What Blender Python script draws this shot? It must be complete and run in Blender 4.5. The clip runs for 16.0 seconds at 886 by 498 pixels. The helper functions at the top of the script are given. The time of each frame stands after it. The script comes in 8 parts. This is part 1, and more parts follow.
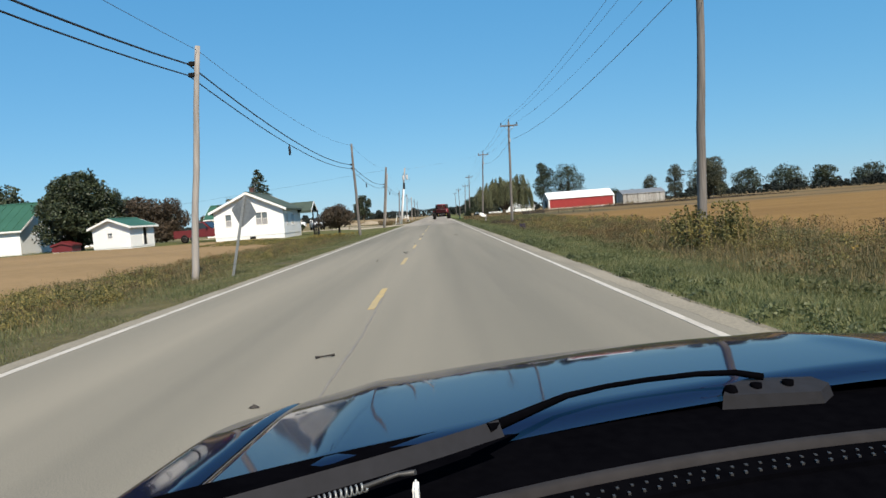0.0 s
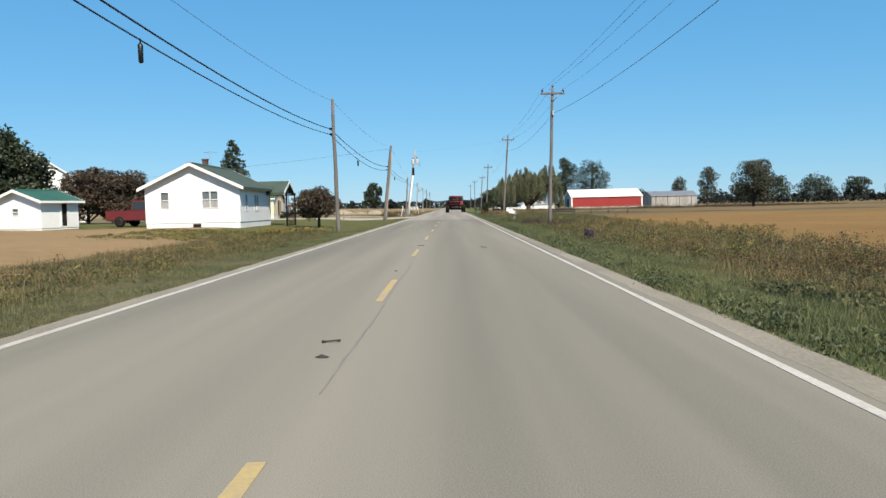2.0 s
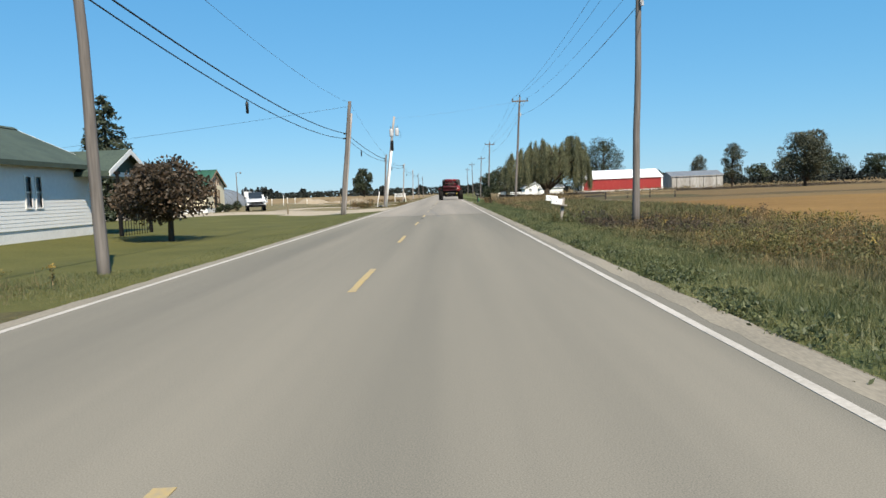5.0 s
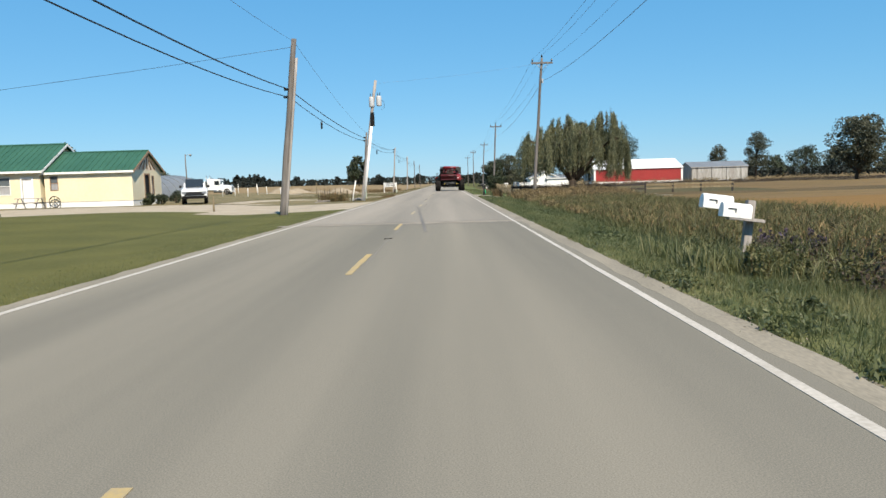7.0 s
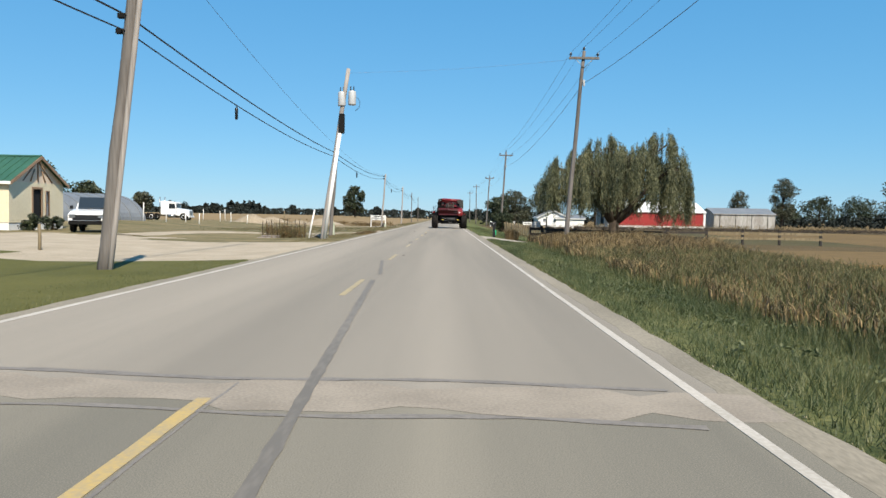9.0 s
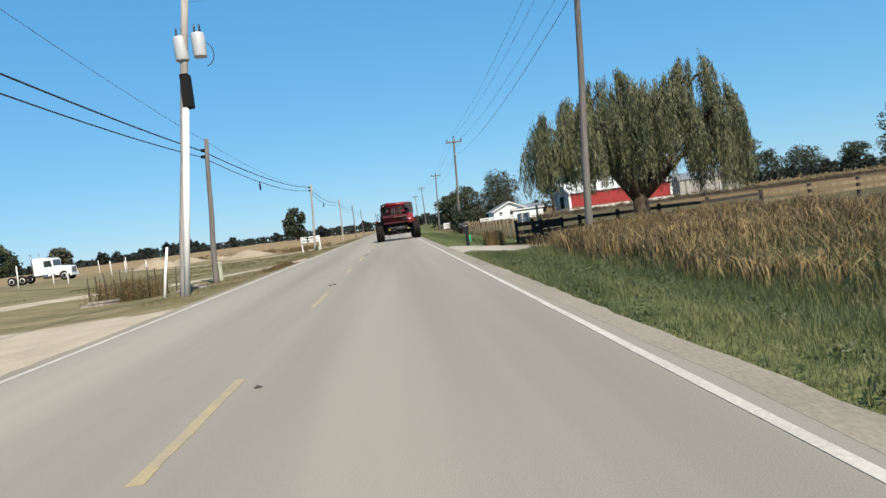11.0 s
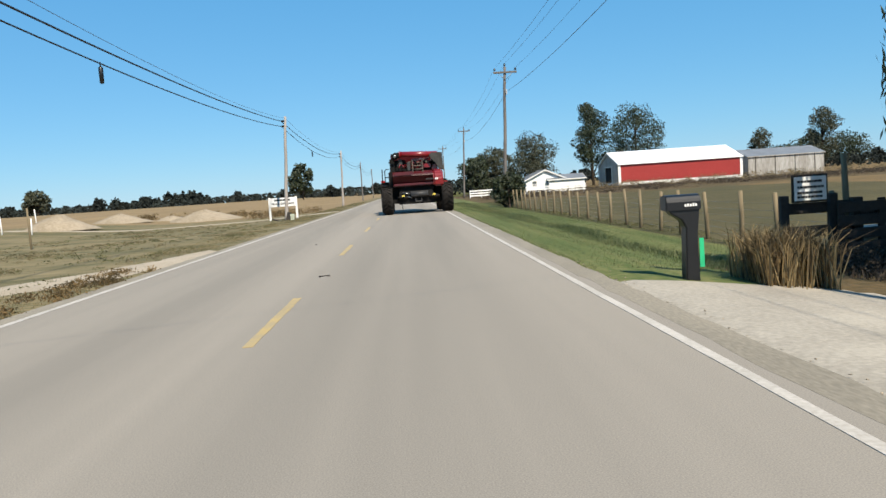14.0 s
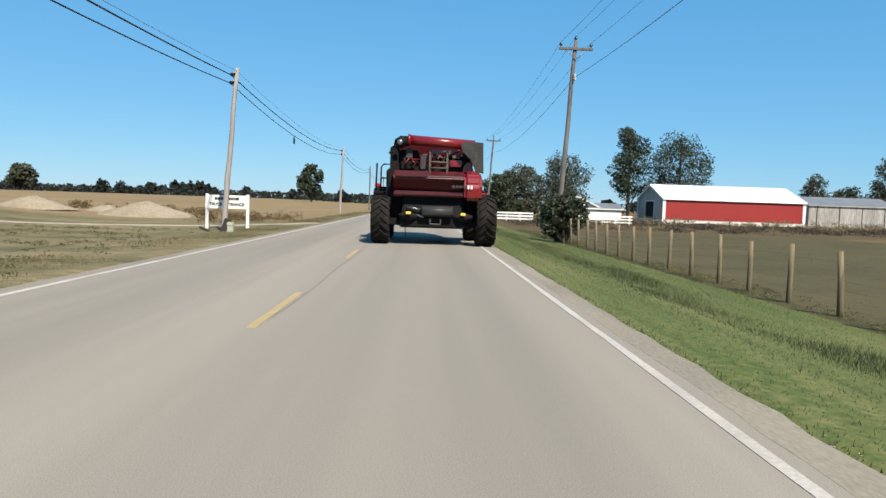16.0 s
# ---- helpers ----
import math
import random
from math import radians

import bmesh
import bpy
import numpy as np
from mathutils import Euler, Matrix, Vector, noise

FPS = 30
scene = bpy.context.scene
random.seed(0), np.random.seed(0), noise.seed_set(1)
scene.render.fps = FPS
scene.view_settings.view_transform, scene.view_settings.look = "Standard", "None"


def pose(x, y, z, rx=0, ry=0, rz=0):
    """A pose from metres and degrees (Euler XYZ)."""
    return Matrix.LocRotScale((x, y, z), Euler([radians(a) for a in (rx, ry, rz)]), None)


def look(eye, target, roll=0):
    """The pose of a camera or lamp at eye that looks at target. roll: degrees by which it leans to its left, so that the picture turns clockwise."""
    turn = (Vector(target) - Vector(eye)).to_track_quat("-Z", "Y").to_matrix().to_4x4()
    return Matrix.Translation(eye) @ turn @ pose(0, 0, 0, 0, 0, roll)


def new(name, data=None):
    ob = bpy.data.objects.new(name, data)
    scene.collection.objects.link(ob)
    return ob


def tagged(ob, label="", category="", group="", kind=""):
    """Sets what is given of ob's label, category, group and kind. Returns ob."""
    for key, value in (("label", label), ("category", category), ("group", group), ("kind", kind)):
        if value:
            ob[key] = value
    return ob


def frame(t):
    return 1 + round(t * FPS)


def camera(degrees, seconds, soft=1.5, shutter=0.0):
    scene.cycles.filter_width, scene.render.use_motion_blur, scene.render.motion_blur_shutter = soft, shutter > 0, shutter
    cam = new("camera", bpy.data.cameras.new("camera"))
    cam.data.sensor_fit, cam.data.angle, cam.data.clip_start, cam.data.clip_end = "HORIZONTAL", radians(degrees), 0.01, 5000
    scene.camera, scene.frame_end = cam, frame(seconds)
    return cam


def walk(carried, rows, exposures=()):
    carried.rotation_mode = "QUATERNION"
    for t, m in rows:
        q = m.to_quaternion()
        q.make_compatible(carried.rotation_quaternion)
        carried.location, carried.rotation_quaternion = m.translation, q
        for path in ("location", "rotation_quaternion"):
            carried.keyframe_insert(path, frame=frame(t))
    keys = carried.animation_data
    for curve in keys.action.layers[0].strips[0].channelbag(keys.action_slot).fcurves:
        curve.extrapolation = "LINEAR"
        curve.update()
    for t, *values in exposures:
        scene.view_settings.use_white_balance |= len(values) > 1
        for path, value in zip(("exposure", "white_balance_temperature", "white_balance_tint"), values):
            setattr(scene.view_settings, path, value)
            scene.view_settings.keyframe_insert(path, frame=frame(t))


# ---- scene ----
cam = camera(61.16, 16.0)
PATH = [  # seconds, x, y, z, then the turn in degrees
    (0.0, -0.452, 0.000, 1.368, 87.266, 4.358, -0.469),
    (0.5, -0.469, 5.173, 1.368, 86.243, 5.632, -1.240),
    (1.0, -0.494, 10.330, 1.368, 86.769, 2.156, 1.078),
    (1.5, -0.510, 15.460, 1.368, 87.491, 1.430, 0.436),
    (2.0, -0.466, 20.511, 1.368, 86.740, 1.300, 0.535),
    (2.5, -0.382, 25.629, 1.368, 86.010, 0.218, 1.128),
    (3.0, -0.327, 30.698, 1.368, 85.682, 1.165, 0.342),
    (3.5, -0.240, 35.727, 1.368, 85.268, 1.764, 0.319),
    (4.0, -0.132, 40.856, 1.368, 85.529, 2.662, -0.159),
    (4.2, -0.118, 42.902, 1.368, 86.101, 2.421, 0.109),
    (6.3, -0.070, 65.031, 1.368, 84.754, 2.048, 0.288),
    (6.5, -0.015, 67.081, 1.368, 85.166, 0.950, 0.909),
    (7.0, 0.037, 72.256, 1.368, 84.873, 1.681, 0.164),
    (7.5, 0.095, 77.408, 1.368, 85.397, 1.635, 0.124),
    (8.0, 0.154, 82.354, 1.368, 86.775, 0.379, 0.445),
    (8.2, 0.213, 84.299, 1.368, 88.014, -0.501, 0.333),
    (10.3, 0.320, 104.116, 1.368, 86.372, -1.078, 0.176),
    (10.5, 0.314, 106.019, 1.368, 86.320, 2.499, -0.563),
    (11.0, 0.333, 110.746, 1.368, 87.755, 7.559, -3.820),
    (11.5, 0.240, 115.435, 1.368, 88.057, 3.758, -2.693),
    (12.0, 0.191, 120.264, 1.368, 88.873, 3.927, -2.811),
    (12.5, 0.158, 124.872, 1.368, 85.969, 4.018, -2.710),
    (13.0, 0.181, 129.376, 1.368, 85.543, 2.017, -1.535),
    (13.5, 0.131, 133.998, 1.368, 87.095, 1.950, -1.572),
    (14.0, 0.186, 138.575, 1.368, 85.325, 3.945, -2.758),
    (14.5, 0.249, 143.245, 1.368, 85.829, 3.457, -2.473),
    (15.0, 0.236, 148.035, 1.368, 86.458, 1.937, -1.689),
    (15.5, 0.315, 152.773, 1.368, 87.008, -2.581, -0.868),
    (16.0, 0.351, 157.459, 1.368, 86.563, -1.899, -1.699),
]
walk(cam, [(r[0], pose(*r[1:])) for r in PATH], exposures=[(0.0, 0.64), (1.2, 0.71), (2.8, 0.775), (16.0, 0.775)])

# ---- world, sun ----
SUN_AZ, SUN_EL = radians(158.0), radians(48.0)   # azimuth clockwise from the road's way
sun_way = Vector((math.sin(SUN_AZ) * math.cos(SUN_EL), math.cos(SUN_AZ) * math.cos(SUN_EL), math.sin(SUN_EL)))
world = bpy.data.worlds.new("sky")
scene.world = world
world.use_nodes = True
wn = world.node_tree
sky = wn.nodes.new("ShaderNodeTexSky")
sky.sky_type, sky.sun_disc = "NISHITA", False
sky.sun_elevation, sky.sun_rotation = SUN_EL, SUN_AZ
sky.air_density, sky.dust_density, sky.ozone_density = 1.0, 0.0, 4.0
haze = wn.nodes.new("ShaderNodeMix")                # the clear air of an autumn noon: paler low down, deep blue above
haze.data_type = "RGBA"
haze.inputs[0].default_value = 0.58
way, high, deep = wn.nodes.new("ShaderNodeTexCoord"), wn.nodes.new("ShaderNodeSeparateXYZ"), wn.nodes.new("ShaderNodeMapRange")
wn.links.new(way.outputs["Generated"], high.inputs[0])
wn.links.new(high.outputs["Z"], deep.inputs["Value"])
deep.inputs["From Min"].default_value, deep.inputs["From Max"].default_value = 0.0, 0.4
air = wn.nodes.new("ShaderNodeMix")
air.data_type = "RGBA"
air.inputs[6].default_value, air.inputs[7].default_value = (1.35, 5.8, 9.9, 1), (0.62, 4.35, 9.2, 1)
wn.links.new(deep.outputs[0], air.inputs[0])
wn.links.new(air.outputs[2], haze.inputs[7])
wn.links.new(sky.outputs[0], haze.inputs[6])
wn.links.new(haze.outputs[2], wn.nodes["Background"].inputs[0])
wn.nodes["Background"].inputs[1].default_value = 0.0585
sun_data = bpy.data.lights.new("sun", "SUN")
sun_data.energy, sun_data.angle, sun_data.color = 5.0, radians(0.53), (1.0, 0.90, 0.74)
sun = new("sun", sun_data)
sun.matrix_world = look(sun_way * 100, (0, 0, 0))

# ---- materials ----


def mat(name, a, b=None, rough=0.8, metal=0.0, scale=2.0, fine=30.0, bump=0.15, dist=0.01, stretch=(1, 1, 1), coat=0.0, spec=0.5, thin=0.0, per=0.0, mid=None, keep_fine=False):
    """A surface of two colours mixed by a coarse and a fine noise, with fine relief. per: variation from piece to piece."""
    m = bpy.data.materials.new(name)
    m.use_nodes = True
    nt = m.node_tree
    p = nt.nodes["Principled BSDF"]
    b = b or tuple(c * 0.72 for c in a)
    tone = 0.64 if max(a) < 0.7 else 0.9            # scales every colour down to suit the exposure, pale ones less
    a, b = tuple(c * tone for c in a), tuple(c * tone for c in b)
    mid = tuple(c * tone for c in mid) if mid else None
    tc = nt.nodes.new("ShaderNodeTexCoord")
    mp = nt.nodes.new("ShaderNodeMapping")
    mp.inputs["Scale"].default_value = stretch
    nt.links.new(tc.outputs["Object"], mp.inputs["Vector"])
    big, small = nt.nodes.new("ShaderNodeTexNoise"), nt.nodes.new("ShaderNodeTexNoise")
    for n, s, d in ((big, scale, 4.0), (small, fine, 3.0)):
        n.inputs["Scale"].default_value, n.inputs["Detail"].default_value = s, d
        nt.links.new(mp.outputs[0] if n is big or not keep_fine else tc.outputs["Object"], n.inputs["Vector"])
    mixn = nt.nodes.new("ShaderNodeMath")
    mixn.operation = "MULTIPLY_ADD"
    nt.links.new(small.outputs[0], mixn.inputs[0])
    mixn.inputs[1].default_value = 0.5
    half = nt.nodes.new("ShaderNodeMath")
    half.operation = "MULTIPLY"
    half.inputs[1].default_value = 0.5
    nt.links.new(big.outputs[0], half.inputs[0])
    nt.links.new(half.outputs[0], mixn.inputs[2])
    ramp = nt.nodes.new("ShaderNodeValToRGB")
    ramp.color_ramp.elements[0].position, ramp.color_ramp.elements[1].position = 0.38, 0.62
    ramp.color_ramp.elements[0].color, ramp.color_ramp.elements[1].color = (*b, 1), (*a, 1)
    if mid:
        e = ramp.color_ramp.elements.new(0.5)
        e.color = (*mid, 1)
    fac = mixn.outputs[0]
    if per:
        geo = nt.nodes.new("ShaderNodeNewGeometry")
        ad = nt.nodes.new("ShaderNodeMath")
        ad.operation = "MULTIPLY_ADD"
        sub = nt.nodes.new("ShaderNodeMath")
        sub.operation = "SUBTRACT"
        sub.inputs[1].default_value = 0.5
        nt.links.new(geo.outputs["Random Per Island"], sub.inputs[0])
        nt.links.new(sub.outputs[0], ad.inputs[0])
        ad.inputs[1].default_value = per
        nt.links.new(fac, ad.inputs[2])
        fac = ad.outputs[0]
    nt.links.new(fac, ramp.inputs[0])
    nt.links.new(ramp.outputs[0], p.inputs["Base Color"])
    p.inputs["Roughness"].default_value, p.inputs["Metallic"].default_value = rough, metal
    p.inputs["Specular IOR Level"].default_value = spec * (0.3 if rough >= 0.9 else 1.0)
    p.inputs["Coat Weight"].default_value, p.inputs["Coat Roughness"].default_value = coat, 0.03
    if bump:
        bp = nt.nodes.new("ShaderNodeBump")
        bp.inputs["Strength"].default_value, bp.inputs["Distance"].default_value = bump, dist
        nt.links.new(small.outputs[0], bp.inputs["Height"])
        nt.links.new(bp.outputs[0], p.inputs["Normal"])
    if thin:
        tr = nt.nodes.new("ShaderNodeBsdfTranslucent")
        nt.links.new(ramp.outputs[0], tr.inputs[0])
        mx = nt.nodes.new("ShaderNodeMixShader")
        mx.inputs[0].default_value = thin
        nt.links.new(p.outputs[0], mx.inputs[1])
        nt.links.new(tr.outputs[0], mx.inputs[2])
        nt.links.new(mx.outputs[0], nt.nodes["Material Output"].inputs[0])
    return m


def glass_mat(name, tint, rough=0.02):
    m = bpy.data.materials.new(name)
    m.use_nodes = True
    p = m.node_tree.nodes["Principled BSDF"]
    p.inputs["Base Color"].default_value, p.inputs["Roughness"].default_value = (*tint, 1), rough
    p.inputs["Specular IOR Level"].default_value = 0.7
    return m


M_ROAD = mat("worn_asphalt", (0.350, 0.317, 0.258), (0.192, 0.182, 0.155), 0.9, scale=0.6, fine=110, bump=0.05, dist=0.002, stretch=(1, 0.025, 1), keep_fine=True, spec=0.2)
M_ROAD_PALE = mat("pale_worn_asphalt", (0.425, 0.380, 0.322), (0.262, 0.240, 0.208), 0.9, scale=0.6, fine=110, bump=0.05, dist=0.002, stretch=(1, 0.025, 1), keep_fine=True, spec=0.2)
M_ROADEDGE = mat("crumbling_pavement_edge", (0.385, 0.340, 0.268), (0.255, 0.228, 0.182), 0.95, scale=1.3, fine=40, bump=0.2, dist=0.006, stretch=(1, 0.25, 1))
M_TAR = mat("tar_sealant", (0.20, 0.178, 0.158), (0.28, 0.250, 0.22), 0.8, scale=3, fine=20)
M_WHITE_LINE = mat("white_road_paint", (0.69, 0.63, 0.56), (0.50, 0.455, 0.39), 0.75, scale=1.5, fine=25, bump=0.1, dist=0.002)
M_YELLOW_LINE = mat("worn_yellow_road_paint", (0.60, 0.425, 0.15), (0.42, 0.34, 0.21), 0.75, scale=3, fine=30, bump=0.1, dist=0.002)
M_YELLOW_FADED = mat("faded_yellow_road_paint", (0.50, 0.395, 0.20), (0.36, 0.31, 0.225), 0.75, scale=3, fine=30, bump=0.1, dist=0.002)
M_GRAVEL = mat("pale_gravel", (0.57, 0.485, 0.375), (0.41, 0.345, 0.255), 0.95, scale=0.7, fine=26, bump=0.5, dist=0.015)
M_SHOULDER = mat("gravel_shoulder", (0.33, 0.290, 0.222), (0.21, 0.185, 0.140), 0.95, scale=0.8, fine=24, bump=0.5, dist=0.015)
M_CONCRETE = mat("concrete", (0.54, 0.488, 0.405), (0.37, 0.332, 0.275), 0.9, scale=0.6, fine=20, bump=0.2, dist=0.01)
M_FIELD = mat("dry_bean_field", (0.315, 0.185, 0.058), (0.215, 0.122, 0.038), 0.95, scale=0.12, fine=3, bump=0.5, dist=0.04, mid=(0.262, 0.152, 0.048), stretch=(0.5, 1, 1))
M_FARFIELD = mat("brown_far_field", (0.255, 0.170, 0.072), (0.165, 0.112, 0.050), 0.95, scale=0.08, fine=2, bump=0.5, dist=0.05, stretch=(0.4, 1, 1))
M_STUBBLE = mat("harvested_field", (0.36, 0.258, 0.135), (0.26, 0.185, 0.098), 0.95, scale=0.1, fine=5, bump=0.6, dist=0.06, stretch=(1, 0.35, 1))
# soil colour darkened so that gaps among the weeds read as shade
M_VERGE = mat("weedy_verge_soil", (0.165, 0.135, 0.060), (0.070, 0.066, 0.030), 0.95, scale=0.5, fine=9, bump=0.6, dist=0.04)
M_VERGEGRASS = mat("trodden_verge_grass", (0.200, 0.200, 0.080), (0.070, 0.090, 0.033), 0.95, scale=1.2, fine=14, bump=0.8, dist=0.04, mid=(0.130, 0.142, 0.055))
M_LAWN = mat("mown_lawn", (0.15, 0.142, 0.042), (0.095, 0.098, 0.028), 0.95, scale=0.35, fine=14, bump=0.5, dist=0.02)
M_DARKBRUSH = mat("dark_dying_leaves", (0.15, 0.105, 0.065), (0.055, 0.045, 0.033), 0.8, scale=0.6, fine=3, bump=0, thin=0.3, per=0.3, mid=(0.095, 0.07, 0.048))
M_PEACH = mat("peach_stucco", (0.78, 0.62, 0.47), (0.70, 0.54, 0.40), 0.8, scale=2, fine=15, bump=0.1)
M_DRYGRASS = mat("dry_grass", (0.32, 0.25, 0.138), (0.120, 0.112, 0.052), 0.95, scale=0.42, fine=4, bump=0.5, dist=0.02, stretch=(0.25, 1, 1), mid=(0.215, 0.180, 0.092))
M_DITCH = mat("mown_ditch_grass", (0.215, 0.21, 0.08), (0.085, 0.125, 0.034), 0.95, scale=1.5, fine=9, bump=0.6, dist=0.03, stretch=(1, 0.07, 1), mid=(0.145, 0.168, 0.055), keep_fine=True)
M_THATCH = mat("matted_dry_grass", (0.30, 0.240, 0.130), (0.120, 0.112, 0.050), 0.85, scale=0.4, fine=3, bump=0, thin=0.3, per=0.15, mid=(0.245, 0.200, 0.108))
M_SKID = mat("rubber_mark_on_asphalt", (0.25, 0.224, 0.194), (0.175, 0.158, 0.138), 0.85, scale=1.0, fine=20, bump=0.05, stretch=(1, 0.2, 1))
M_PATCH = mat("pale_road_patch", (0.42, 0.365, 0.30), (0.30, 0.26, 0.215), 0.9, scale=1.5, fine=40, bump=0.1, dist=0.003)
M_LEFTFIELD = mat("tan_harvested_field", (0.37, 0.245, 0.122), (0.275, 0.180, 0.086), 0.95, scale=0.1, fine=3, bump=0.5, dist=0.05, stretch=(0.4, 1, 1))
M_PASTURE = mat("grazed_pasture", (0.135, 0.112, 0.052), (0.085, 0.076, 0.034), 0.95, scale=0.3, fine=10, bump=0.7, dist=0.03)
M_BRUSH = mat("brown_brush_ground", (0.17, 0.115, 0.055), (0.095, 0.075, 0.035), 0.95, scale=0.2, fine=6, bump=0.8, dist=0.08)

M_GRASS = mat("green_grass_blades", (0.300, 0.280, 0.118), (0.090, 0.120, 0.042), 0.6, scale=0.55, fine=3, bump=0, thin=0.35, per=0.16, mid=(0.182, 0.198, 0.076))
M_LUSH = mat("lush_grass_blades", (0.262, 0.255, 0.102), (0.070, 0.104, 0.036), 0.6, scale=0.9, fine=6, bump=0, thin=0.35, per=0.16, stretch=(1, 0.12, 1), mid=(0.140, 0.170, 0.064), keep_fine=True)
M_WEED = mat("mixed_weed_blades", (0.370, 0.270, 0.115), (0.090, 0.098, 0.037), 0.7, scale=0.40, fine=2, bump=0, thin=0.35, per=0.18, mid=(0.190, 0.160, 0.066))
M_TAN = mat("dry_tan_blades", (0.42, 0.315, 0.165), (0.125, 0.100, 0.045), 0.75, scale=0.3, fine=2, bump=0, thin=0.3, per=0.3, mid=(0.255, 0.185, 0.085))
M_BROADLEAF = mat("broad_green_leaves", (0.185, 0.205, 0.080), (0.060, 0.082, 0.030), 0.6, scale=0.9, fine=4, bump=0, thin=0.3, per=0.2)
M_REED = mat("cattail_leaves", (0.52, 0.375, 0.175), (0.085, 0.066, 0.032), 0.75, scale=0.35, fine=2, bump=0, thin=0.3, per=0.34, mid=(0.215, 0.142, 0.064))
M_PEDESTAL = mat("pale_green_plastic", (0.62, 0.66, 0.52), (0.50, 0.54, 0.42), 0.55, scale=4, fine=15, bump=0.05)
M_YELLOWFLOWER = mat("goldenrod_flower", (0.42, 0.29, 0.055), (0.26, 0.18, 0.045), 0.8, scale=1, fine=5, bump=0, per=0.3)
M_PURPLE = mat("purple_stalks", (0.092, 0.062, 0.108), (0.045, 0.034, 0.052), 0.8, scale=1, fine=5, bump=0, per=0.3)
M_WEEDLEAF = mat("weed_leaves", (0.270, 0.245, 0.092), (0.080, 0.090, 0.032), 0.65, scale=0.6, fine=3, bump=0, thin=0.4, per=0.16, mid=(0.158, 0.156, 0.058))
M_SCRUFF = mat("dry_brown_leaves", (0.365, 0.232, 0.092), (0.115, 0.084, 0.036), 0.8, scale=0.5, fine=3, bump=0, thin=0.4, per=0.16, mid=(0.190, 0.125, 0.050))
M_GOLD = mat("yellow_green_leaves", (0.42, 0.330, 0.100), (0.115, 0.120, 0.040), 0.75, scale=0.7, fine=3, bump=0, thin=0.4, per=0.2, mid=(0.240, 0.212, 0.070))
M_LEAF = mat("tree_leaves", (0.076, 0.098, 0.042), (0.022, 0.034, 0.016), 0.6, scale=0.35, fine=2, bump=0, thin=0.25, per=0.3)
M_LEAF_RED = mat("reddish_autumn_leaves", (0.12, 0.078, 0.045), (0.055, 0.042, 0.025), 0.65, scale=0.4, fine=2, bump=0, thin=0.2, per=0.3)
M_LEAF_GREY = mat("grey_green_leaves", (0.125, 0.132, 0.076), (0.042, 0.050, 0.030), 0.65, scale=0.4, fine=2, bump=0, thin=0.25, per=0.3)
M_NEEDLE = mat("spruce_needles", (0.06, 0.08, 0.04), (0.026, 0.038, 0.02), 0.6, scale=0.6, fine=3, bump=0, thin=0.1, per=0.3)
M_WILLOW = mat("willow_leaves", (0.330, 0.325, 0.170), (0.066, 0.082, 0.038), 0.6, scale=0.6, fine=3, bump=0, thin=0.3, per=0.3, mid=(0.138, 0.152, 0.074))
M_FARWOOD = mat("distant_woods", (0.040, 0.048, 0.042), (0.022, 0.028, 0.026), 0.95, scale=0.05, fine=0.4, bump=0, per=0.08)
M_BARK = mat("grey_bark", (0.12, 0.095, 0.07), (0.055, 0.042, 0.032), 0.9, scale=4, fine=14, bump=0.7, dist=0.02, stretch=(1, 1, 0.25))

M_POLE = mat("weathered_pole_wood", (0.235, 0.212, 0.195), (0.125, 0.11, 0.10), 0.85, scale=3, fine=24, bump=0.5, dist=0.006, stretch=(1, 1, 0.06))
M_POLE_PALE = mat("pale_grey_pole_wood", (0.50, 0.455, 0.42), (0.32, 0.285, 0.26), 0.85, scale=3, fine=24, bump=0.4, dist=0.006, stretch=(1, 1, 0.06))
M_WIRE = mat("black_cable", (0.025, 0.025, 0.03), (0.015, 0.015, 0.02), 0.6, bump=0)
M_WIRE_GREY = mat("bare_aluminium_wire", (0.22, 0.23, 0.25), (0.15, 0.16, 0.18), 0.5, metal=0.6, bump=0)
M_STEEL = mat("galvanised_steel", (0.42, 0.43, 0.43), (0.32, 0.33, 0.33), 0.5, metal=0.6, scale=4, fine=20, bump=0.1)
M_INSUL = mat("dark_porcelain", (0.05, 0.045, 0.045), (0.03, 0.028, 0.028), 0.3, bump=0)
M_TANK = mat("pale_transformer_paint", (0.62, 0.64, 0.66), (0.5, 0.52, 0.54), 0.45, scale=3, bump=0.05)
M_SIGNBACK = mat("bare_aluminium_sign_back", (0.30, 0.32, 0.33), (0.22, 0.235, 0.245), 0.55, metal=0.3, scale=3, fine=12, bump=0.05)
M_FENCEPOST = mat("weathered_fence_wood", (0.34, 0.275, 0.175), (0.19, 0.15, 0.095), 0.9, scale=4, fine=22, bump=0.6, dist=0.008, stretch=(1, 1, 0.1))
M_DARKBOARD = mat("dark_creosoted_board", (0.05, 0.04, 0.034), (0.025, 0.021, 0.019), 0.8, scale=3, fine=20, bump=0.4, dist=0.006)

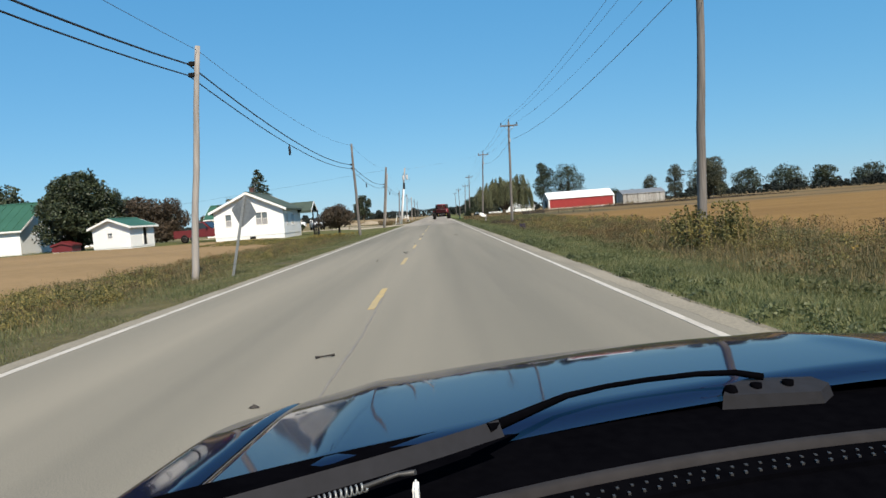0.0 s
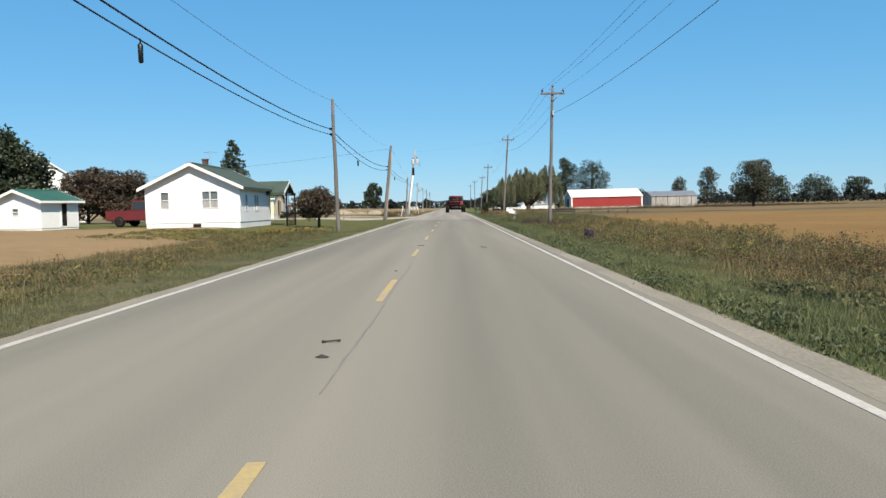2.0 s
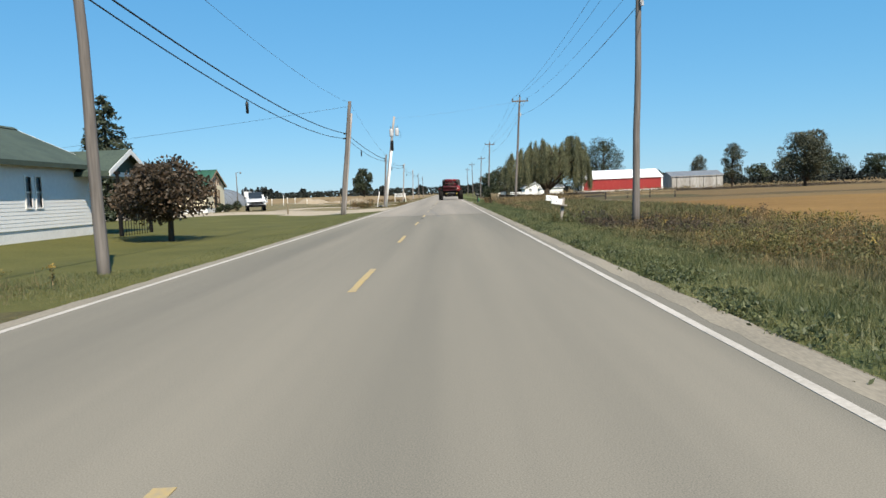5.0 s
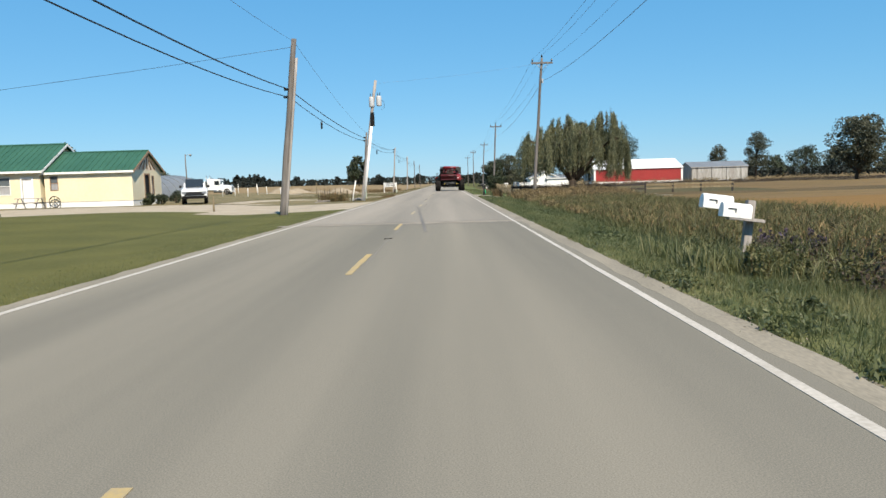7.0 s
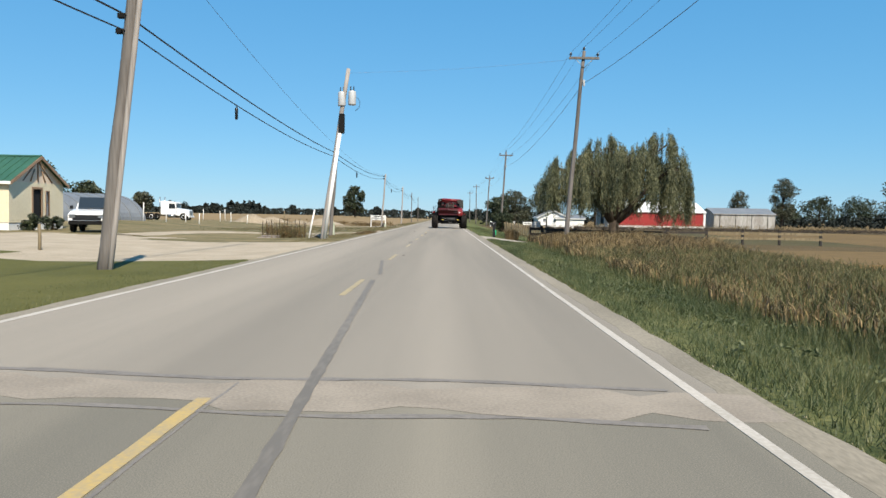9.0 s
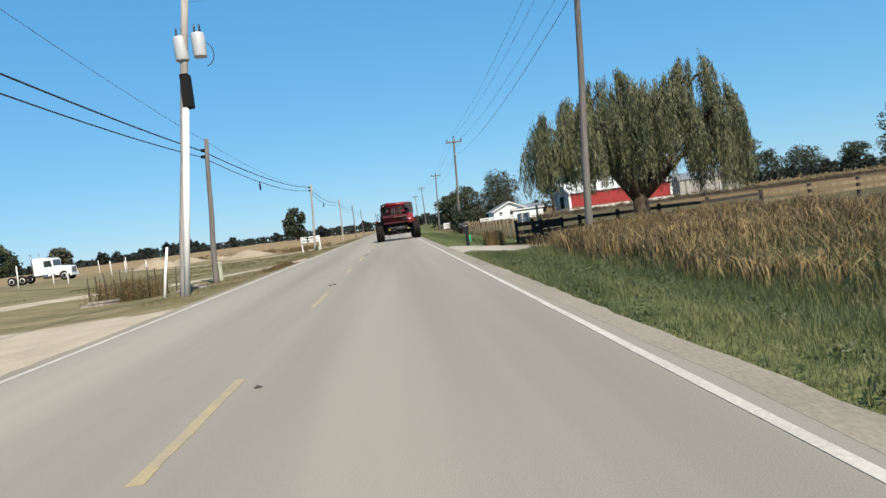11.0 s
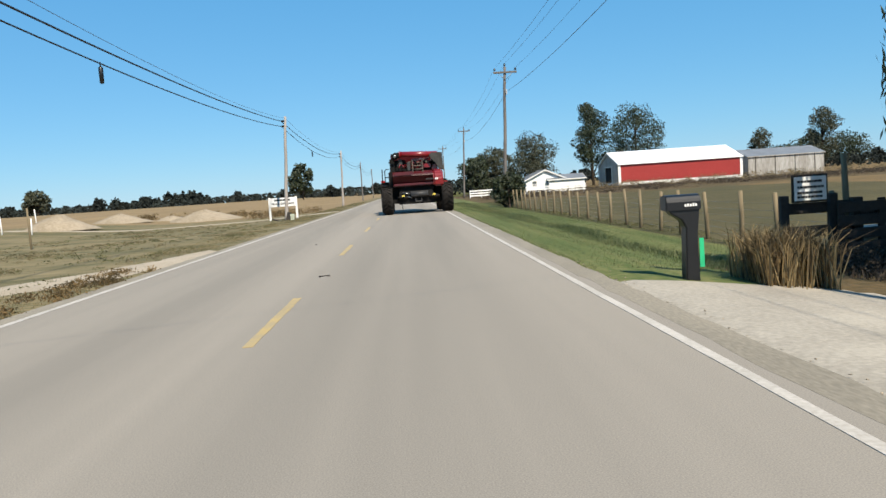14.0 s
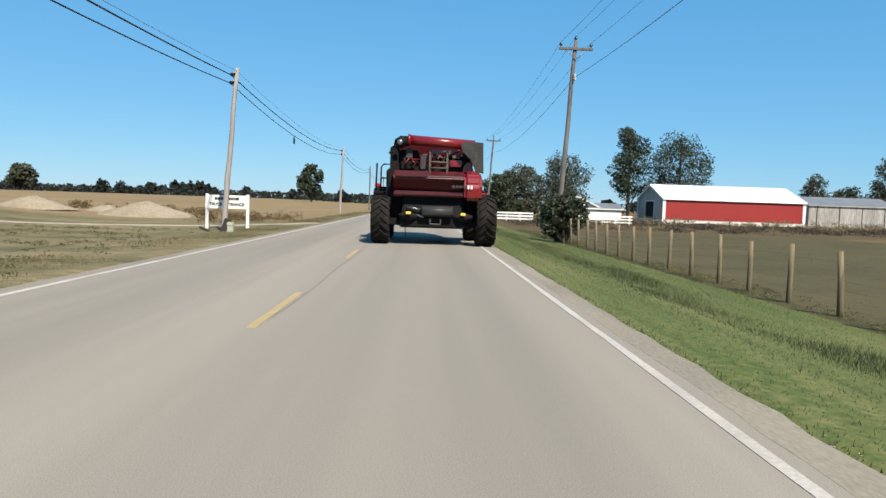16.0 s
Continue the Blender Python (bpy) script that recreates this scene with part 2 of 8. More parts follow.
M_SIDING = mat("white_vinyl_siding", (0.82, 0.82, 0.81), (0.75, 0.755, 0.75), 0.55, scale=0.6, fine=8, bump=0.05)
M_CREAM = mat("cream_siding", (0.76, 0.665, 0.475), (0.68, 0.59, 0.41), 0.6, scale=0.6, fine=8, bump=0.05)
M_TRIM = mat("white_trim_paint", (0.82, 0.81, 0.79), (0.72, 0.71, 0.69), 0.5, scale=2, fine=15, bump=0.05)
M_TANTRIM = mat("tan_timber_trim", (0.46, 0.30, 0.19), (0.34, 0.215, 0.13), 0.7, scale=2, fine=15, bump=0.1)
M_GREENROOF = mat("green_metal_roof", (0.055, 0.155, 0.10), (0.038, 0.115, 0.072), 0.5, scale=0.5, fine=6, bump=0.08, spec=0.25)
M_SHINGLE = mat("dark_green_shingles", (0.075, 0.105, 0.075), (0.045, 0.068, 0.05), 0.85, scale=1.5, fine=12, bump=0.4, dist=0.01)
M_BRICK = mat("dull_red_brick", (0.15, 0.075, 0.068), (0.09, 0.048, 0.044), 0.85, scale=4, fine=18, bump=0.4, dist=0.008)
M_PANE = glass_mat("window_glass", (0.10, 0.115, 0.125), 0.06)
M_CURTAIN = mat("pale_curtain", (0.52, 0.51, 0.52), (0.36, 0.36, 0.37), 0.9, scale=6, fine=30, bump=0.3, stretch=(1, 1, 0.1))
# near-black colour standing in for the shade indoors
M_DARKROOM = mat("dark_interior", (0.03, 0.03, 0.032), (0.02, 0.02, 0.022), 0.9, bump=0)
M_BARNRED = mat("red_barn_steel", (0.44, 0.038, 0.032), (0.36, 0.03, 0.026), 0.5, scale=0.4, fine=6, bump=0.05)
M_WHITEROOF = mat("white_metal_roof", (0.83, 0.83, 0.82), (0.75, 0.75, 0.745), 0.4, scale=0.4, fine=5, bump=0.05)
M_GREYSTEEL = mat("weathered_grey_steel", (0.56, 0.55, 0.525), (0.31, 0.285, 0.255), 0.55, scale=0.9, fine=6, bump=0.1, stretch=(1, 1, 0.2))
M_GREYROOF = mat("grey_steel_roof", (0.33, 0.345, 0.36), (0.25, 0.26, 0.275), 0.5, metal=0.3, scale=0.6, fine=6, bump=0.1)
M_DIRT = mat("pale_dirt", (0.46, 0.38, 0.28), (0.32, 0.26, 0.18), 0.95, scale=0.8, fine=7, bump=0.8, dist=0.05)

M_COMBINE_RED = mat("combine_red_paint", (0.30, 0.010, 0.014), (0.20, 0.008, 0.011), 0.3, scale=1.5, fine=12, bump=0.04, coat=0.5)
# darker copy of the combine red, painting shade on the rear parts
M_RED_SHADED = mat("combine_red_shaded", (0.115, 0.007, 0.011), (0.07, 0.005, 0.008), 0.4, scale=1.2, fine=12, bump=0.04, coat=0.25)
M_TYRE = mat("dusty_tyre_rubber", (0.042, 0.038, 0.036), (0.016, 0.015, 0.014), 0.9, scale=3, fine=25, bump=0.3, spec=0.15)
M_BLACKPART = mat("dusty_black_metal", (0.010, 0.009, 0.009), (0.005, 0.005, 0.005), 0.75, scale=2, fine=18, bump=0.2, spec=0.2)
M_GREYPART = mat("dark_grey_plastic", (0.05, 0.05, 0.052), (0.03, 0.03, 0.032), 0.55, scale=2, fine=20, bump=0.1)
M_CHROME = mat("bare_metal", (0.55, 0.55, 0.55), (0.4, 0.4, 0.4), 0.3, metal=0.9, scale=3, bump=0.05)
M_LAMP = mat("amber_lamp_lens", (0.75, 0.62, 0.12), (0.6, 0.45, 0.08), 0.25, bump=0)
M_REDLENS = mat("red_lens", (0.62, 0.03, 0.025), (0.5, 0.02, 0.02), 0.25, bump=0)
M_WHITEPAINT = mat("white_vehicle_paint", (0.80, 0.80, 0.80), (0.74, 0.74, 0.745), 0.3, scale=1, bump=0.0, coat=0.5)
M_DULLRED = mat("faded_red_vehicle_paint", (0.21, 0.026, 0.03), (0.15, 0.02, 0.022), 0.45, scale=1.5, bump=0.05)
M_GLASS = glass_mat("dark_vehicle_glass", (0.02, 0.024, 0.028), 0.03)
M_BLACKPLASTIC = mat("black_plastic", (0.010, 0.010, 0.011), (0.006, 0.006, 0.007), 0.4, scale=4, fine=40, bump=0.05)
M_LIME = mat("green_reflective_strip", (0.03, 0.60, 0.27), (0.025, 0.52, 0.22), 0.4, bump=0)
M_HOOD = mat("dark_blue_car_paint", (0.006, 0.010, 0.040), (0.004, 0.007, 0.030), 0.05, scale=0.5, fine=300, bump=0.0, spec=0.06)
M_SCUTTLE = mat("matt_black_scuttle", (0.0032, 0.0032, 0.0045), (0.002, 0.002, 0.003), 0.95, scale=4, fine=40, bump=0.05, spec=0.0)


# ---- building helpers ----
UNIT, DROP = 1.281, 0.384             # the plan's places off the road are in units of 1.281 m, and its zero lies 0.384 m below the road
PLAN = Matrix.Translation((0, 0, -DROP)) @ Matrix.Scale(UNIT, 4)


def mesh_of(name, bm, material):
    me = bpy.data.meshes.new(name)
    bm.to_mesh(me)
    bm.free()
    me.materials.append(material)
    return me


def part(name, bm, material, parent, label="", smooth=False):
    ob = new(name, mesh_of(name, bm, material))
    if smooth:
        for p in ob.data.polygons:
            p.use_smooth = True
    ob.parent = parent
    return tagged(ob, label)


def thing(name, x, y, z, label, category, group="", rz=0.0, kind="", on_road=False):
    """A thing placed on the plan, or in metres on the road."""
    e = new(name)
    e.empty_display_size = 0.2
    e.matrix_basis = pose(x, y, z, 0, 0, rz) if on_road else PLAN @ pose(x, y, z, 0, 0, rz)
    return tagged(e, label, category, group, kind)


def box(bm, x0, x1, y0, y1, z0, z1, m=None, bev=0.0):
    r = bmesh.ops.create_cube(bm, size=1.0)
    t = Matrix.Translation(((x0 + x1) / 2, (y0 + y1) / 2, (z0 + z1) / 2)) @ Matrix.Diagonal((x1 - x0, y1 - y0, z1 - z0, 1))
    bmesh.ops.transform(bm, matrix=(m @ t) if m else t, verts=r["verts"])
    if bev:
        es = list({e for v in r["verts"] for e in v.link_edges})
        bmesh.ops.bevel(bm, geom=es, offset=bev, segments=2, affect="EDGES")
    return bm


def tube(bm, a, b, r0, r1=None, n=10, caps=True):
    """A tapered round bar from a to b."""
    a, b = Vector(a), Vector(b)
    r1 = r0 if r1 is None else r1
    d = b - a
    q = d.to_track_quat("Z", "Y").to_matrix()
    lo = [bm.verts.new(a + q @ Vector((math.cos(i * math.tau / n) * r0, math.sin(i * math.tau / n) * r0, 0))) for i in range(n)]
    hi = [bm.verts.new(b + q @ Vector((math.cos(i * math.tau / n) * r1, math.sin(i * math.tau / n) * r1, 0))) for i in range(n)]
    for i in range(n):
        f = bm.faces.new((lo[i], lo[(i + 1) % n], hi[(i + 1) % n], hi[i]))
        f.smooth = True
    if caps:
        bm.faces.new(lo[::-1])
        bm.faces.new(hi)
    return bm


def chain(bm, pts, r, n=6):
    """A round bar along many points, carried along without twist."""
    rings = []
    pts = [Vector(p) for p in pts]
    side = None
    for i, p in enumerate(pts):
        d = (pts[min(i + 1, len(pts) - 1)] - pts[max(i - 1, 0)]).normalized()
        if side is None:
            side = d.orthogonal()
        side = (side - d * side.dot(d)).normalized()
        up = d.cross(side)
        rr = r[i] if isinstance(r, (list, tuple)) else r
        rings.append([bm.verts.new(p + (side * math.cos(k * math.tau / n) + up * math.sin(k * math.tau / n)) * rr) for k in range(n)])
    for a, b in zip(rings, rings[1:]):
        for k in range(n):
            f = bm.faces.new((a[k], a[(k + 1) % n], b[(k + 1) % n], b[k]))
            f.smooth = True
    bm.faces.new(rings[0][::-1])
    bm.faces.new(rings[-1])
    return bm


def prism(bm, outline, y0, y1, m=None):
    """Extrudes an outline of (x, z) from y0 to y1."""
    lo = [bm.verts.new((x, y0, z)) for x, z in outline]
    hi = [bm.verts.new((x, y1, z)) for x, z in outline]
    k = len(outline)
    fs = [bm.faces.new(lo), bm.faces.new(hi[::-1])]
    for i in range(k):
        fs.append(bm.faces.new((lo[(i + 1) % k], lo[i], hi[i], hi[(i + 1) % k])))
    bmesh.ops.recalc_face_normals(bm, faces=fs)
    if m:
        bmesh.ops.transform(bm, matrix=m, verts=lo + hi)
    return bm


def side_prism(bm, outline, x0, x1, m=None):
    """Extrudes an outline of (y, z) from x0 to x1."""
    lo = [bm.verts.new((x0, y, z)) for y, z in outline]
    hi = [bm.verts.new((x1, y, z)) for y, z in outline]
    k = len(outline)
    fs = [bm.faces.new(lo), bm.faces.new(hi[::-1])]
    for i in range(k):
        fs.append(bm.faces.new((lo[(i + 1) % k], lo[i], hi[i], hi[(i + 1) % k])))
    bmesh.ops.recalc_face_normals(bm, faces=fs)
    if m:
        bmesh.ops.transform(bm, matrix=m, verts=lo + hi)
    return bm


def lathe(bm, profile, n=24, m=None):
    """Turns a profile of (radius, z) about z."""
    rings = [[bm.verts.new((r * math.cos(k * math.tau / n), r * math.sin(k * math.tau / n), z)) for k in range(n)] for r, z in profile]
    fs = []
    for a, b in zip(rings, rings[1:]):
        for k in range(n):
            fs.append(bm.faces.new((a[k], a[(k + 1) % n], b[(k + 1) % n], b[k])))
    fs += [bm.faces.new(rings[0][::-1]), bm.faces.new(rings[-1])]
    for f in fs[:-2]:
        f.smooth = True
    bmesh.ops.recalc_face_normals(bm, faces=fs)
    if m:
        bmesh.ops.transform(bm, matrix=m, verts=[v for r in rings for v in r])
    return bm


def raw_mesh(name, verts, faces_per, material, label="", category="", kind="stuff", parent=None, smooth=False):
    """A mesh from an array of vertices in equal runs; faces_per lists the faces of one run. Used for what nobody could count."""
    verts = np.asarray(verts, dtype=np.float32)
    runs, k = verts.shape[0], verts.shape[1]
    loops, starts, at = [], [], 0
    base = np.arange(runs, dtype=np.int64)[:, None] * k
    sizes = [len(f) for f in faces_per]
    flat = np.concatenate([np.array(f) for f in faces_per])
    all_loops = (base + flat[None, :]).ravel().astype(np.int32)
    sizes_all = np.tile(np.array(sizes), runs)
    starts_all = np.concatenate([[0], np.cumsum(sizes_all)[:-1]]).astype(np.int32)
    me = bpy.data.meshes.new(name)
    me.vertices.add(runs * k)
    me.vertices.foreach_set("co", verts.reshape(-1))
    me.loops.add(len(all_loops))
    me.loops.foreach_set("vertex_index", all_loops)
    me.polygons.add(len(sizes_all))
    me.polygons.foreach_set("loop_start", starts_all)
    me.update(calc_edges=True)
    me.validate()
    me.materials.append(material)
    ob = new(name, me)
    if parent:
        ob.parent = parent
        return tagged(ob, label, kind=kind if kind == "stuff" else "")
    return tagged(ob, label, category, kind=kind)

# ---- the ground, one sheet to the horizon ----
ROAD_L, ROAD_R = -5.40, 2.74          # edges of the pavement
LINE_L, LINE_R, LINE_C = -5.11, 2.29, -1.47
SKEW = 0.0011                        # the road bears this much to the right of the plan's y


def step(a, b, v):
    t = np.clip((v - a) / (b - a), 0, 1)
    return t * t * (3 - 2 * t)


def plan_z(x, y):
    """Height of the land on the plan, away from the road."""
    x, y = np.asarray(x, float), np.asarray(y, float)
    left = (0.34 - 0.14 * step(80, 95, y)) * step(-6.0, -15.0, x) * (1 - step(112, 150, y))
    left = left + 0.45 * step(-15.0, -26.0, x) * step(112, 132, y) * (1 - step(200, 260, y))
    left = left + 1.2 * step(-10.0, -75.0, x) * step(150, 270, y)      # the far fields rise
    verge = 0.12 * step(-5.6, -7.0, x)
    right = -0.16 * step(2.9, 4.2, x) * (1 - step(5.0, 7.0, x)) - 0.22 * step(10, 30, x) * step(150, 215, y)
    right = right - 0.15 * step(4.6, 6.6, x) * step(115.5, 118.5, y) * (1 - step(12, 34, x))
    wave = 0.05 * np.sin(x * 0.37 + 1.0) * np.sin(y * 0.23) * (step(6, 12, np.abs(x)))
    return left + verge + right + wave - 0.012


def across(x):
    """Metres across for a place on the plan: the pavement keeps its width, and the verges stretch to meet the land."""
    x = np.asarray(x, float)
    return np.where((x > -9.4) & (x < 6.5), np.interp(x, [-9.4, -5.6, 2.95, 6.5], [UNIT * -9.4, -5.6, 2.95, UNIT * 6.5]), UNIT * x)


def off_road(x):
    """0 beside the pavement, 1 out on the land."""
    x = np.asarray(x, float)
    return np.clip(np.maximum((x - 2.95) / 3.55, (-5.6 - x) / 3.8), 0, 1)


def ground_z(x, y):
    """Height of the ground in metres over a place on the plan."""
    x, y = np.asarray(x, float), np.asarray(y, float)
    w = off_road(x)
    under = -0.09 * (step(ROAD_L - 0.25, ROAD_L + 0.1, x) * (1 - step(ROAD_R - 0.1, ROAD_R + 0.25, x)))
    ditch = -0.10 * np.exp(-((x - 4.75) / 0.5) ** 2) * step(116, 119, y)
    return (1 - w) * (under - 0.012) + w * (UNIT * plan_z(x, y) - DROP) + ditch


def zone(x, y):
    """Which cover lies at a place: an index into GROUND_MATS."""
    if ROAD_L - 0.12 < x < ROAD_R + 0.12:
        return 1
    if x < 0:
        wx, wy = 1.6 * math.sin(y * 0.8) + 1.1 * math.sin(y * 2.1 + 1), 0.8 * math.sin(x * 0.6) + 0.6 * math.sin(x * 1.7 + 2)
        if (92 if x < -11 else 89.6) <= y < 106.5 + wy and x < ROAD_L and (y < 102.0 + wy * 0.5 or x < -12.5 + 0.5 * wx):
            return 2 if x > -33 + wx else 6            # gravel yard
        if y < 48:
            return 11 if x < -9.4 + 0.8 * math.sin(y * 0.5) else 4
        if (y < 58 and x < -12.8) or (y < 63 and x < -18):
            return 11
        if y < 92:
            return 5
        if y < 162:
            return 6
        return 9 if x < -7 else 6
    if 109.0 < y < 115.8 - 2.2 * min(1.0, max(0.0, (x - 4.6) / 1.8)) and x < 15 + 2 * math.sin(y):
        return 10                                      # pale drive
    if 97 < y < 109.0 and x > 9.6:
        return 13
    if y < 109.0:
        return 3 if x > 10.4 + 0.7 * math.sin(y * 0.6) else 4 if x > 4.5 + 0.3 * math.sin(y * 0.9) else 0
    if x > 4.6 and 109.0 < y < 119:
        return 8                                       # brush ground before the gate, its dark colour painting the shade there
    if x < 6.6 and y < 400:
        return 12
    if y < 172:
        return 7 if x < 27 else 13
    if y < 222:
        return 8
    return 5 if x < 30 else 13


GROUND_MATS = [M_VERGEGRASS, M_SHOULDER, M_GRAVEL, M_FIELD, M_VERGE, M_LAWN, M_DRYGRASS, M_PASTURE, M_BRUSH, M_STUBBLE, M_CONCRETE, M_LEFTFIELD, M_DITCH, M_FARFIELD]


def build_ground():
    near_x = list(np.arange(-16, -5.7, 0.6)) + [-5.7, -5.52, -5.4, -5.2, -3, 0, 2.0, 2.6, 2.74, 2.86, 3.05] + list(np.arange(3.5, 12.1, 0.6)) + [4.55, 4.85, 5.0, 5.15, 5.45, 5.6, 5.75, 6.05, 6.2, 6.35]
    xs = sorted(set([-3000, -1500, -800, -400, -250, -160, -110, -80, -60] + list(range(-50, -16, 1)) + [round(v, 2) for v in near_x]
                    + list(range(13, 60, 3)) + [70, 90, 120, 180, 260, 400, 800, 1500, 3000]))
    ys = sorted(set([-1500, -600, -250, -120, -60, -40] + list(range(-30, 240, 1)) + [k + 0.5 for k in range(44, 120)] + [109.0, 115.8] + [round(114.2 + 0.2 * k, 2) for k in range(14)] + [250, 265, 280, 300, 330, 370, 420, 500, 650, 900, 1400, 2200, 3500]))
    X, Y = np.meshgrid(xs, ys)
    Z = ground_z(X, Y)
    nx, ny = len(xs), len(ys)
    verts = np.stack([across(X), UNIT * Y, Z], -1).reshape(-1, 3)
    faces = [(j * nx + i, j * nx + i + 1, (j + 1) * nx + i + 1, (j + 1) * nx + i) for j in range(ny - 1) for i in range(nx - 1)]
    me = bpy.data.meshes.new("ground")
    me.from_pydata(verts.tolist(), [], faces)
    for m in GROUND_MATS:
        me.materials.append(m)
    idx = [zone((xs[i] + xs[i + 1]) / 2, (ys[j] + ys[j + 1]) / 2) for j in range(ny - 1) for i in range(nx - 1)]
    me.polygons.foreach_set("material_index", idx)
    me.polygons.foreach_set("use_smooth", [True] * len(idx))
    me.update()
    ob = new("ground", me)
    return tagged(ob, "flat farmland with dry fields, lawns, gravel and weedy verges", "ground", kind="structure")


build_ground()


def strip(name, edge_a, edge_b, y0, y1, z, material, label, category, kind="structure", rag=0.0, dy=1.5, seed=1, thick=0.05):
    """A long flat slab along the road between two lines, with ragged edges."""
    rnd = random.Random(seed)
    bm = bmesh.new()
    n = max(2, int((y1 - y0) / dy))
    rows = []
    for i in range(n + 1):
        y = y0 + (y1 - y0) * i / n
        a, b = edge_a + SKEW * (y - 95) + rnd.uniform(-rag, rag), edge_b + SKEW * (y - 95) + rnd.uniform(-rag, rag)
        rows.append([bm.verts.new((a, y, z - thick)), bm.verts.new((a, y, z)), bm.verts.new((b, y, z)), bm.verts.new((b, y, z - thick))])
    for p, q in zip(rows, rows[1:]):
        for k in range(3):
            bm.faces.new((p[k], p[k + 1], q[k + 1], q[k]))
    bm.faces.new(rows[0])
    bm.faces.new(rows[-1][::-1])
    bmesh.ops.recalc_face_normals(bm, faces=bm.faces)
    ob = new(name, mesh_of(name, bm, material))
    return tagged(ob, label, category, kind=kind)


strip("road", ROAD_L, ROAD_R, -75, 97.4, 0.0, M_ROAD, "worn pale grey two-lane country road", "road", rag=0.03, dy=0.45, seed=3)
strip("road", ROAD_L, ROAD_R, 97.4, 540, 0.0, M_ROAD_PALE, "older, paler stretch of the two-lane country road", "road", rag=0.03, dy=0.45, seed=4)
strip("edge_line", LINE_L - 0.058, LINE_L + 0.058, -75, 540, 0.005, M_WHITE_LINE, "white painted edge line on the road", "road line", rag=0.006, dy=1.2, seed=5, thick=0.004)
strip("edge_line", LINE_R - 0.046, LINE_R + 0.046, -75, 540, 0.005, M_WHITE_LINE, "white painted edge line on the road", "road line", rag=0.006, dy=1.2, seed=6, thick=0.004)
strip("pavement_edge", ROAD_L - 0.07, LINE_L - 0.10, -75, 540, 0.0015, M_ROADEDGE, "pale crumbling edge of the pavement", "road", rag=0.035, dy=0.5, seed=7, thick=0.05)
strip("pavement_edge", LINE_R + 0.19, ROAD_R + 0.05, -75, 540, 0.0015, M_ROADEDGE, "pale crumbling edge of the pavement", "road", rag=0.035, dy=0.5, seed=8, thick=0.05)
DASHES = [-19.2, -9.0, 1.1, 11.3, 21.3, 31.4, 41.4, 51.6, 61.9, 72.4, 83.6, 94.2, 104.7, 115.4, 125.6, 135.7, 145.6, 155.6, 165.3] + [175.4 + 10.15 * i for i in range(32)]
for k, y in enumerate(DASHES):
    strip("centre_dash", LINE_C - 0.055, LINE_C + 0.055, y, y + 3.2, 0.005, M_YELLOW_LINE if y < 97 or y > 140 else M_YELLOW_FADED, "worn yellow dash on the road's centre", "road line", rag=0.008, dy=0.4, seed=100 + k, thick=0.004)
# cracks sealed with tar across and along the lanes
rnd = random.Random(4)


def tar_line(pts, w, material=M_TAR, z=0.003, label="dark tar seam sealing a crack in the road", name="tar_seam"):
    bm = bmesh.new()
    rows = []
    for i, (x, y) in enumerate(pts):
        a, b = pts[max(i - 1, 0)], pts[min(i + 1, len(pts) - 1)]
        d = Vector((b[0] - a[0], b[1] - a[1])).normalized()
        ww = w * (rnd.uniform(0.8, 1.1) if material is M_SKID else rnd.uniform(0.5, 1.3))
        rows.append((bm.verts.new((x - d.y * ww, y + d.x * ww, z)), bm.verts.new((x + d.y * ww, y - d.x * ww, z))))
    for p, q in zip(rows, rows[1:]):
        bm.faces.new((p[0], p[1], q[1], q[0]))
    ob = new(name, mesh_of(name, bm, material))
    tagged(ob, label, "road mark", kind="structure")




def ribbon(name, pts, material, label, seed):
    """A track laid on the ground along points (x, y, half width), with ragged edges."""
    r = random.Random(seed)
    bm = bmesh.new()
    rows = []
    fine = []
    for (xa, ya, wa), (xb, yb, wb) in zip(pts, pts[1:]):
        n = max(2, int(math.hypot(xb - xa, yb - ya) / 0.5))
        fine += [(xa + (xb - xa) * k / n, ya + (yb - ya) * k / n, wa + (wb - wa) * k / n) for k in range(n)]
    fine.append(pts[-1])
    for i, (x, y, w) in enumerate(fine):
        a, b = fine[max(i - 3, 0)], fine[min(i + 3, len(fine) - 1)]
        d = Vector((b[0] - a[0], b[1] - a[1])).normalized()
        row = []
        for f in (-1.0, -0.5, 0.0, 0.5, 1.0):
            ww = w * f * (r.uniform(0.82, 1.12) if abs(f) == 1 else 1)
            px_, py_ = x - d.y * ww, y + d.x * ww
            row.append(bm.verts.new((float(across(px_)), UNIT * py_, float(ground_z(px_, py_)) + (0.045 if abs(f) < 1 else 0.006))))
        rows.append(row)
    for p, q in zip(rows, rows[1:]):
        for k in range(4):
            bm.faces.new((p[k + 1], p[k], q[k], q[k + 1]))
    for f in bm.faces:
        f.smooth = True
    return tagged(new(name, mesh_of(name, bm, material)), label, "track", kind="structure")


ribbon("gravel_track", [(-5.40, 125.4, 0.5), (-5.62, 123.6, 0.8), (-6.05, 121.9, 0.85), (-6.8, 120.3, 0.8), (-7.8, 118.9, 0.8), (-9.3, 117.6, 0.8), (-11.2, 116.4, 0.85), (-12.7, 114.2, 0.95), (-14.0, 110.5, 1.1), (-14.8, 106.5, 1.3)], M_GRAVEL, "pale gravel field entrance branching off the road", 11)
ribbon("field_track", [(-5.9, 157.6, 0.45), (-8.1, 154.0, 0.4), (-12.5, 153.0, 0.4), (-17.0, 153.2, 0.45), (-24.0, 154.0, 0.5)], M_GRAVEL, "faint pale track beside the dirt heaps", 12)
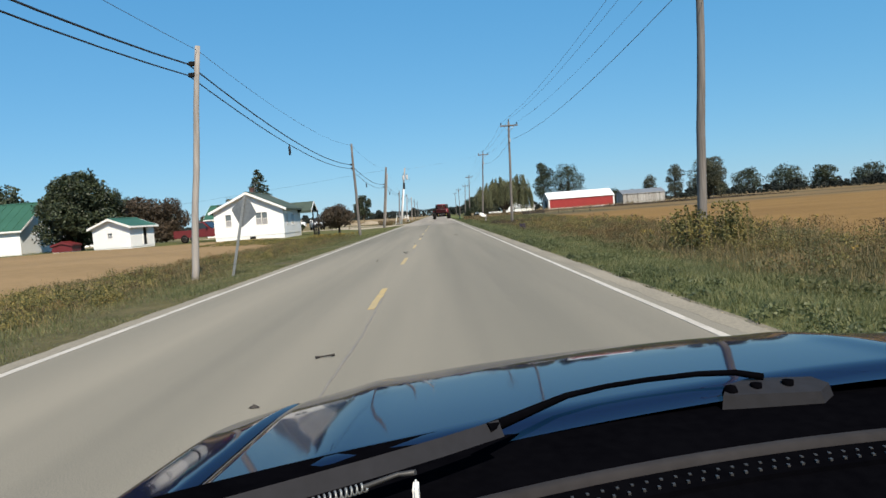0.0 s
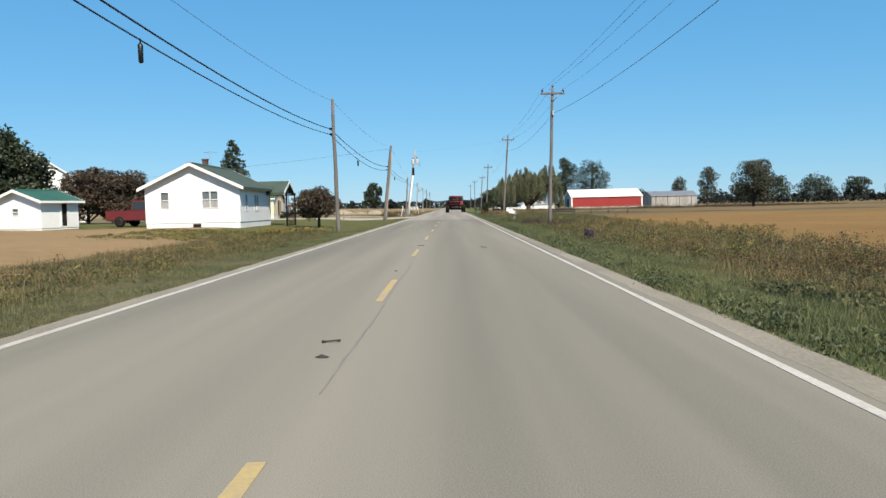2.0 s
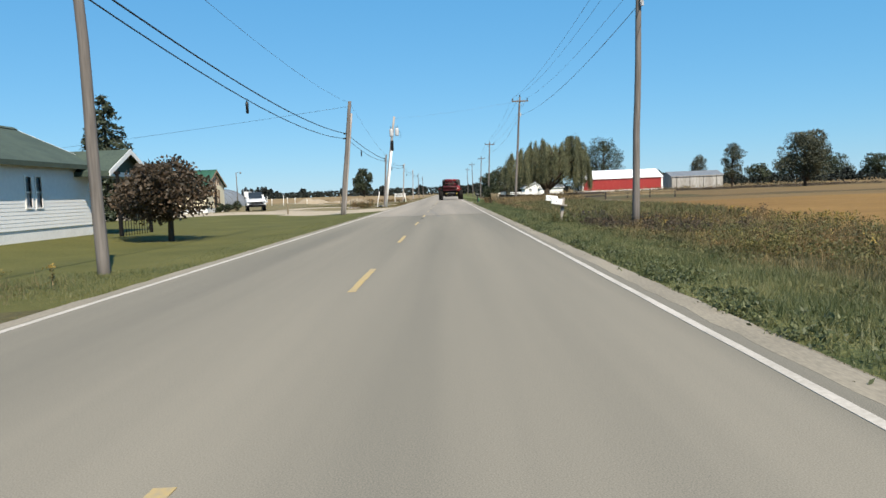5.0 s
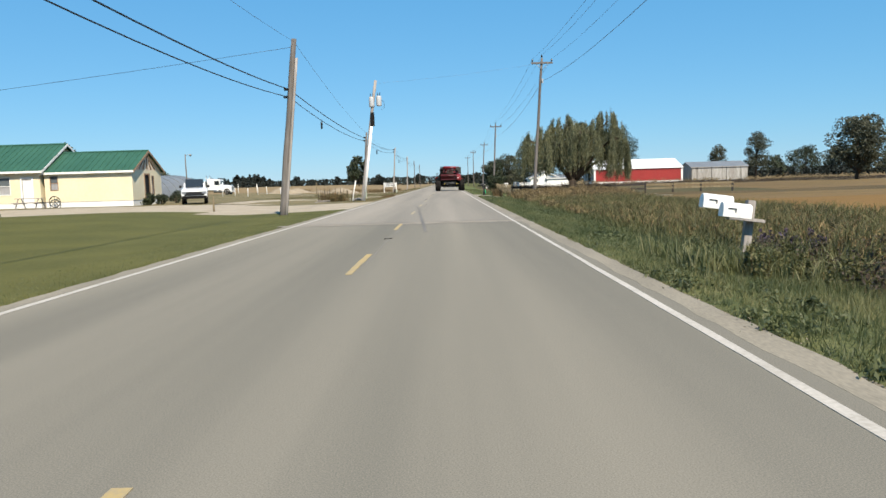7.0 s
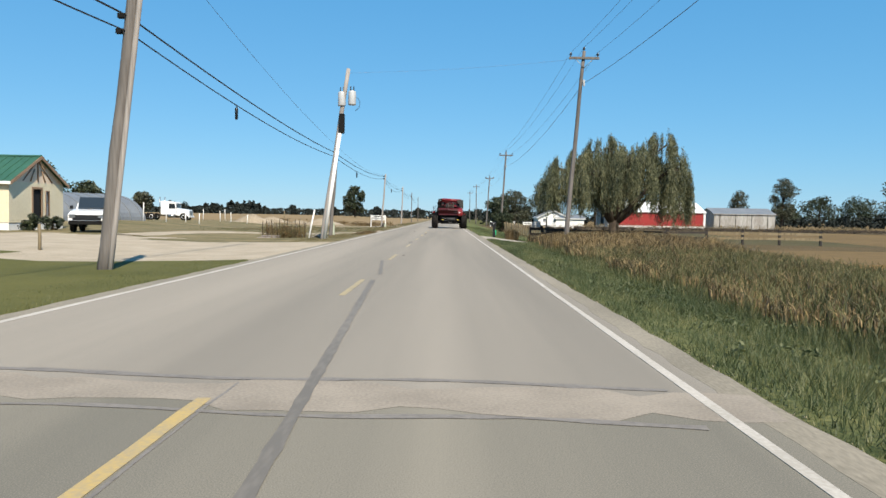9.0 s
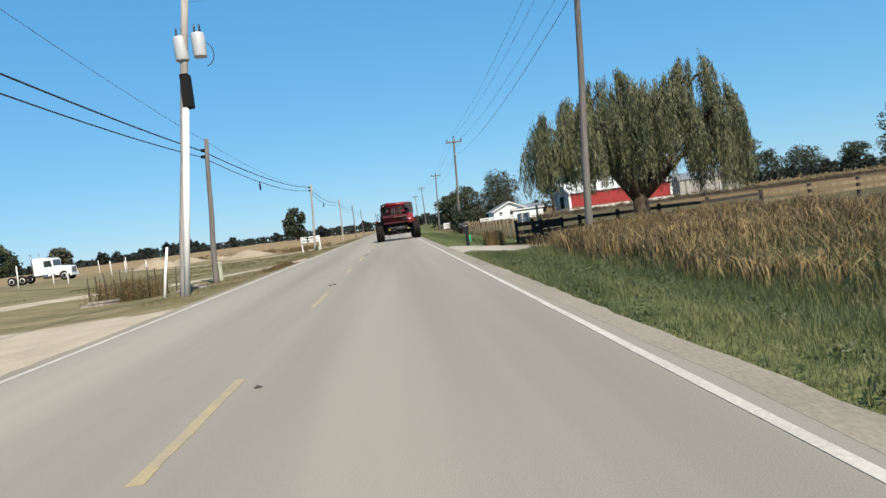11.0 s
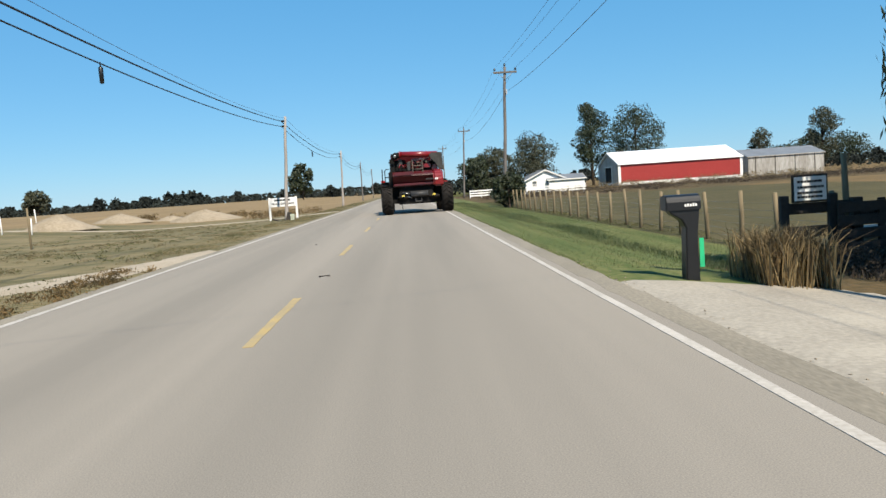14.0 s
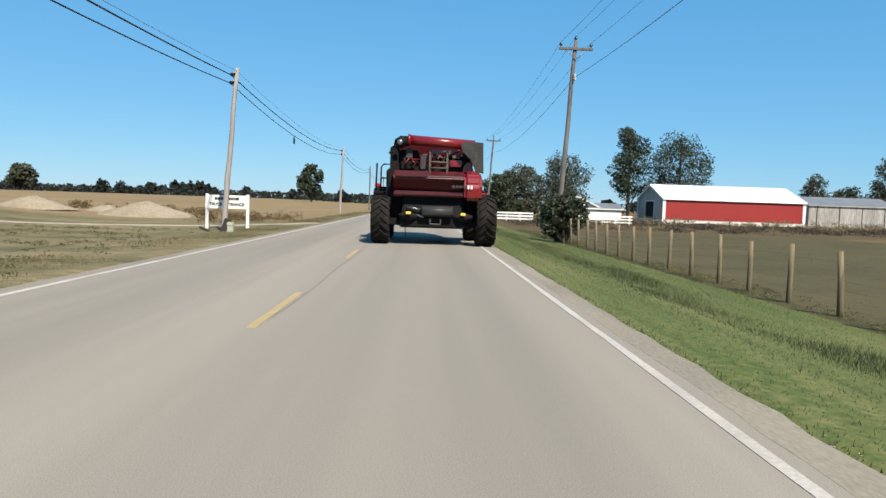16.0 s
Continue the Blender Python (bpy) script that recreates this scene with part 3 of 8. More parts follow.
tar_line([(x, 97.6 - 0.05 * (x + 1.5)) for x in np.arange(-5.7, 3.0, 0.3)], 0.42, M_PATCH, 0.0025, "pale patched trench across the road", "road_patch")
tar_line([(x, 98.15 - 0.05 * (x + 1.5) + 0.07 * math.sin(x * 1.7 + 1)) for x in np.arange(-4.9, 2.2, 0.25)], 0.06, z=0.0045)
tar_line([(x, 97.05 - 0.05 * (x + 1.5) + 0.06 * math.sin(x * 2.1)) for x in np.arange(-4.7, 2.2, 0.25)], 0.045, z=0.0045)
tar_line([(-0.56 - 0.047 * (y - 93.5), y) for y in np.arange(93.0, 108, 0.2)], 0.055, M_SKID, 0.006, "dark tyre mark along the lane", "tyre_mark")
tar_line([(-1.30 - 0.075 * (y - 110.5), y) for y in np.arange(109.5, 115, 0.2)], 0.05, M_SKID, 0.006, "dark tyre mark along the lane", "tyre_mark")
for y0, y1 in ((-8, 13.5), (26, 41), (85, 98), (166, 190)):
    tar_line([(LINE_C + SKEW * (y - 95) + 0.10 + 0.018 * math.sin(y * 0.9) + rnd.uniform(-0.008, 0.008), y) for y in np.arange(y0, y1, 0.35)], 0.011)

# ---- grass, weeds, crops ----
rng = np.random.default_rng(7)


def blades(name, x, y, height, width, material, label, lean=0.35, category="grass", droop=0.0, short=False):
    """Bent grass blades: a quad and a tip each; a tip alone where the grass is short."""
    n = len(x)
    z, height, width = ground_z(x, y), height * (1 + 0.28 * off_road(x)), width * 1.22
    x, y = across(x), UNIT * y
    a = rng.uniform(0, math.tau, n)
    bx, by = np.cos(a) * width, np.sin(a) * width
    la = rng.uniform(0, math.tau, n)
    ll = rng.uniform(0.1, 1.0, n) * lean * height
    dx, dy = np.cos(la) * ll, np.sin(la) * ll
    rows = ((0, 0, 0, 1), (1, 0, 0, 1), (0.5, 1.0 - droop, 1.0, 0)) if short else ((0, 0, 0, 1), (1, 0, 0, 1), (0, 0.62, 0.4, 0.8), (1, 0.62, 0.4, 0.8), (0.5, 1.0 - droop, 1.15, 0))
    v = np.zeros((n, len(rows), 3), np.float32)
    for k, (s, hh, out, w) in enumerate(rows):
        q = (s - 0.5) * w
        v[:, k, 0] = x + bx * q + dx * out
        v[:, k, 1] = y + by * q + dy * out
        v[:, k, 2] = z - 0.02 + height * hh
    return raw_mesh(name, v, [(0, 1, 2)] if short else [(0, 1, 3, 2), (2, 3, 4)], material, label, category)


def leaf_quads(c, size, flat=0.0, aspect=0.55):
    """Quads of random turn round the centres c."""
    n = len(c)
    u = rng.normal(size=(n, 3))
    u[:, 2] *= 1 - flat
    u /= np.linalg.norm(u, axis=1)[:, None]
    w = rng.normal(size=(n, 3))
    w -= (w * u).sum(1)[:, None] * u
    w /= np.linalg.norm(w, axis=1)[:, None]
    s = (size * rng.uniform(0.6, 1.3, n))[:, None]
    v = np.stack([c - u * s, c + w * s * aspect, c + u * s, c - w * s * aspect], 1)
    return v


def scatter(n, x0, x1, y0, y1):
    return rng.uniform(x0, x1, n), rng.uniform(y0, y1, n)


def clumpy(n, x0, x1, y0, y1, clumps, spread):
    cx, cy = rng.uniform(x0, x1, clumps), rng.uniform(y0, y1, clumps)
    k = rng.integers(0, clumps, n)
    x = np.clip(cx[k] + rng.normal(0, spread, n), x0, x1)
    return x, cy[k] + rng.normal(0, spread, n)


def cut(x, y, ok):
    return x[ok], y[ok]


def tussocks(name, x, y, height, spread, leaves, size, material, label):
    """Loose scruffy weeds: clouds of small leaves, narrower towards the top."""
    n = len(x)
    t = rng.uniform(0, 1, (n, leaves)) ** 0.8
    hh = (height * (1 + 0.28 * off_road(x)) * rng.uniform(0.45, 1.1, n))[:, None]
    s = 1.2 * spread * (1.1 - 0.75 * t)
    c = np.stack([across(x)[:, None] + rng.normal(0, 1, (n, leaves)) * s, UNIT * y[:, None] + rng.normal(0, 1, (n, leaves)) * s, ground_z(x, y)[:, None] + t * hh], -1).reshape(-1, 3)
    return raw_mesh(name, leaf_quads(c, size * 1.22, -0.2, 0.42), [(0, 1, 2, 3)], material, label, "weeds")


def pebbles(name, x, y, size, material, label):
    """Loose crumbs of stone: four small faces each."""
    n = len(x)
    c = np.stack([across(x), UNIT * y, np.maximum(ground_z(x, y), -0.03) + 0.006], 1)
    v = rng.normal(size=(n, 4, 3))
    v /= np.linalg.norm(v, axis=2)[:, :, None]
    v = c[:, None, :] + v * (size * rng.uniform(0.5, 1.5, n))[:, None, None] * np.array([1, 1, 0.6])
    return raw_mesh(name, v, [(0, 1, 2), (0, 2, 3), (0, 3, 1), (1, 3, 2)], material, label, "gravel")


def wob(y, k=0.0):
    return 0.5 + 0.28 * np.sin(y * 0.37 + k) + 0.22 * np.sin(y * 0.93 + 2 * k)


def patch(x, y, s, k):
    """Soft patches from 0 to 1, about 3 / s metres across."""
    return 0.5 + 0.5 * np.sin(x * s * 1.7 + k + 1.3 * np.sin(y * s * 0.6 + k)) * np.sin(y * s + 2 * k + 1.1 * np.sin(x * s * 0.9))


# right verge: soft green grass beside the pavement, mixed grasses behind, rust and gold weeds towards the field
x, y = scatter(170000, 0, 1, -2, 66)
x = 2.77 + 0.10 * wob(y * 3, 1) + x ** 1.15 * 2.5
blades("verge_grass", x, y, 0.03 + (0.05 + 0.15 * patch(x, y, 1.1, 1)) * step(2.72, 3.15, x) * rng.uniform(0.5, 1.1, len(x)), 0.010, M_GRASS, "soft green grass along the pavement's edge", 0.9, short=True)
x, y = clumpy(620, 2.86, 3.5, -2, 66, 190, 0.2)
tussocks("leafy_weeds", x, y, 0.14, 0.10, 40, 0.026, M_BROADLEAF, "dark broad-leaved weeds along the pavement's edge")
x, y = scatter(86000, 4.3, 9.6, -2, 68)
blades("tall_grass", x, y, 0.05 + (0.10 + 0.34 * patch(x, y, 0.8, 2) * (0.45 + 0.55 * patch(x, y, 2.1, 7))) * step(4.0, 5.4, x) * rng.uniform(0.5, 1.1, len(x)), 0.009, M_WEED, "tall mixed olive and brown grasses on the verge", 0.8, droop=0.15)
x, y = clumpy(5200, 4.9, 11.0, -2, 68, 200, 0.3)
blades("weed_stems", x, y, rng.uniform(0.25, 0.58, len(x)) * (0.5 + 0.5 * step(4.4, 6.5, x)), 0.010, M_TAN, "thin dry upright weed stems", 0.3)
x, y = clumpy(1400, 5.4, 11.2, -2, 68, 110, 0.7)
tussocks("rusty_weeds", x, y, 0.42, 0.20, 46, 0.028, M_SCRUFF, "dry brown and orange weeds on the verge")
x, y = clumpy(640, 4.3, 9.6, -2, 68, 100, 0.5)
tussocks("green_weeds", x, y, 0.20 + 0.20 * step(4.2, 6.5, x), 0.19, 44, 0.034, M_WEEDLEAF, "olive green weeds on the verge")

# reed bed before the willow
x, y = scatter(66000, 4.6, 10.8, 66, 109)
keep = (x > 4.85 + 0.2 * np.sin(y * 0.9) + 0.14 * np.sin(y * 2.7) + step(80, 66, y) * 1.0) & (rng.uniform(size=len(x)) < 0.25 + 0.75 * step(66, 74, y))
x, y = cut(x, y, keep)
blades("reed_bed", x, y, (0.55 + 0.42 * rng.uniform(size=len(x))) * (0.78 + 0.30 * patch(x, y, 1.2, 4)) * (0.66 + 0.56 * step(94, 103, y)), 0.020, M_REED, "dense bed of tall dry reeds turning red-brown and tan", 0.55, "reeds", 0.22)
x, y = scatter(46000, 4.5, 10.6, 66, 109)
blades("green_reeds", x, y, rng.uniform(0.3, 0.72, len(x)) * (1 - 0.35 * step(99, 104, y)) * (0.5 + 0.5 * step(4.5, 5.2, x)), 0.018, M_WEEDLEAF, "green reeds among the dry ones", 0.6, "reeds", 0.15)
x, y = clumpy(500, 5.4, 11, 66, 110, 120, 0.6)
tussocks("reed_litter", x, y, 0.34, 0.3, 44, 0.045, M_SCRUFF, "brown dead leaves among the reeds")
x, y = scatter(130000, 2.78, 5.1, 64, 109)
blades("lush_verge_grass", x, y, 0.03 + (0.05 + 0.12 * patch(x, y, 1.3, 3) + 0.12 * step(4.1, 4.9, x)) * step(2.72, 3.15, x) * rng.uniform(0.5, 1.1, len(x)), 0.010, M_LUSH, "lush green grass in front of the reeds", 0.9, short=True)
x, y = clumpy(200, 3.0, 4.6, 66, 108, 70, 0.3)
tussocks("leafy_weeds", x, y, 0.16, 0.11, 34, 0.030, M_BROADLEAF, "dark broad-leaved weeds among the grass")
# grass given a dark colour for the shade below the fence
x, y = scatter(9000, 0, 1, 0, 1)
x = 5.6 + x * 9.0
y = 118.7 - y * (1.0 + 3.0 * np.clip((x - 4.8) / 1.8, 0, 1))
blades("gate_shade_grass", x, y, rng.uniform(0.03, 0.16, len(x)), 0.014, M_DARKBRUSH, "grass below the board fence, coloured dark for shade", 0.9)
x, y = clumpy(1500, 4.22, 4.78, 115.7, 116.5, 12, 0.12)
blades("dry_grass_clump", x, y, rng.uniform(0.5, 0.98, len(x)), 0.014, M_REED, "clump of tall dry grass by the gate", 0.5, droop=0.2)
x, y = clumpy(160, 5.4, 9.5, 105, 110.2, 20, 0.5)
tussocks("reed_end_weeds", x, y, 0.78, 0.22, 70, 0.045, M_SCRUFF, "tall brown weeds at the end of the reeds")

# brush darkened in colour for the deep shade by the gate
x, y = clumpy(200, 5.8, 8.6, 117.5, 118.5, 36, 0.25)
tussocks("gate_shade_brush", x, y, 0.34, 0.2, 60, 0.030, M_DARKBRUSH, "brush in front of the board fence, coloured dark for shade")

# green roadside and ditch beyond the drive
x, y = scatter(140000, 2.79, 6.9, 117.0, 172)
h = rng.uniform(0.015, 0.05, len(x)) + 0.26 * np.exp(-((x - 4.75 - 0.15 * np.sin(y * 0.6)) / 0.36) ** 2) * patch(x, y, 1.6, 5) * rng.uniform(0.4, 1, len(x))
blades("ditch_grass", x, y, h, 0.012, M_LUSH, "bright green mown grass and a lush ditch", 0.8, short=True)
x, y = scatter(14000, 6.7, 30, 119, 172)
blades("pasture_grass", x, y, rng.uniform(0.02, 0.06, len(x)), 0.02, M_WEED, "short grazed pasture grass", 0.8, short=True)
x, y = clumpy(420, 6.6, 7.2, 119, 172, 120, 0.22)
tussocks("fence_weeds", x, y, 0.10, 0.12, 24, 0.020, M_WEEDLEAF, "uncut weeds along the fence")

# left verge: low grass beside the pavement, weeds and goldenrod along the field
x, y = scatter(90000, 0, 1, -2, 53)
x = -5.40 - 0.05 * wob(y * 3) - x ** 1.1 * 2.2
blades("verge_grass", x, y, 0.025 + 0.13 * patch(x, y, 1.2, 2) * step(-5.38, -5.9, x) * rng.uniform(0.5, 1.1, len(x)), 0.010, M_GRASS, "low olive grass along the pavement's edge", 0.9, short=True)
x, y = scatter(18000, -6.6, -5.48, 53, 89.5)
blades("verge_grass", x, y, rng.uniform(0.02, 0.07, len(x)), 0.009, M_GRASS, "low grass along the pavement's edge", 0.9, short=True)
x, y = scatter(46000, -7.1, -5.52, 103, 200)
x, y = cut(x, y, ~((y > 122.4) & (y < 125.6)))
blades("verge_grass", x, y, 0.02 + 0.13 * patch(x, y, 0.9, 6) * step(-5.5, -6.0, x) * rng.uniform(0.4, 1.1, len(x)), 0.010, M_WEED, "uncut olive grass beside the pavement", 0.8, short=True)
x, y = scatter(44000, -9.8, -6.5, -2, 51)
blades("tall_grass", x, y, 0.04 + (0.08 + 0.22 * patch(x, y, 0.9, 3)) * (0.4 + 0.6 * patch(x, y, 2.0, 8)) * step(-6.3, -7.4, x) * rng.uniform(0.5, 1.1, len(x)), 0.009, M_WEED, "mixed grasses beside the field", 0.8, droop=0.1)
x, y = clumpy(300, -9.4, -6.4, -2, 51, 80, 0.35)
tussocks("green_weeds", x, y, 0.24, 0.17, 44, 0.028, M_WEEDLEAF, "olive green weeds beside the field")
x, y = clumpy(280, -9.8, -6.9, -2, 50, 60, 0.4)
tussocks("dry_weeds", x, y, 0.24, 0.17, 44, 0.026, M_SCRUFF, "dry brown weeds beside the field")
x, y = clumpy(340, -9.0, -6.9, -2, 52, 36, 0.35)
tussocks("yellow_weeds", x, y, 0.38, 0.15, 60, 0.026, M_GOLD, "yellow-green goldenrod beside the field")
x, y = scatter(26000, -10.2, -6.3, -2, 52)
blades("dry_field_grass", x, y, rng.uniform(0.04, 0.20, len(x)) * (0.4 + 0.6 * patch(x, y, 1.0, 9)), 0.010, M_THATCH, "soft tan grass at the field's edge", 0.9, short=True)
x, y = clumpy(4200, -9.6, -6.7, -2, 51, 260, 0.4)
blades("weed_stems", x, y, rng.uniform(0.15, 0.36, len(x)), 0.009, M_TAN, "thin dry weed stems", 0.3)
x, y = scatter(52000, -22, -5.6, 49, 92)
x, y = cut(x, y, ~(((x < -12.8) & (y < 58)) | ((x < -18) & (y < 63))))
blades("lawn_grass", x, y, rng.uniform(0.012, 0.032, len(x)), 0.012, M_GRASS, "short mown lawn", 1.2, short=True)
x, y = clumpy(420, -15.5, -8.0, 45, 54, 70, 0.5)
tussocks("yellow_weeds", x, y, 0.11, 0.2, 50, 0.035, M_GOLD, "yellowing weeds in front of the house")
x, y = scatter(30000, -30, -5.7, 103, 165)
x, y = cut(x, y, (y > 107) | (x > -12))
blades("dry_field_grass", x, y, rng.uniform(0.015, 0.05, len(x)), 0.016, M_THATCH, "thin dry grass", 1.0, short=True)

# crumbs of stone along the pavement
x, y = scatter(9000, 0, 1, -2, 172)
x = 2.70 + SKEW * (UNIT * y - 95) + np.abs(rng.normal(0, 0.09, len(x)))
pebbles("edge_gravel", x, y, 0.016, M_GRAVEL, "pale crumbs of gravel along the pavement's edge")
x, y = scatter(7000, 0, 1, -2, 172)
x = -5.37 + SKEW * (UNIT * y - 95) - np.abs(rng.normal(0, 0.07, len(x)))
pebbles("edge_gravel", x, y, 0.015, M_GRAVEL, "pale crumbs of gravel along the pavement's edge")

# brush before the barns
x, y = clumpy(1200, 8, 85, 176, 212, 260, 0.9)
tussocks("brown_brush", x, y, 0.45, 0.5, 30, 0.085, M_DARKBRUSH, "low brown brush beyond the pasture")
x, y = clumpy(420, 20, 85, 196, 216, 90, 0.9)
tussocks("rusty_brush", x, y, 0.95, 0.5, 34, 0.09, M_TAN, "rusty dry weeds in front of the barns")


def weeds(name, px, py, height, leaves, size, material, label, top=None):
    """Leafy upright weeds; top: a flower material for their heads."""
    n = len(px)
    t = rng.uniform(0.15, 1.0, (n, leaves))
    hh = rng.uniform(0.6, 1.0, n)[:, None] * height * (1 + 0.28 * off_road(px))[:, None]
    r = 0.16 * (1.15 - t) * hh
    a = rng.uniform(0, math.tau, (n, leaves))
    c = np.stack([across(px)[:, None] + np.cos(a) * r, UNIT * py[:, None] + np.sin(a) * r, ground_z(px, py)[:, None] + t * hh], -1).reshape(-1, 3)
    raw_mesh(name, leaf_quads(c, size * 1.22, 0.2), [(0, 1, 2, 3)], material, label, "weeds")
    blades(name + "_stalks", px, py, hh[:, 0] / (1 + 0.28 * off_road(px)), 0.018, M_TAN, "thin stalks of tall weeds", 0.15, "weeds")
    if top:
        k = 14
        c = np.stack([across(px)[:, None] + rng.normal(0, 0.06, (n, k)), UNIT * py[:, None] + rng.normal(0, 0.06, (n, k)), ground_z(px, py)[:, None] + hh * rng.uniform(0.82, 1.05, (n, k))], -1).reshape(-1, 3)
        raw_mesh(name + "_heads", leaf_quads(c, 0.036), [(0, 1, 2, 3)], top, "flower and seed heads of roadside weeds", "weeds")


x, y = clumpy(560, 5.6, 10.8, -1, 64, 56, 0.5)
tussocks("goldenrod", x, y, 0.48, 0.17, 80, 0.028, M_GOLD, "yellow-green goldenrod on the verge")
x, y = clumpy(110, 6.2, 10.6, 4, 66, 40, 0.5)
weeds("goldenrod_stand", x, y, 0.55, 40, 0.030, M_WEEDLEAF, "leafy goldenrod on the verge", M_YELLOWFLOWER)
x, y = clumpy(60, 6.2, 10.6, 2, 66, 30, 0.5)
weeds("seed_stalks", x, y, 0.62, 14, 0.03, M_DARKBRUSH, "tall stalks of dark dried weeds on the verge", M_DARKBRUSH)
x, y = clumpy(90, -8.8, -6.7, 47.0, 50.8, 12, 0.35)
weeds("yellow_bush_weeds", x, y, 0.44, 44, 0.030, M_WEEDLEAF, "yellow flowering weeds by the lawn", M_YELLOWFLOWER)
x, y = clumpy(12, 4.58, 4.74, 41.2, 41.6, 4, 0.08)
weeds("purple_aster_clump", x, y, 0.46, 80, 0.026, M_PURPLE, "clump of purple asters on the verge", M_PURPLE)
x, y = clumpy(1500, 3.4, 4.9, 64.6, 67.0, 16, 0.25)
blades("mailbox_grass", x, y, rng.uniform(0.2, 0.6, len(x)), 0.012, M_GRASS, "long grass round the mailbox stand", 0.8, droop=0.15)
x, y = clumpy(44, 3.9, 4.8, 64.0, 67.5, 10, 0.3)
weeds("dark_weed_clump", x, y, 0.50, 80, 0.026, M_WEEDLEAF, "dark leafy weeds round the mailboxes")
x, y = clumpy(150, 4.7, 8.0, 59.5, 68.5, 26, 0.4)
tussocks("dark_brush", x, y, 0.42, 0.2, 60, 0.035, M_DARKBRUSH, "dark dying weeds near the mailboxes")
x, y = clumpy(120, 4.9, 9.0, 68.0, 76.0, 26, 0.5)
tussocks("dry_weeds", x, y, 0.4, 0.2, 50, 0.035, M_SCRUFF, "dry brown weeds on the verge")
x, y = clumpy(26, 5.2, 6.0, 67.4, 68.6, 4, 0.25)
weeds("purple_weed_clump", x, y, 0.55, 60, 0.030, M_PURPLE, "clump of purple-grey dying weeds")
x, y = clumpy(56, 5.7, 7.2, 17.4, 19.8, 10, 0.3)
weeds("vine_bush", x, y, 1.2, 70, 0.045, M_GOLD, "leafy yellow-green saplings and vines round the pole")


# ---- trees ----
def tree(name, x, y, height, spread, label, material=M_LEAF, trunk=0.25, leaf=0.22, count=3500, bare=0.25, seed=0, blobs=14, squash=0.85, limbs=True, z=None, twin=False):
    """A tapered trunk with limbs, and a crown of many small leaves in uneven clumps with gaps."""
    r = np.random.default_rng(seed + 11)
    z = float(plan_z(x, y)) if z is None else z
    t = thing(name, x, y, z, label, "tree")
    bm = bmesh.new()
    h0 = height * bare
    lean = r.normal(0, 0.03, 2) * height
    chain(bm, [(0, 0, -0.3), (lean[0] * 0.2, lean[1] * 0.2, h0 * 0.6), (lean[0] * 0.6, lean[1] * 0.6, height * 0.55), (lean[0], lean[1], height * 0.86)], [trunk * 1.2, trunk, trunk * 0.6, trunk * 0.12], 8)
    stem = part("trunk", bm, M_BARK, t)
    cs, rs = [], []
    ch = height - h0
    for k in range(blobs):
        a, u = r.uniform(0, math.tau), (k + 0.5) / blobs
        zz = h0 + ch * (0.14 + 0.74 * u)
        ring = spread * math.sqrt(max(0.05, 1 - ((u - 0.42) / 0.62) ** 2)) * r.uniform(0.35, 0.95)
        c = np.array([math.cos(a) * ring + lean[0] * 0.6, math.sin(a) * ring + lean[1] * 0.6, zz])
        cs.append(c)
        rs.append(spread * r.uniform(0.24, 0.48))
        if limbs and k % 2 == 0:
            s = max(h0 * 0.7, zz - ring * 0.9 - 0.1 * height)
            bm = bmesh.new()
            chain(bm, [(lean[0] * 0.3, lean[1] * 0.3, s), (c[0] * 0.5, c[1] * 0.5, (s + zz) / 2), tuple(c)], [trunk * 0.35, trunk * 0.2, trunk * 0.06], 5)
            part("limb", bm, M_BARK, stem)
    rs = np.array(rs)
    wts = rs ** 2 / (rs ** 2).sum()
    k = r.choice(blobs, count, p=wts)
    d = r.normal(size=(count, 3))
    d /= np.linalg.norm(d, axis=1)[:, None]
    rad = np.clip(r.normal(0.80, 0.17, count), 0.05, 1.06)
    c = np.array(cs)[k] + d * (rad * rs[k])[:, None] * np.array([1, 1, squash])
    gap = np.sin(c[:, 0] * 2.1 / leaf * 0.2 + seed) * np.sin(c[:, 1] * 1.9 / leaf * 0.2) * np.sin(c[:, 2] * 2.3 / leaf * 0.2)
    c = c[gap < 0.32]
    c = c[c[:, 2] > h0 * 0.55]
    raw_mesh("crown", leaf_quads(c, leaf, 0.1), [(0, 1, 2, 3)], material, parent=t, kind="")
    return t


tree("broad_dark_tree", -34.0, 70.6, 7.4, 3.5, "broad dark green shade tree behind the shed", trunk=0.4, leaf=0.15, count=36000, bare=0.03, seed=1, blobs=60)
tree("broad_dark_tree", -52, 88, 7.6, 4.8, "dark green shade tree beside the barn", trunk=0.35, leaf=0.22, count=12000, bare=0.08, seed=2, blobs=28)
tree("reddish_tree", -39.6, 97.0, 6.2, 3.4, "reddish brown autumn tree behind the shed", M_LEAF_RED, 0.2, 0.14, 18000, 0.03, 3, 34)
tree("reddish_tree", -35.9, 98.5, 5.6, 3.0, "small brownish tree behind the shed", M_LEAF_RED, 0.15, 0.14, 14000, 0.03, 4, 30)
tree("bare_tree", -43.0, 100, 3.9, 2.7, "small half-bare tree before the white barn", M_LEAF_GREY, 0.12, 0.10, 900, 0.2, 45, 24)
tree("thin_tree", -27.0, 96, 5.2, 1.8, "thin grey-green tree behind the yard", M_LEAF_GREY, 0.12, 0.18, 900, 0.15, 5)
tree("bushy_ornamental_tree", -8.65, 63.2, 2.4, 1.7, "low round reddish ornamental tree on the lawn", M_LEAF_RED, 0.09, 0.07, 12000, 0.36, 6, 30)


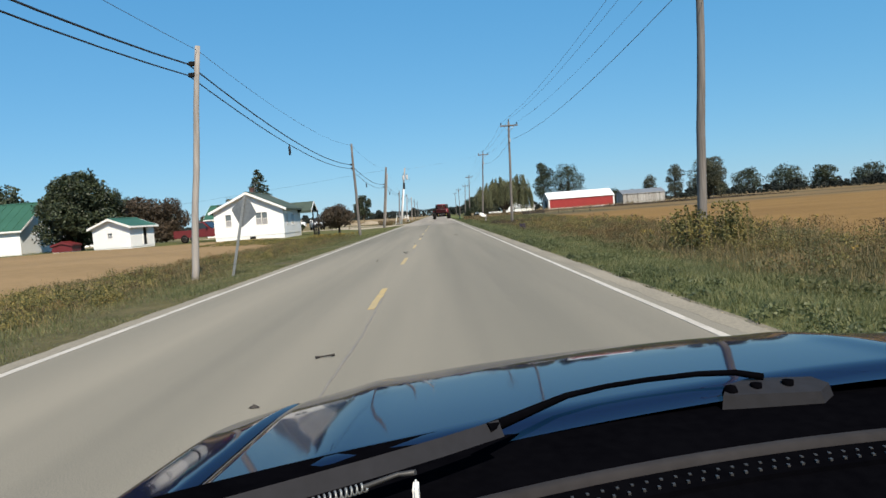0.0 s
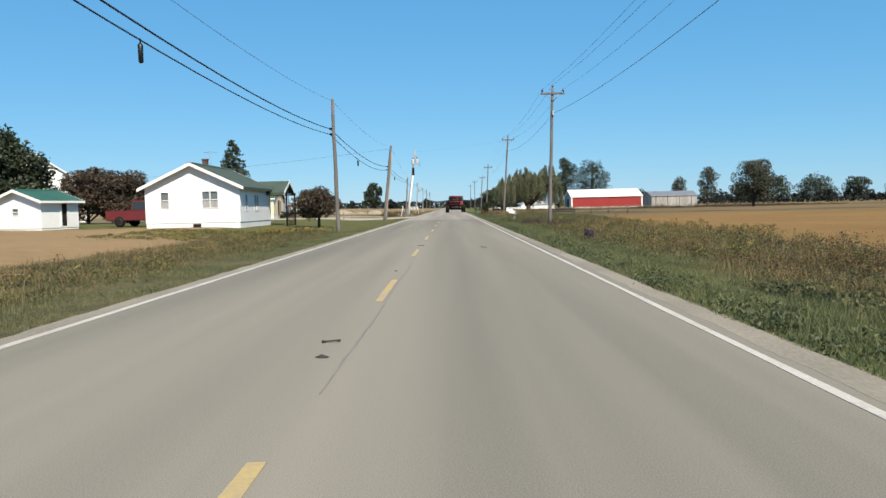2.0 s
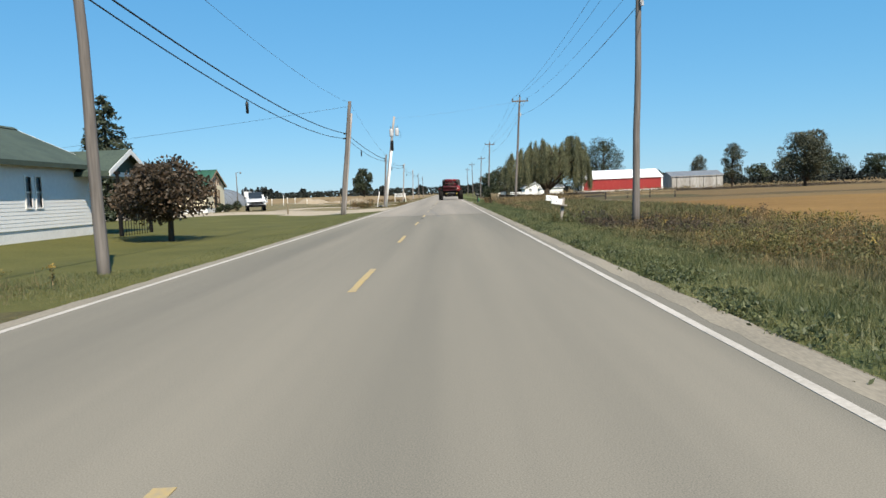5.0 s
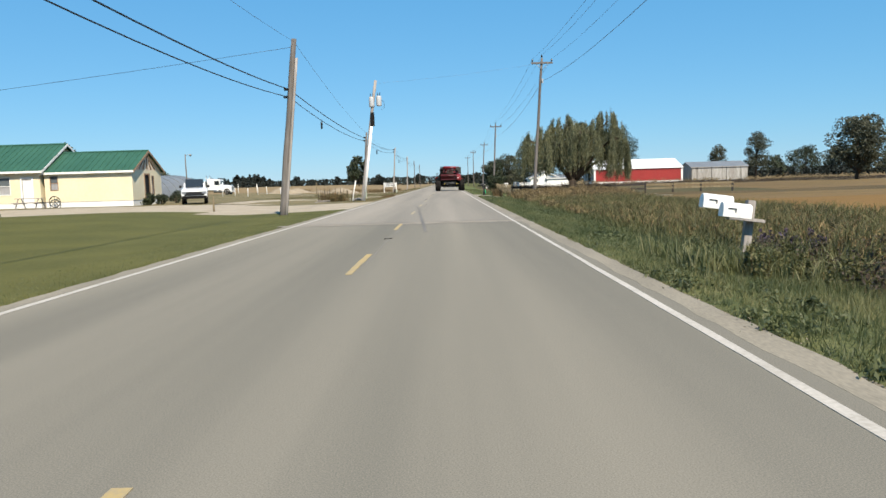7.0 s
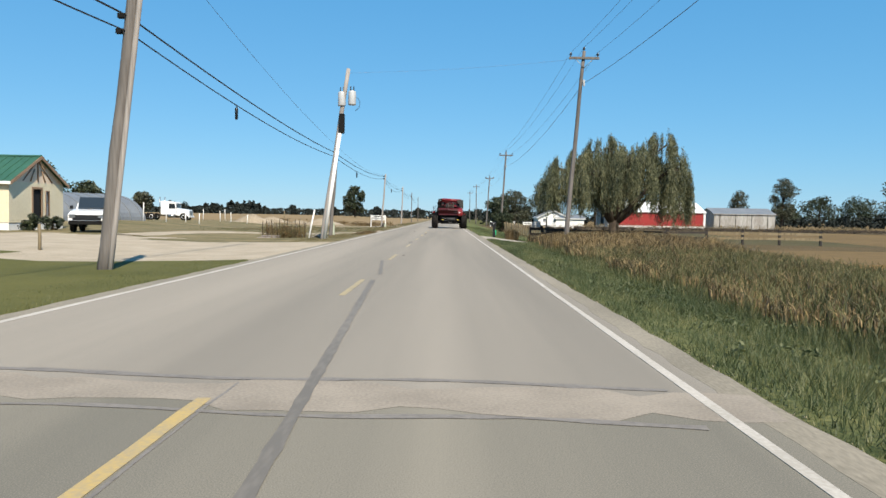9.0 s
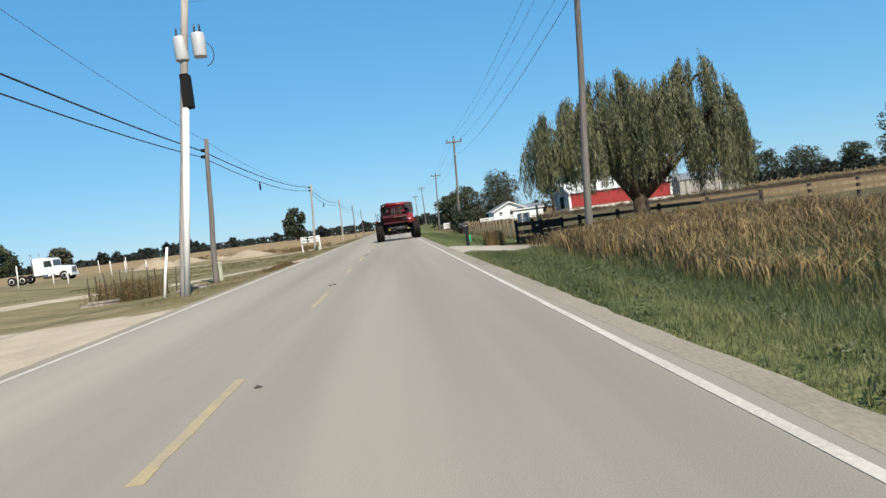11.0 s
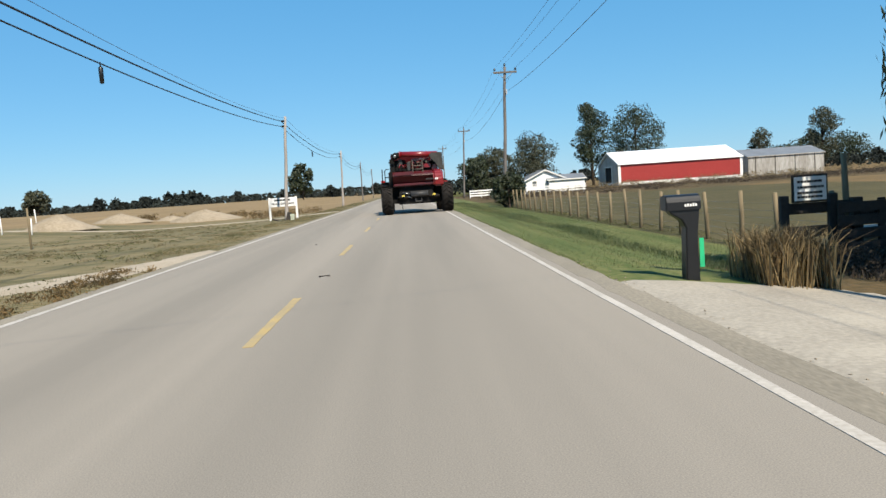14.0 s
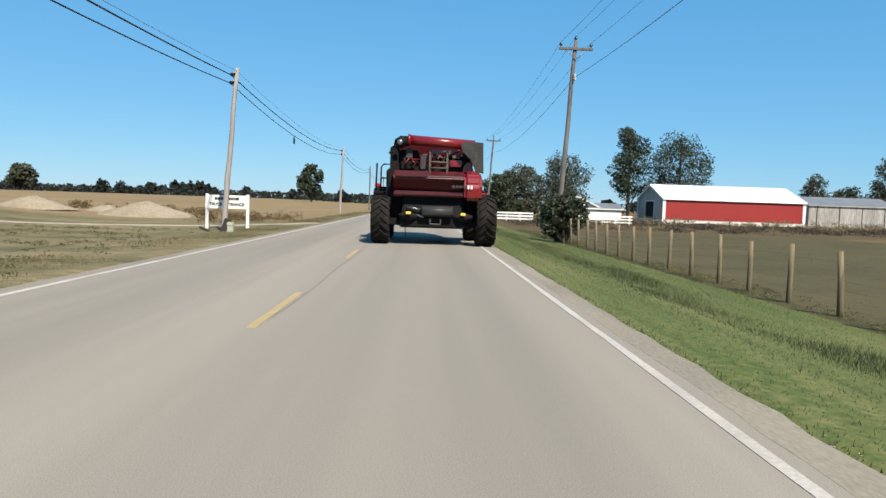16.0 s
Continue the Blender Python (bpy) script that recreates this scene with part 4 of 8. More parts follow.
def spruce(x, y, height, radius, label):
    t = thing("spruce_tree", x, y, float(plan_z(x, y)), label, "tree")
    bm = bmesh.new()
    chain(bm, [(0, 0, -0.2), (0, 0, height * 0.5), (0, 0, height * 0.97)], [0.22, 0.13, 0.02], 8)
    part("trunk", bm, M_BARK, t)
    cs = []
    for lev in np.linspace(0.1, 0.99, 26):
        rr = radius * (1.02 - lev) ** 0.68
        for b in range(int(7 + rr * 5)):
            a = rng.uniform(0, math.tau)
            m = int(10 + rr * 16)
            s = np.sqrt(rng.uniform(0.01, 1, m))
            ln = rr * rng.uniform(0.85, 1.15)
            cs.append(np.stack([np.cos(a) * s * ln + rng.normal(0, 0.07, m), np.sin(a) * s * ln + rng.normal(0, 0.07, m), lev * height - s * ln * 0.28 + rng.normal(0, 0.06, m)], 1))
    raw_mesh("crown", leaf_quads(np.concatenate(cs), 0.13, 0.3, 0.4), [(0, 1, 2, 3)], M_NEEDLE, parent=t, kind="")
    return t


spruce(-20.1, 84.7, 7.4, 2.6, "dark green spruce behind the white house")


def willow(x, y, label):
    """A weeping willow: limbs arch out to several domes, and long curtains of leaves hang from them."""
    r = np.random.default_rng(5)
    t = thing("weeping_willow", x, y, float(plan_z(x, y)), label, "tree")
    t.matrix_basis = t.matrix_basis @ Matrix.Scale(0.91, 4)
    bm = bmesh.new()
    chain(bm, [(0, 0, -0.3), (0.05, 0, 0.6), (0.0, 0.1, 1.6)], [0.42, 0.34, 0.32], 10)
    stem = part("trunk", bm, M_BARK, t, "dark forked willow trunk")
    quads = []
    #        x     y    top  radius, how low its curtains hang
    domes = ((-0.7, 0.2, 6.95, 1.7, 2.5), (3.0, 0.3, 7.3, 1.35, 1.5), (-3.2, 0.7, 5.5, 1.4, 2.0), (-2.1, 0.6, 6.2, 1.6, 2.2), (0.6, -1.8, 6.2, 1.4, 2.4), (-0.8, 2.0, 6.1, 1.7, 2.3), (2.4, 1.9, 6.2, 1.4, 1.7), (-1.5, -1.6, 5.2, 1.4, 2.1), (3.5, -1.2, 5.5, 1.2, 1.5), (4.1, 0.8, 4.7, 0.9, 1.3), (1.2, 0.4, 6.0, 1.2, 2.2))
    for cx, cy, top, rad, low in domes:
        bm = bmesh.new()
        chain(bm, [(0, 0.1, 1.2), (cx * 0.25, cy * 0.25, top * 0.42), (cx * 0.7, cy * 0.7, top * 0.75), (cx * 0.95, cy * 0.95, top * 0.88)], [0.22, 0.15, 0.09, 0.03], 6)
        limb = part("limb", bm, M_BARK, stem)
        for k in range(7):
            a = r.uniform(0, math.tau)
            bm = bmesh.new()
            chain(bm, [(cx * 0.7, cy * 0.7, top * 0.75), (cx + math.cos(a) * rad * 0.3, cy + math.sin(a) * rad * 0.3, top * 0.88), (cx + math.cos(a) * rad * 0.55, cy + math.sin(a) * rad * 0.55, top * 0.82)], [0.06, 0.03, 0.012], 5)
            part("branch", bm, M_BARK, stem)
        bunches = [(r.uniform(0, math.tau), math.sqrt(r.uniform(0.05, 1)), r.uniform(0.5, 1.15)) for k in range(int(17 * rad))]
        for s in range(int(285 * rad)):
            ba, bf, bl = bunches[s % len(bunches)]
            a, f = ba + r.normal(0, 0.085), min(1.05, max(0.05, bf + r.normal(0, 0.055)))
            start = np.array([cx + math.cos(a) * rad * f, cy + math.sin(a) * rad * f, top - 1.25 * rad * f ** 2.0 * r.uniform(0.7, 1.15) + r.normal(0, 0.12)])
            length = min(start[2] - low * r.uniform(0.8, 1.4), bl * r.uniform(1.3, 5.2) * (0.6 + 0.4 * f))
            if length < 0.25:
                continue
            m = int(length / 0.06)
            u = np.linspace(0, 1, m)
            sway = r.normal(0, 0.10, 2) + np.array([math.cos(a), math.sin(a)]) * 0.3 * f
            c = np.stack([start[0] + sway[0] * np.sqrt(u) + r.normal(0, 0.045, m), start[1] + sway[1] * np.sqrt(u) + r.normal(0, 0.045, m), start[2] - u * length], 1)
            d = np.stack([r.normal(0, 0.26, m), r.normal(0, 0.26, m), -np.ones(m)], 1)
            d /= np.linalg.norm(d, axis=1)[:, None]
            w = np.cross(d, r.normal(size=(m, 3)))
            w /= np.linalg.norm(w, axis=1)[:, None]
            sz = r.uniform(0.06, 0.13, m)[:, None]
            quads.append(np.stack([c - d * sz, c + w * 0.016, c + d * sz, c - w * 0.016], 1))
    raw_mesh("crown", np.concatenate(quads), [(0, 1, 2, 3)], M_WILLOW, parent=t, kind="", label="hanging grey-green willow leaves")
    return t


willow(10.0, 115.4, "large weeping willow beside the drive")

# trees round the barns and along the far fields
for k, (x, y, hgt, spr, m, bare, cnt) in enumerate((
        (36.2, 252, 17.0, 3.6, M_LEAF, 0.12, 4800), (43.4, 248, 14.8, 5.2, M_LEAF, 0.14, 5000), (23.4, 245, 10.4, 4.2, M_LEAF_GREY, 0.1, 3400), (14.5, 226, 7.2, 3.2, M_LEAF_GREY, 0.08, 3000), (10.8, 222, 6.0, 2.6, M_LEAF, 0.06, 2600),
        (27.0, 262, 7.5, 2.6, M_LEAF_GREY, 0.1, 1500), (74.7, 264, 9.6, 2.6, M_LEAF_GREY, 0.3, 1500), (78.0, 246, 12.4, 3.1, M_LEAF_GREY, 0.1, 2900), (60.4, 167, 9.7, 4.1, M_LEAF_GREY, 0.1, 5200),
        (62.0, 262, 5.4, 3.0, M_LEAF, 0.06, 1900), (184, 441, 14.6, 8.0, M_LEAF, 0.05, 3000), (226, 483, 15.0, 13.0, M_LEAF, 0.05, 4400), (229, 441, 13.6, 7.0, M_LEAF, 0.05, 3000), (262, 452, 12.5, 9.0, M_LEAF, 0.05, 3000), (150, 400, 9.0, 6.0, M_LEAF, 0.05, 2200),
        (-37, 380, 13.2, 4.4, M_LEAF, 0.1, 3200), (-92, 300, 6.0, 3.0, M_LEAF_GREY, 0.1, 1600), (-109, 300, 9.0, 5.0, M_LEAF, 0.05, 2600), (-122, 296, 15.5, 7.0, M_LEAF, 0.05, 3400), (-136, 300, 15.0, 8.0, M_LEAF, 0.05, 3400))):
    tree("field_tree", x, y, hgt, spr, "dark leafy tree at the edge of the fields" if m is M_LEAF else "grey-green tree at the edge of the fields", m, 0.28, 0.165 if y < 280 else 0.46, int(cnt * 1.4) if y > 280 else int(cnt * 2.9), bare, 20 + k, 46)
tree("roadside_shrub", 6.6, 155.6, 2.2, 1.0, "dense dark shrub growing round a pole", M_LEAF, 0.08, 0.07, 7000, 0.03, 61, 22)
tree("roadside_shrub", 7.3, 160.0, 1.7, 0.9, "dark shrub by the fence", M_LEAF, 0.06, 0.08, 4000, 0.03, 62, 16)
x, y = clumpy(46, -8.9, -7.7, 109.2, 110.6, 12, 0.25)
tussocks("brush_pile_weeds", x, y, 0.70, 0.2, 90, 0.026, M_SCRUFF, "tangled dry brush by the power pole")
x, y = clumpy(40, -9.0, -7.6, 109.2, 110.6, 12, 0.25)
tussocks("brush_pile_leaves", x, y, 0.62, 0.22, 90, 0.028, M_WEEDLEAF, "olive leaves tangled in the brush pile")
x, y = clumpy(260, -9.0, -7.5, 109.2, 110.6, 30, 0.25)
blades("brush_pile_stems", x, y, rng.uniform(0.5, 1.15, len(x)), 0.012, M_SCRUFF, "thin brown stems standing in the brush pile", 0.25, "brush")
x, y = clumpy(50, -24, -13, 168.0, 173, 18, 0.7)
tussocks("heap_weeds", x, y, 0.55, 0.35, 60, 0.06, M_SCRUFF, "brown weeds round the dirt heaps")
x, y = clumpy(70, -11, -7, 158, 168, 20, 0.6)
tussocks("heap_weeds", x, y, 0.55, 0.3, 60, 0.05, M_SCRUFF, "brown weeds along the field's edge")
x, y = clumpy(90, -6.1, -5.55, 113.5, 121.6, 24, 0.15)
tussocks("track_weeds", x, y, 0.16, 0.12, 40, 0.024, M_SCRUFF, "low brown weeds between the gravel track and the road")
x, y = clumpy(520, -16, -6.0, 124, 151, 120, 0.5)
tussocks("dry_grass_tufts", x, y, 0.07, 0.14, 26, 0.028, M_THATCH, "tufts of dry grass in the field entrance")
x, y = clumpy(240, -16, -6.0, 116, 151, 60, 0.4)
tussocks("green_tufts", x, y, 0.08, 0.13, 26, 0.026, M_WEEDLEAF, "olive tufts in the dry grass")
tree("low_shrub", -21.6, 111.4, 0.9, 0.7, "low green shrub by the cream gable", M_LEAF, 0.05, 0.07, 1500, 0.03, 64, 8)
tree("low_shrub", -21.4, 113.0, 0.75, 0.6, "low green shrub by the cream gable", M_LEAF, 0.05, 0.07, 1300, 0.03, 65, 8)
tree("low_shrub", -21.5, 116.3, 0.9, 0.7, "low green shrub by the cream gable", M_LEAF, 0.05, 0.07, 1300, 0.03, 66, 8)


def far_woods(name, x0, x1, y0, y1, hgt, n, seed, label, size=0.8):
    """A belt of distant woods: many uneven crowns, each a cloud of leaf clumps, over dark undergrowth."""
    r = np.random.default_rng(seed)
    trees = max(6, int((x1 - x0) / (hgt * 0.36)))
    cx, cy = r.uniform(x0, x1, trees), r.uniform(min(y0, y1), max(y0, y1), trees)
    wave = 0.62 + 0.16 * np.sin(cx * 0.061 + seed) + 0.12 * np.sin(cx * 0.19 + 2 * seed)
    top = hgt * wave * r.uniform(0.6, 1.25, trees)
    rad = top * r.uniform(0.22, 0.42, trees)
    k = r.integers(0, trees, n)
    d = r.normal(size=(n, 3))
    d /= np.linalg.norm(d, axis=1)[:, None]
    rr = np.clip(r.normal(0.82, 0.15, n), 0.1, 1.0)
    lump = 1 + 0.22 * np.sin(d[:, 0] * 7 + k) * np.sin(d[:, 2] * 6 + 2 * k)
    c = np.stack([cx[k] + d[:, 0] * rad[k] * rr * lump, cy[k] + d[:, 1] * rad[k] * rr, top[k] * 0.56 + d[:, 2] * top[k] * 0.44 * rr * lump], 1)
    m = n // 3
    low = np.stack([r.uniform(x0, x1, m), r.uniform(min(y0, y1), max(y0, y1), m), hgt * 0.5 * r.uniform(0, 1, m)], 1)
    raw_mesh(name, leaf_quads(np.concatenate([c, low]), size, 0.1, 0.8), [(0, 1, 2, 3)], M_FARWOOD, label, "woods").matrix_basis = PLAN


far_woods("far_woods", -420, -20, 470, 560, 9.4, 34000, 3, "dark belt of woods on the horizon")
far_woods("far_woods", -330, -110, 300, 340, 6.4, 16000, 8, "low dark woods behind the fields", 0.5)
far_woods("far_woods", -20, 60, 520, 560, 10, 4500, 5, "dark woods at the road's end")
far_woods("far_woods", 60, 420, 420, 520, 8, 12000, 6, "dark belt of woods behind the fields", 0.7)
far_woods("hedge_row", 62, 260, 292, 300, 4.2, 9000, 9, "low dark hedgerow behind the barns", 0.4)
far_woods("hedge_row", 8, 34, 246, 256, 4.0, 2500, 10, "low dark hedge behind the far house", 0.35)

# ---- buildings ----
def wall_panel(bm, a, b, z0, z1, thick, holes=()):
    """A wall from a to b (x along it, outer face at y = 0, thickness behind it), with openings (x0, x1, z0, z1) through it."""
    xs = sorted({a, b, *[h[0] for h in holes], *[h[1] for h in holes]})
    zs = sorted({z0, z1, *[h[2] for h in holes], *[h[3] for h in holes]})
    for x0, x1 in zip(xs, xs[1:]):
        for q0, q1 in zip(zs, zs[1:]):
            cx, cz = (x0 + x1) / 2, (q0 + q1) / 2
            if not any(h[0] < cx < h[1] and h[2] < cz < h[3] for h in holes):
                box(bm, x0, x1, 0, thick, q0, q1)
    bmesh.ops.remove_doubles(bm, verts=bm.verts, dist=0.0005)
    return bm


def add_window(house, m, x0, x1, z0, z1, trim=M_TRIM, bars=1, curtain=True, cols=1):
    """A sash window in a wall: the frame stands proud, the panes lie back."""
    bm = bmesh.new()
    w = 0.05
    for a, b, c, d in ((x0 - w, x1 + w, z1, z1 + w), (x0 - w, x1 + w, z0 - w, z0), (x0 - w, x0, z0, z1), (x1, x1 + w, z0, z1)):
        box(bm, a, b, -0.03, 0.05, c, d, m)
    for k in range(bars):
        zz = z0 + (z1 - z0) * (k + 1) / (bars + 1)
        box(bm, x0, x1, 0.0, 0.04, zz - 0.02, zz + 0.02, m)
    for k in range(cols - 1):
        xx = x0 + (x1 - x0) * (k + 1) / cols
        box(bm, xx - 0.02, xx + 0.02, 0.002, 0.038, z0, z1, m)
    win = part("window", bm, trim, house)
    for k in range(bars + 1):
        za, zb = z0 + (z1 - z0) * k / (bars + 1), z0 + (z1 - z0) * (k + 1) / (bars + 1)
        bm = bmesh.new()
        box(bm, x0, x1, 0.042, 0.048, za, zb, m)
        part("pane", bm, M_CURTAIN if curtain and k % 2 == 0 else M_PANE, win)
    return win


def gable_house(name, x, y, z, rz, width, length, eave, peak, label, fascia=None, walls=M_SIDING, roof=M_GREENROOF, trim=M_TRIM, over=0.35, front=(), right=(), left=(),
                base=0.3, base_mat=M_TRIM, lap=0.0, roof_ribs=0.0, category="house", gable_mat=None, end_mat=None):
    """A building with its gable to the front (local -y) and its ridge along y. Heights are above its ground."""
    h = thing(name, x, y, z, label, category, rz=rz)
    w2 = width / 2
    bm = bmesh.new()
    box(bm, -w2 + 0.02, w2 - 0.02, 0.02, length - 0.02, -0.4, base)
    part("foundation", bm, base_mat, h)
    I = Matrix.Identity(4)
    sides = {"wall_front": (I, -w2, w2, front), "wall_right": (Matrix.Translation((w2, 0, 0)) @ pose(0, 0, 0, 0, 0, 90), 0.12, length - 0.12, right),
             "wall_left": (Matrix.Translation((-w2, length, 0)) @ pose(0, 0, 0, 0, 0, -90), 0.12, length - 0.12, left),
             "wall_back": (Matrix.Translation((0, length, 0)) @ pose(0, 0, 0, 0, 0, 180), -w2, w2, ())}
    for nm, (m, a, b, holes) in sides.items():
        bm = bmesh.new()
        wall_panel(bm, a, b, base, eave, 0.12, [hh[:4] for hh in holes])
        if nm in ("wall_front", "wall_back") and not gable_mat:
            prism(bm, [(-w2, eave), (w2, eave), (0, peak)], 0, 0.12)
        bmesh.ops.transform(bm, matrix=m, verts=bm.verts)
        wall_ob = part(nm, bm, (end_mat or walls) if nm in ("wall_front", "wall_back") else walls, h)
        if lap and nm != "wall_back":
            for i in range(int((eave - base) / lap)):
                zz = base + i * lap
                xs = sorted({a, b, *[hh[0] for hh in holes], *[hh[1] for hh in holes]})
                for xa, xb in zip(xs, xs[1:]):
                    cx = (xa + xb) / 2
                    if not any(hh[0] < cx < hh[1] and hh[2] - 0.05 < zz + lap / 2 < hh[3] + 0.05 for hh in holes):
                        bm = bmesh.new()
                        side_prism(bm, [(0.0, zz), (-0.009, zz), (-0.003, zz + lap), (0.0, zz + lap)], xa, xb, m)
                        part("siding_board", bm, walls, wall_ob)
        for hh in holes:
            kind = hh[4] if len(hh) > 4 else "window"
            if kind == "window":
                add_window(h, m, *hh[:4], trim=trim)
            elif kind == "door":
                bm = bmesh.new()
                box(bm, hh[0], hh[1], 0.05, 0.09, hh[2], hh[3], m)
                part("door", bm, trim if trim is M_TRIM and walls is M_CREAM else M_DARKROOM, h, "white panelled door" if trim is M_TRIM and walls is M_CREAM else "dark glazed door")
                bm = bmesh.new()
                for a_, b_, c_, d_ in ((hh[0] - 0.12, hh[0], hh[2], hh[3] + 0.12), (hh[1], hh[1] + 0.12, hh[2], hh[3] + 0.12), (hh[0], hh[1], hh[3], hh[3] + 0.12)):
                    box(bm, a_, b_, -0.04, 0.05, c_, d_, m)
                part("door_frame", bm, trim, h)
    if gable_mat:
        for y0 in (0.0, length - 0.12):
            bm = bmesh.new()
            prism(bm, [(-w2, eave), (w2, eave), (0, peak)], y0, y0 + 0.12)
            part("gable", bm, gable_mat, h)
    # solid core, its shade painted on, fills the house behind the openings
    bm = bmesh.new()
    box(bm, -w2 + 0.2, w2 - 0.2, 0.2, length - 0.2, base, eave)
    part("room_core", bm, M_DARKROOM, h, "solid core coloured near-black for unlit rooms")
    slope = (peak - eave) / w2
    for s in (-1, 1):
        xe = s * (w2 + over)
        ze = eave - slope * over
        t = 0.09
        bm = bmesh.new()
        prism(bm, [(xe, ze), (0, peak), (0, peak + t), (xe, ze + t)], -over, length + over)
        slope_ob = part("roof_slope", bm, roof, h)
        if roof_ribs:
            bm = bmesh.new()
            prism(bm, [(xe, ze + t), (0, peak + t), (0, peak + t + 0.03), (xe, ze + t + 0.03)], -over, -over + 0.03)
            rib_mesh = mesh_of("roof_rib", bm, roof)
            for i in range(int((length + 2 * over) / roof_ribs) + 1):
                o = new("roof_rib", rib_mesh)
                o.parent, o.location = slope_ob, (0, i * roof_ribs, 0)
        for yy in (-over - 0.025, length + over + 0.003):
            bm = bmesh.new()
            prism(bm, [(xe, ze - 0.09), (0, peak - 0.09), (0, peak + t + 0.006), (xe, ze + t + 0.006)], yy, yy + 0.022)
            part("bargeboard", bm, trim, h)
        bm = bmesh.new()
        box(bm, min(xe, xe + s * 0.02), max(xe, xe + s * 0.02), -over, length + over, ze - 0.06, ze + t)
        part("fascia", bm, fascia or trim, h)
    bm = bmesh.new()
    prism(bm, [(-0.16, peak + 0.05), (0.16, peak + 0.05), (0, peak + 0.14)], -over, length + over)
    part("ridge_cap", bm, roof, h)
    return h


# white house beside the road, its gable towards the south
WH_Z = 0.45
white_house = gable_house("white_house", -15.04, 58.7, WH_Z, 0, 5.42, 7.3, 2.35, 3.62, "small white-sided house with a dark green shingle roof", roof=M_SHINGLE, fascia=M_SHINGLE, over=0.32, lap=0.11,
                          front=((-1.78, -1.36, 1.14, 2.04), (0.58, 0.98, 1.14, 2.06), (1.06, 1.46, 1.14, 2.06)), right=((1.2, 1.5, 0.95, 1.85), (3.2, 3.5, 0.95, 1.85), (3.75, 4.05, 0.95, 1.85)))
bm = bmesh.new()
box(bm, -0.86, -0.56, 4.6, 4.90, 3.0, 4.20)
box(bm, -0.89, -0.53, 4.57, 4.93, 4.14, 4.24)
part("chimney", bm, M_BRICK, white_house, "dull red brick chimney")
bm = bmesh.new()
tube(bm, (-0.6, 5.4, 2.9), (-0.6, 5.4, 4.75), 0.012, n=6)
for k in range(5):
    tube(bm, (-0.85 + 0.16 * k, 5.15 + 0.02 * k, 4.7), (-0.85 + 0.16 * k, 5.65 - 0.02 * k, 4.7), 0.006, n=5)
tube(bm, (-1.0, 5.4, 4.7), (-0.1, 5.4, 4.7), 0.008, n=5)
part("aerial", bm, M_STEEL, white_house, "thin television aerial")
bm = bmesh.new()
box(bm, 0.0, 0.45, -0.03, 0.03, 0.02, 0.24)
part("cellar_vent", bm, M_DARKROOM, white_house)

# open porch: a green gabled roof on posts
porch = thing("porch_roof", -11.5, 66.6, WH_Z - 0.2, "small open porch with a green roof and white gable trim", "porch", rz=90)
for s in (-1, 1):
    bm = bmesh.new()
    prism(bm, [(s * 1.75, 2.18), (0, 2.98), (0, 3.06), (s * 1.75, 2.26)], -0.35, 2.5)
    part("roof_slope", bm, M_SHINGLE, porch)
    bm = bmesh.new()
    prism(bm, [(s * 1.78, 2.08), (0, 2.89), (0, 3.07), (s * 1.78, 2.27)], -0.375, -0.353)
    part("bargeboard", bm, M_TRIM, porch)
    bm = bmesh.new()
    box(bm, min(s * 1.75, s * 1.77), max(s * 1.75, s * 1.77), -0.35, 2.5, 2.10, 2.265)
    part("fascia", bm, M_SHINGLE, porch)
bm = bmesh.new()
prism(bm, [(-1.5, 2.26), (1.5, 2.26), (0, 2.95)], -0.1, -0.02)
part("gable", bm, M_SHINGLE, porch)
bm = bmesh.new()
box(bm, -1.55, 1.55, -0.12, 0.0, 2.1, 2.25)
box(bm, -1.55, -1.43, 0.002, 2.4, 2.1, 2.25)
box(bm, 1.43, 1.55, 0.002, 2.4, 2.1, 2.25)
part("beam", bm, M_TRIM, porch)
bm = bmesh.new()
box(bm, -1.6, 1.6, -0.2, 2.5, -0.5, 0.02)
part("porch_floor", bm, M_CONCRETE, porch, "low concrete porch floor")
for y in (65.3, 67.9):
    post = thing("porch_post", -11.1, y, WH_Z - 0.2, "dark slim porch post beside the wing", "post", "porch posts")
    bm = bmesh.new()
    box(bm, -0.05, 0.05, -0.05, 0.05, -0.4, 2.25, bev=0.008)
    part("shaft", bm, M_BLACKPART, post)
    bm = bmesh.new()
    box(bm, -0.08, 0.08, -0.08, 0.08, 2.15, 2.25)
    part("capital", bm, M_BLACKPART, post)
rail = thing("porch_railing", -11.05, 66.6, WH_Z - 0.2, "black metal porch railing", "railing")
for k in range(12):
    bm = bmesh.new()
    tube(bm, (0, -1.25 + k * 0.227, -0.3), (0, -1.25 + k * 0.227, 0.85), 0.012, n=6)
    part("baluster", bm, M_BLACKPART, rail)
bm = bmesh.new()
box(bm, -0.025, 0.025, -1.3, 1.3, 0.84, 0.88)
part("handrail", bm, M_BLACKPART, rail)

